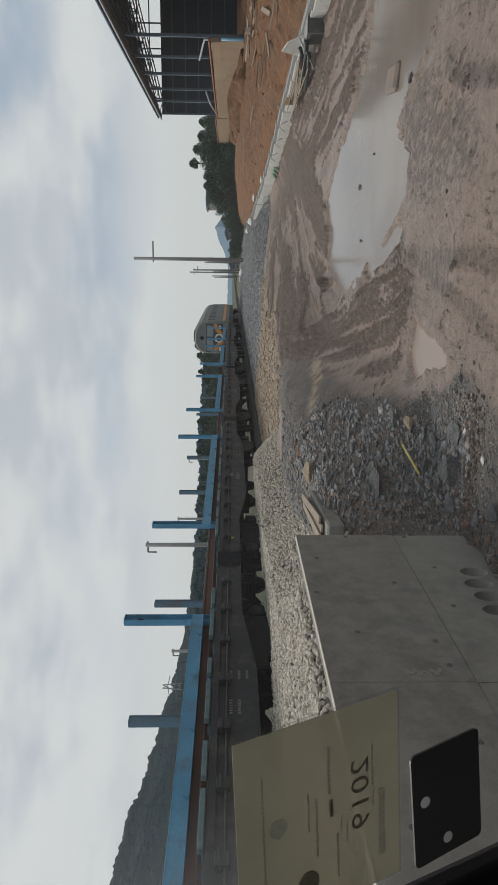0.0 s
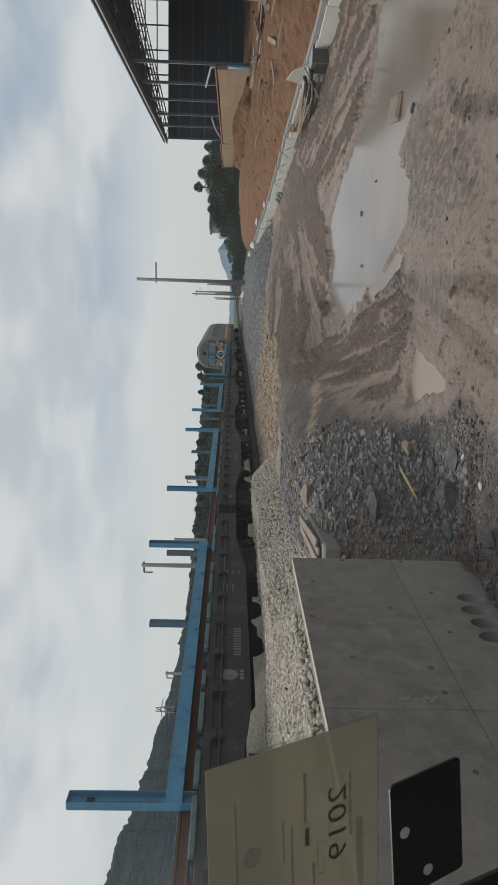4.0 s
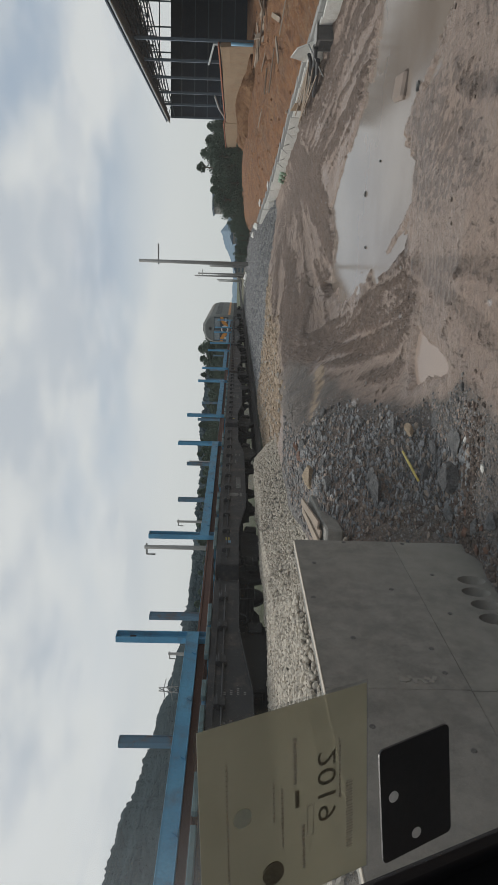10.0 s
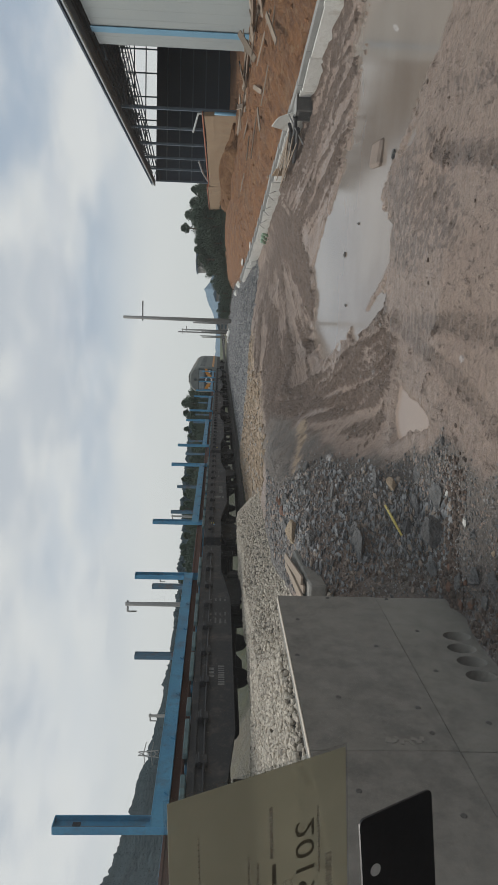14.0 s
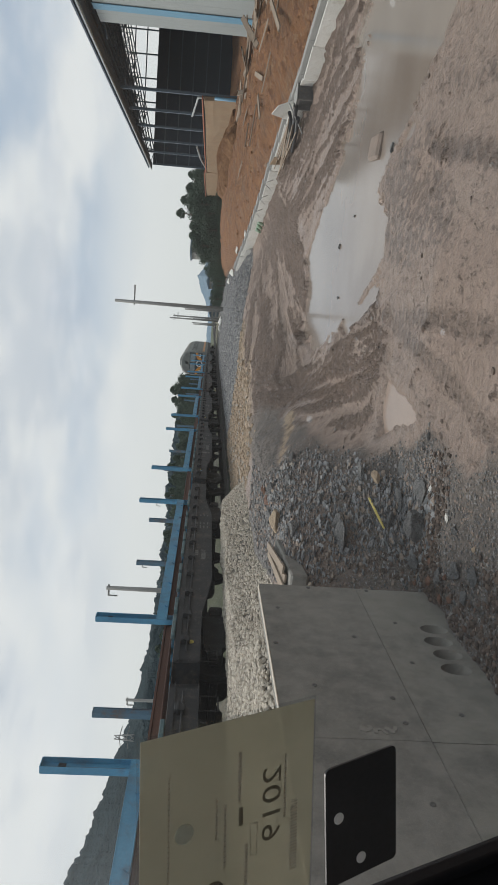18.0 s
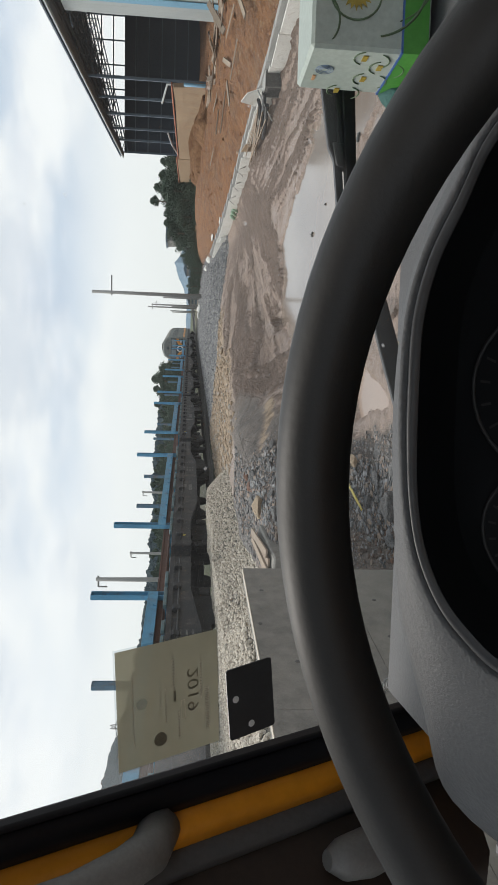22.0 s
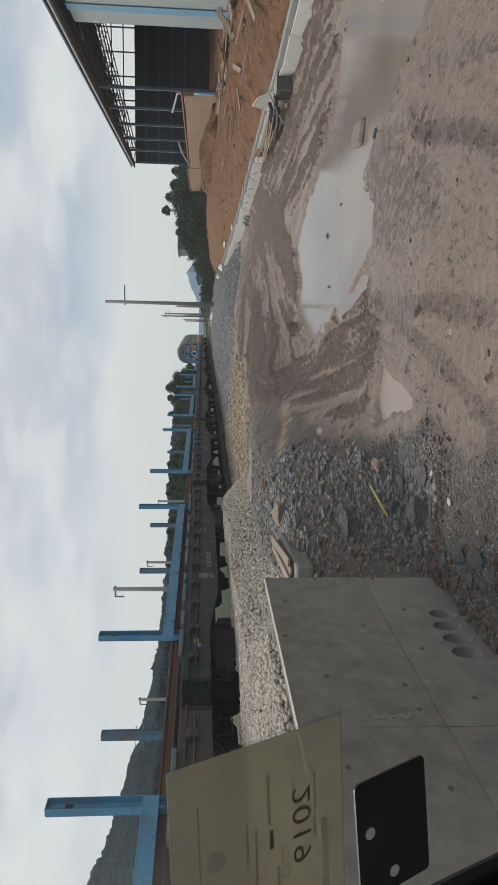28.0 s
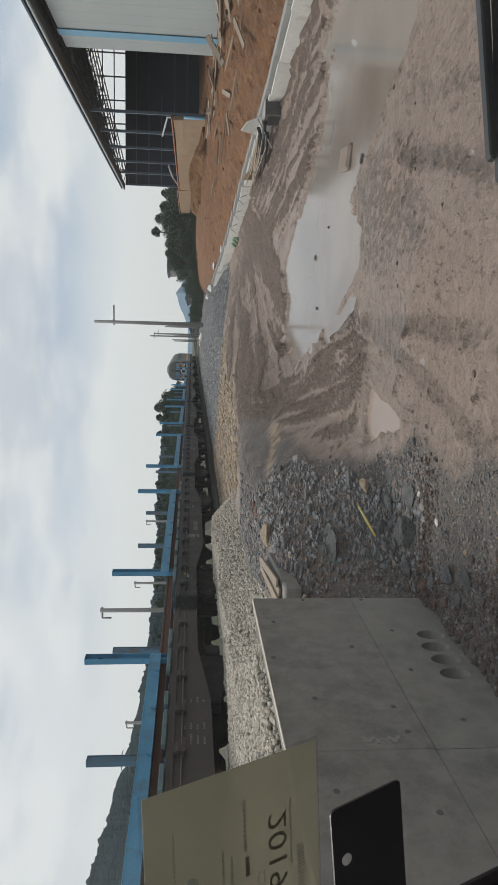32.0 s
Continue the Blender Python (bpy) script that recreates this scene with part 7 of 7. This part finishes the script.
def smooth_loop(pts, n=4):
    """A closed outline with n points to each of the old ones (Catmull-Rom)."""
    out = []
    k = len(pts)
    for i in range(k):
        a, b, c, d = (np.array(pts[(i + q) % k]) for q in (-1, 0, 1, 2))
        for f in np.arange(n) / n:
            out.append(tuple(0.5 * (2 * b + (c - a) * f + (2 * a - 5 * b + 4 * c - d) * f * f + (3 * b - a - 3 * c + d) * f ** 3)))
    return out


LIP, SHELL = smooth_loop(LIP), smooth_loop(SHELL)


def hood_ring(bm, to_shell, off, grow=0.0):
    """A ring between the lip (0) and the outer shell (1), grown outwards."""
    m = wheel_frame(off)
    out = []
    for (x0, y0), (x1, y1) in zip(LIP, SHELL):
        x, y = x0 + (x1 - x0) * to_shell, y0 + (y1 - y0) * to_shell
        dx, dy = x - CEN[0], y - CEN[1]
        d = math.hypot(dx, dy)
        out.append(bm.verts.new(m @ Vector((x + dx / d * grow, y + dy / d * grow, 0))))
    return out


def loft(bm, rings):
    for a, b in zip(rings, rings[1:]):
        n = len(a)
        for j in range(n):
            bm.faces.new((a[j], a[(j + 1) % n], b[(j + 1) % n], b[j])).smooth = True


bm = bmesh.new()
loft(bm, [hood_ring(bm, 0, 0.175, -0.0125), hood_ring(bm, 0, 0.1235, -0.0098)])
part("hood_throat", bm, M_CLUSTER, DASH, "black inside of the instrument hood")
bm = bmesh.new()
loft(bm, [hood_ring(bm, 0, 0.1232, -0.0095), hood_ring(bm, 0, 0.1215, -0.008), hood_ring(bm, 0, 0.120, -0.0055), hood_ring(bm, 0, 0.1215, -0.0035), hood_ring(bm, 0, 0.128, -0.003)])
part("hood_lip", bm, M_LIP, DASH, "grey lip round the instruments")
bm = bmesh.new()
loft(bm, [hood_ring(bm, 0, 0.126, -0.0032), hood_ring(bm, 0, 0.1215, -0.0015), hood_ring(bm, 0, 0.1205, 0.001), hood_ring(bm, 0.25, 0.124), hood_ring(bm, 0.6, 0.128), hood_ring(bm, 0.88, 0.138), hood_ring(bm, 1.0, 0.152), hood_ring(bm, 1.0, 0.22, -0.004), hood_ring(bm, 1, 0.32, -0.01)])
part("hood", bm, M_DASH, DASH, "grained grey instrument hood")
bm = bmesh.new()
bm.faces.new(hood_ring(bm, 0, 0.160, -0.004))
cluster = part("cluster_face", bm, M_CLUSTER, DASH, "black instrument face")


def disc(bm, x, y, r, off, depth=0.004, n=36):
    m = wheel_frame(off)
    return tube(bm, [m @ Vector((x, y, 0)), m @ Vector((x, y, depth))], r, n)


def ring_on(bm, x, y, r, off, w):
    m = wheel_frame(off)
    return tube(bm, [m @ Vector((x + r * math.cos(a), y + r * math.sin(a), 0)) for a in np.linspace(0, 2 * math.pi, 40, endpoint=False)], w, 6, close=True)


for x, y, r in ((0.017, 0.157, 0.044), (-0.060, 0.153, 0.033), (0.094, 0.152, 0.033)):
    gz = 0.157
    g = part("gauge", disc(bmesh.new(), x, y, r, gz, 0.002), M_CLUSTER, DASH, "round black gauge")
    part("bezel", ring_on(bmesh.new(), x, y, r + 0.001, gz - 0.002, 0.0012), M_DIM, g)
    bm = bmesh.new()
    m = wheel_frame(gz - 0.0025)
    for a in np.linspace(math.radians(-40), math.radians(220), 15):
        c, s = math.cos(a), math.sin(a)
        w = Vector((-s, c, 0)) * 0.0007
        p, q = Vector((x + c * r * 0.8, y + s * r * 0.8, 0)), Vector((x + c * r * 0.93, y + s * r * 0.93, 0))
        bm.faces.new([bm.verts.new(m @ t) for t in (p - w, p + w, q + w, q - w)])
    part("dial_scale", bm, M_DIM, g)["kind"] = "stuff"
for x, y, a, ln, mt in ((0.017, 0.157, -122, 0.030, M_NEEDLE), (-0.054, 0.164, 70, 0.015, M_NEEDLE), (-0.073, 0.152, -105, 0.013, M_YELLOW)):
    m = wheel_frame(0.152)
    c, s = math.cos(radians(a)), math.sin(radians(a))
    nd = part("needle_hub", disc(bmesh.new(), x, y, 0.0042, 0.155, 0.006, 16), M_TRIMGREY, DASH, "grey needle hub")
    bm = tube(bmesh.new(), [m @ Vector((x + c * 0.004, y + s * 0.004, 0)), m @ Vector((x + c * ln, y + s * ln, 0))], [0.0014, 0.0007], 6)
    part("needle", bm, mt, nd, "orange gauge needle")
bm = bmesh.new()
m = wheel_frame(0.1545)
for k in range(3):
    x = 0.070 + k * 0.016
    for p in (((x, 0.150), (x + 0.010, 0.150), (x + 0.010, 0.153), (x, 0.153)), ((x, 0.159), (x + 0.010, 0.159), (x + 0.010, 0.162), (x, 0.162)), ((x + 0.008, 0.150), (x + 0.010, 0.150), (x + 0.010, 0.162), (x + 0.008, 0.162))):
        bm.faces.new([bm.verts.new(m @ Vector((*q, 0))) for q in p])
part("dial_print", bm, M_DIMYELLOW, DASH, "dull yellow bars on the gauge")["kind"] = "stuff"
bm = bmesh.new()
m = wheel_frame(0.150)
bm.faces.new([bm.verts.new(m @ Vector((*q, 0))) for q in ((-0.088, 0.136), (-0.100, 0.133), (-0.106, 0.124), (-0.102, 0.100), (-0.075, 0.100))])
part("paper_slip", bm, M_PAPERWHITE, DASH, "slip of white paper tucked by the instruments")
# air vent left of the instruments
vm = wheel_frame(0.120)
ob_ = bmesh.new()
ring_out = [(-0.176 + cx * 0.020 + 0.005 * math.cos(a), 0.110 + cy * 0.019 + 0.005 * math.sin(a)) for cx, cy, q in ((1, 1, 0), (-1, 1, 90), (-1, -1, 180), (1, -1, 270)) for a in np.radians(q + np.array([0.0, 22.5, 45.0, 67.5, 90.0]))]
prism(ob_, ring_out, "z", -0.02, 0.004)
bmesh.ops.bevel(ob_, geom=[e for e in ob_.edges if e.verts[0].co.z > 0 and e.verts[1].co.z > 0], offset=0.0015, segments=2, affect="EDGES")
vent = part("vent_frame", moved(ob_, vm), M_SILVER, DASH, "silver vent frame")
part("vent_throat", moved(boxed(-0.195, -0.157, 0.092, 0.128, 0.003, 0.0055), vm), M_CLUSTER, vent)
for k in range(4):
    y = 0.098 + k * 0.008
    part("slat", moved(boxed(-0.194, -0.158, y, y + 0.0014, 0.0055, 0.008), vm), M_TRIMGREY, vent)
# steering wheel
SW = new("steering_wheel")
tagged(SW, "thick black steering wheel with a soft matt rim", "steering wheel")
m = wheel_frame(0)
bm = tube(bmesh.new(), [m @ Vector((WR * math.cos(a), WR * math.sin(a), 0)) for a in np.linspace(0, 2 * math.pi, 96, endpoint=False)], Wr, 22, close=True)
part("rim", bm, M_WHEEL, SW)
for a in (200, 340, 270):
    c, s = math.cos(radians(a)), math.sin(radians(a))
    bm = tube(bmesh.new(), [m @ Vector((WR * c, WR * s, -0.004)), m @ Vector((0.10 * c, 0.10 * s, -0.03)), m @ Vector((0.03 * c, 0.03 * s, -0.05))], [0.012, 0.016, 0.018], 12)
    part("spoke", bm, M_WHEEL, SW)
part("hub", tube(bmesh.new(), [m @ Vector((0, 0, -0.08)), m @ Vector((0, 0, -0.03)), m @ Vector((0, 0, -0.022))], [0.045, 0.05, 0.035], 28), M_WHEEL, SW)
part("column", tube(bmesh.new(), [m @ Vector((0, 0, -0.08)), m @ Vector((0, 0.0, -0.75))], 0.04, 18), M_TRIMGREY, SW)

# papers on the glass
sticker = new("inspection_sticker")
tagged(sticker, "yellowed square sticker on the glass dated 2019, seen from behind", "sticker")
sm = on_glass(-0.2075, 2.357, 0.002) @ pose(0, 0, 0, 0, 0, 3.2)


def flat(bm, x0, x1, y0, y1, z):
    bm.faces.new([bm.verts.new(p) for p in ((x0, y0, z), (x1, y0, z), (x1, y1, z), (x0, y1, z))])
    return bm


part("film", moved(flat(bmesh.new(), -0.050, 0.050, -0.046, 0.046, 0), sm), M_FILM, sticker, "clear edge of the sticker")
body = part("paper", moved(boxed(-0.0485, 0.0485, -0.0445, 0.0445, 0.0003, 0.0008), sm), M_STICKER, sticker)
txt = bpy.data.curves.new("year", "FONT")
txt.body, txt.size, txt.align_x, txt.align_y = "2019", 0.0145, "CENTER", "CENTER"
tob = new("year_text", txt)
tob.data.materials.append(M_INK)
tob.parent = sticker
tob.matrix_basis = sm @ Matrix.Translation((0.003, -0.0215, 0.0012)) @ Matrix.Diagonal((-1.28, 1, 1, 1))
ink = bmesh.new()
for y, x0, x1, w in ((-0.0045, 0.009, 0.033, 0.0018), (-0.0085, -0.035, -0.012, 0.0016), (0.003, -0.02, 0.010, 0.0012), (0.0075, -0.006, 0.014, 0.001), (-0.029, -0.006, 0.026, 0.0012), (0.031, -0.03, 0.03, 0.0008)):
    n = max(4, round((x1 - x0) / 0.0024))
    for k in range(n):
        flat(ink, x0 + (x1 - x0) * k / n, x0 + (x1 - x0) * (k + 0.75) / n, y, y + w, 0.0011)
for x0, x1, y0, y1 in ((-0.019, -0.004, -0.0135, -0.0131), (-0.019, -0.004, -0.0101, -0.0097), (-0.0194, -0.019, -0.0135, -0.0097), (-0.004, -0.0036, -0.0135, -0.0097)):
    flat(ink, x0, x1, y0, y1, 0.0011)
part("print", moved(ink, sm), M_INKFAINT, sticker)["kind"] = "stuff"
code, xk = bmesh.new(), -0.034
for k in range(22):
    w = (0.0007, 0.0013, 0.0005, 0.0009, 0.0016)[(k * k + 2 * k) % 5]
    flat(code, xk, xk + w, -0.0358, -0.0318, 0.0011)
    xk += w + 0.0007
part("bar_code", moved(code, sm), M_INKFAINT, sticker, "small faint bar code")["kind"] = "stuff"
part("maker_line", moved(flat(bmesh.new(), -0.003, 0.006, -0.0056, -0.0034, 0.0011), sm), M_INK, sticker, "short dark printed line")
part("seal_dot", moved(tube(bmesh.new(), [(-0.031, 0.009, 0.001), (-0.031, 0.009, 0.0016)], 0.0056, 24), sm), M_INK, sticker, "dark round stamp")
part("green_dot", moved(tube(bmesh.new(), [(0.002, 0.024, 0.001), (0.002, 0.024, 0.0013)], 0.0045, 24), sm), M_GREENINK, sticker, "faint green round mark")

card = new("black_card")
tagged(card, "small black plastic card with two round holes stuck to the glass", "card")
cm = on_glass(-0.2232, 2.2878, 0.002) @ pose(0, 0, 0, 0, 0, 6.0)
bm = bmesh.new()
outline = [(cx * 0.0285 + 0.003 * math.cos(a), cy * 0.0198 + 0.003 * math.sin(a)) for cx, cy, q in ((1, 1, 0), (-1, 1, 90), (-1, -1, 180), (1, -1, 270)) for a in np.radians(q + np.array([0.0, 22.5, 45.0, 67.5, 90.0]))]
prism(bm, outline, "z", 0, 0.0012)
part("sheet", moved(bm, cm), M_CARD, card)
# pale discs paint in the daylight that shows through the holes
for x, y in ((0.004, 0.0150), (-0.0222, 0.001)):
    part("hole", moved(tube(bmesh.new(), [(x, y, 0.0013), (x, y, 0.0016)], 0.0030, 18), cm), M_SILVER, card, "pale disc in place of a round hole")

# mark printed low in the corner of the glass
gm = new("glass_mark")
tagged(gm, "small pale oval mark printed on the windscreen corner", "mark")
om = on_glass(-0.243, 2.142, 0.002)
part("outline", moved(tube(bmesh.new(), [(0.0065 * math.cos(a), 0.0095 * math.sin(a), 0) for a in np.linspace(0, 2 * math.pi, 28, endpoint=False)], 0.0005, 5, close=True), om), M_MARKPALE, gm)
for k in range(3):
    part("arc", moved(tube(bmesh.new(), [(0.0042 * math.cos(a), -0.0045 + 0.0042 * k + 0.0034 * math.sin(a), 0) for a in np.linspace(0.3, math.pi - 0.3, 9)], 0.0005, 5), om), M_MARKPALE, gm)

# wiper outside the glass
wp = new("windscreen_wiper")
tagged(wp, "black windscreen wiper parked low on the glass", "wiper")


def outside(x, z, off):
    return CAB @ Vector((x, glass_y(z) + off, z))


def glass_strip(rows, y0, y1):
    """A flat bar along the glass; rows of x and its lower and upper edge."""
    bm = bmesh.new()
    rings = [[bm.verts.new(outside(x, z, y)) for z, y in ((lo, y0), (hi, y0), (hi, y1), (lo, y1))] for x, lo, hi in rows]
    for a, b in zip(rings, rings[1:]):
        for k in range(4):
            bm.faces.new((a[k], a[(k + 1) % 4], b[(k + 1) % 4], b[k]))
    bm.faces.new(rings[0][::-1])
    bm.faces.new(rings[-1])
    bmesh.ops.recalc_face_normals(bm, faces=bm.faces)
    bmesh.ops.bevel(bm, geom=bm.edges[:], offset=0.0012, segments=1, affect="EDGES")
    return bm


part("blade", glass_strip([(0.47, 2.222, 2.236), (0.31, 2.206, 2.219), (0.22, 2.200, 2.211), (0.137, 2.196, 2.206)], 0.002, 0.012), M_BLACKPIPE, wp, "thick black rubber blade")
part("blade_spine", glass_strip([(0.47, 2.246, 2.262), (0.31, 2.226, 2.238), (0.26, 2.219, 2.229), (0.25, 2.215, 2.223), (0.15, 2.205, 2.211)], 0.009, 0.017), M_WIPERGREY, wp, "dark grey wiper spine")
part("bridge", glass_strip([(0.47, 2.234, 2.248), (0.36, 2.222, 2.234), (0.25, 2.210, 2.218)], 0.006, 0.012), M_WIPERGREY, wp)
part("claw", glass_strip([(0.265, 2.212, 2.226), (0.245, 2.210, 2.221)], 0.004, 0.019), M_BLACKPIPE, wp)
part("arm", glass_strip([(0.215, 2.188, 2.202), (0.19, 2.182, 2.200), (0.15, 2.164, 2.185), (0.085, 2.139, 2.163), (0.0, 2.104, 2.131), (-0.07, 2.075, 2.105)], 0.016, 0.024), M_WIPERGREY, wp, "flat grey wiper arm")

# tissue box
tb = new("tissue_box")
tagged(tb, "white and green printed tissue box standing on the dashboard", "tissue box")
bx0, bx1, by0, by1, bz0, bz1 = 0.298, 0.505, 0.272, 0.342, DZ + 0.0055, DZ + 0.096
bm = boxed(bx0, bx1, by0, by1, bz0, bz1, 0.0025)
part("carton", moved(bm, CAB), M_PAPERWHITE, tb)
bm = bmesh.new()
e = 0.0006
prism(bm, [(bx0 - e, bz0 + 0.002), (bx1 + e, bz0 + 0.002), (bx1 + e, bz0 + 0.021), (bx0 - e, bz0 + 0.021)], "y", by0 - e, by1 + e)
part("green_band", moved(bm, CAB), M_BOXGREEN, tb, "green band round the foot of the box")
bm = boxed(bx0 - 0.0009, bx1, by0 - 0.0009, by1, bz0 + 0.021, bz0 + 0.0225)
part("blue_line", moved(bm, CAB), M_PRINTBLUE, tb)


def print_arc(cx, cz, r, a0, a1, w, face, material=M_PRINT, n=18):
    """A printed curve on the front ('y') or the left end ('x') of the carton."""
    pts = []
    for a in np.linspace(radians(a0), radians(a1), n):
        u, z = cx + r * math.cos(a), cz + r * math.sin(a)
        pts.append(CAB @ (Vector((u, by0 - 0.0004, z)) if face == "y" else Vector((bx0 - 0.0004, u, z))))
    return part("print_line", tube(bmesh.new(), pts, [w * 0.75 * (0.5 + 0.5 * math.sin(math.pi * (k + 0.5) / n)) for k in range(n)], 5), material, tb)


fx, fz = bx0 + 0.040, bz0 + 0.058
print_arc(fx, fz, 0.019, 0, 359, 0.0011, "y", n=30)
print_arc(fx + 0.012, fz - 0.012, 0.042, 190, 265, 0.0016, "y")
print_arc(fx + 0.02, fz - 0.02, 0.04, 200, 300, 0.0012, "y")
print_arc(fx - 0.02, fz + 0.034, 0.022, 230, 320, 0.0012, "y")
print_arc(fx + 0.045, fz + 0.02, 0.03, 120, 215, 0.0013, "y")
print_arc(fx + 0.034, fz - 0.012, 0.013, 150, 330, 0.0012, "y", M_PRINTPINK)
print_arc(fx + 0.036, fz - 0.006, 0.008, 150, 330, 0.001, "y", M_PRINTPINK)
print_arc(fx + 0.075, fz + 0.004, 0.019, 0, 359, 0.0011, "y", n=30)
for cx, r in ((fx, 0.0085), (fx + 0.075, 0.0085)):
    bm = bmesh.new()
    cpt = bm.verts.new(CAB @ Vector((cx, by0 - 0.0009, fz)))
    star = [bm.verts.new(CAB @ Vector((cx + (r if k % 2 else r * 1.55) * math.cos(k * math.pi / 18), by0 - 0.0009, fz + (r if k % 2 else r * 1.55) * math.sin(k * math.pi / 18)))) for k in range(36)]
    for k in range(36):
        bm.faces.new((cpt, star[k], star[(k + 1) % 36]))
    part("flower", bm, M_PRINTGOLD, tb, "golden sun-like flower print")
ex = by0 + 0.04
for k in range(3):
    print_arc(ex - 0.006, bz0 + 0.074, 0.007 - 0.002 * k, 0, 359, 0.0005, "x", M_PALEBLUE, 22)
part("maker_patch", moved(boxed(bx0 - 0.0008, bx0, ex + 0.004, ex + 0.012, bz0 + 0.079, bz0 + 0.0815), CAB), M_PALEORANGE, tb, "small orange printed dash")
for u, zz in ((ex - 0.028, 0.045), (ex + 0.005, 0.038), (ex + 0.028, 0.055), (ex - 0.015, 0.03)):
    print_arc(u, bz0 + zz, 0.010, 20, 160, 0.0009, "x")
    print_arc(u + 0.004, bz0 + zz - 0.006, 0.012, 200, 320, 0.0009, "x")
    part("leaf_print", moved(boxed(bx0 - 0.0007, bx0, u - 0.004, u + 0.004, bz0 + zz, bz0 + zz + 0.004), CAB), M_PRINTGOLD, tb)
bm = bmesh.new()
rows = []
for k in range(9):
    u = k / 8
    ring = []
    for q in range(10):
        a = 2 * math.pi * q / 10
        r = 1 + 0.22 * math.sin(3 * a + 5 * u) + 0.15 * noise.noise(Vector((q, k * 0.7, 0)))
        ring.append(bm.verts.new((0.268 + 0.03 * u, 0.338 + (0.004 + 0.011 * u) * r * math.cos(a) * 0.8, DZ + 0.006 + 0.006 * u + (0.003 + 0.010 * u) * r * math.sin(a))))
    rows.append(ring)
loft(bm, rows)
bm.faces.new(rows[0][::-1])
bm.faces.new(rows[-1])
ob = part("green_rag", moved(bm, CAB), M_CLOTH)
tagged(ob, "crumpled teal rag on the edge of the dashboard", "rag")


# ---- movement of the train ----
TRAVEL = [(0, 0.0), (1.5, 1.66), (3, 3.4), (4.5, 5.07), (6, 6.86), (7.5, 8.85), (9, 10.85), (11, 13.6), (13, 16.3), (15, 18.95), (17, 21.55),
          (20, 25.25), (23, 29.05), (25, 31.4), (28, 34.8), (30, 37.0), (32, 39.2)]


def motions():
    for ob, x, y, z in WAGONS + RAILS + [(LOCO, TX, LOCO_Y, RAIL)]:
        walk(ob, [(t, pose(x, y + s, z)) for t, s in TRAVEL])


motions()
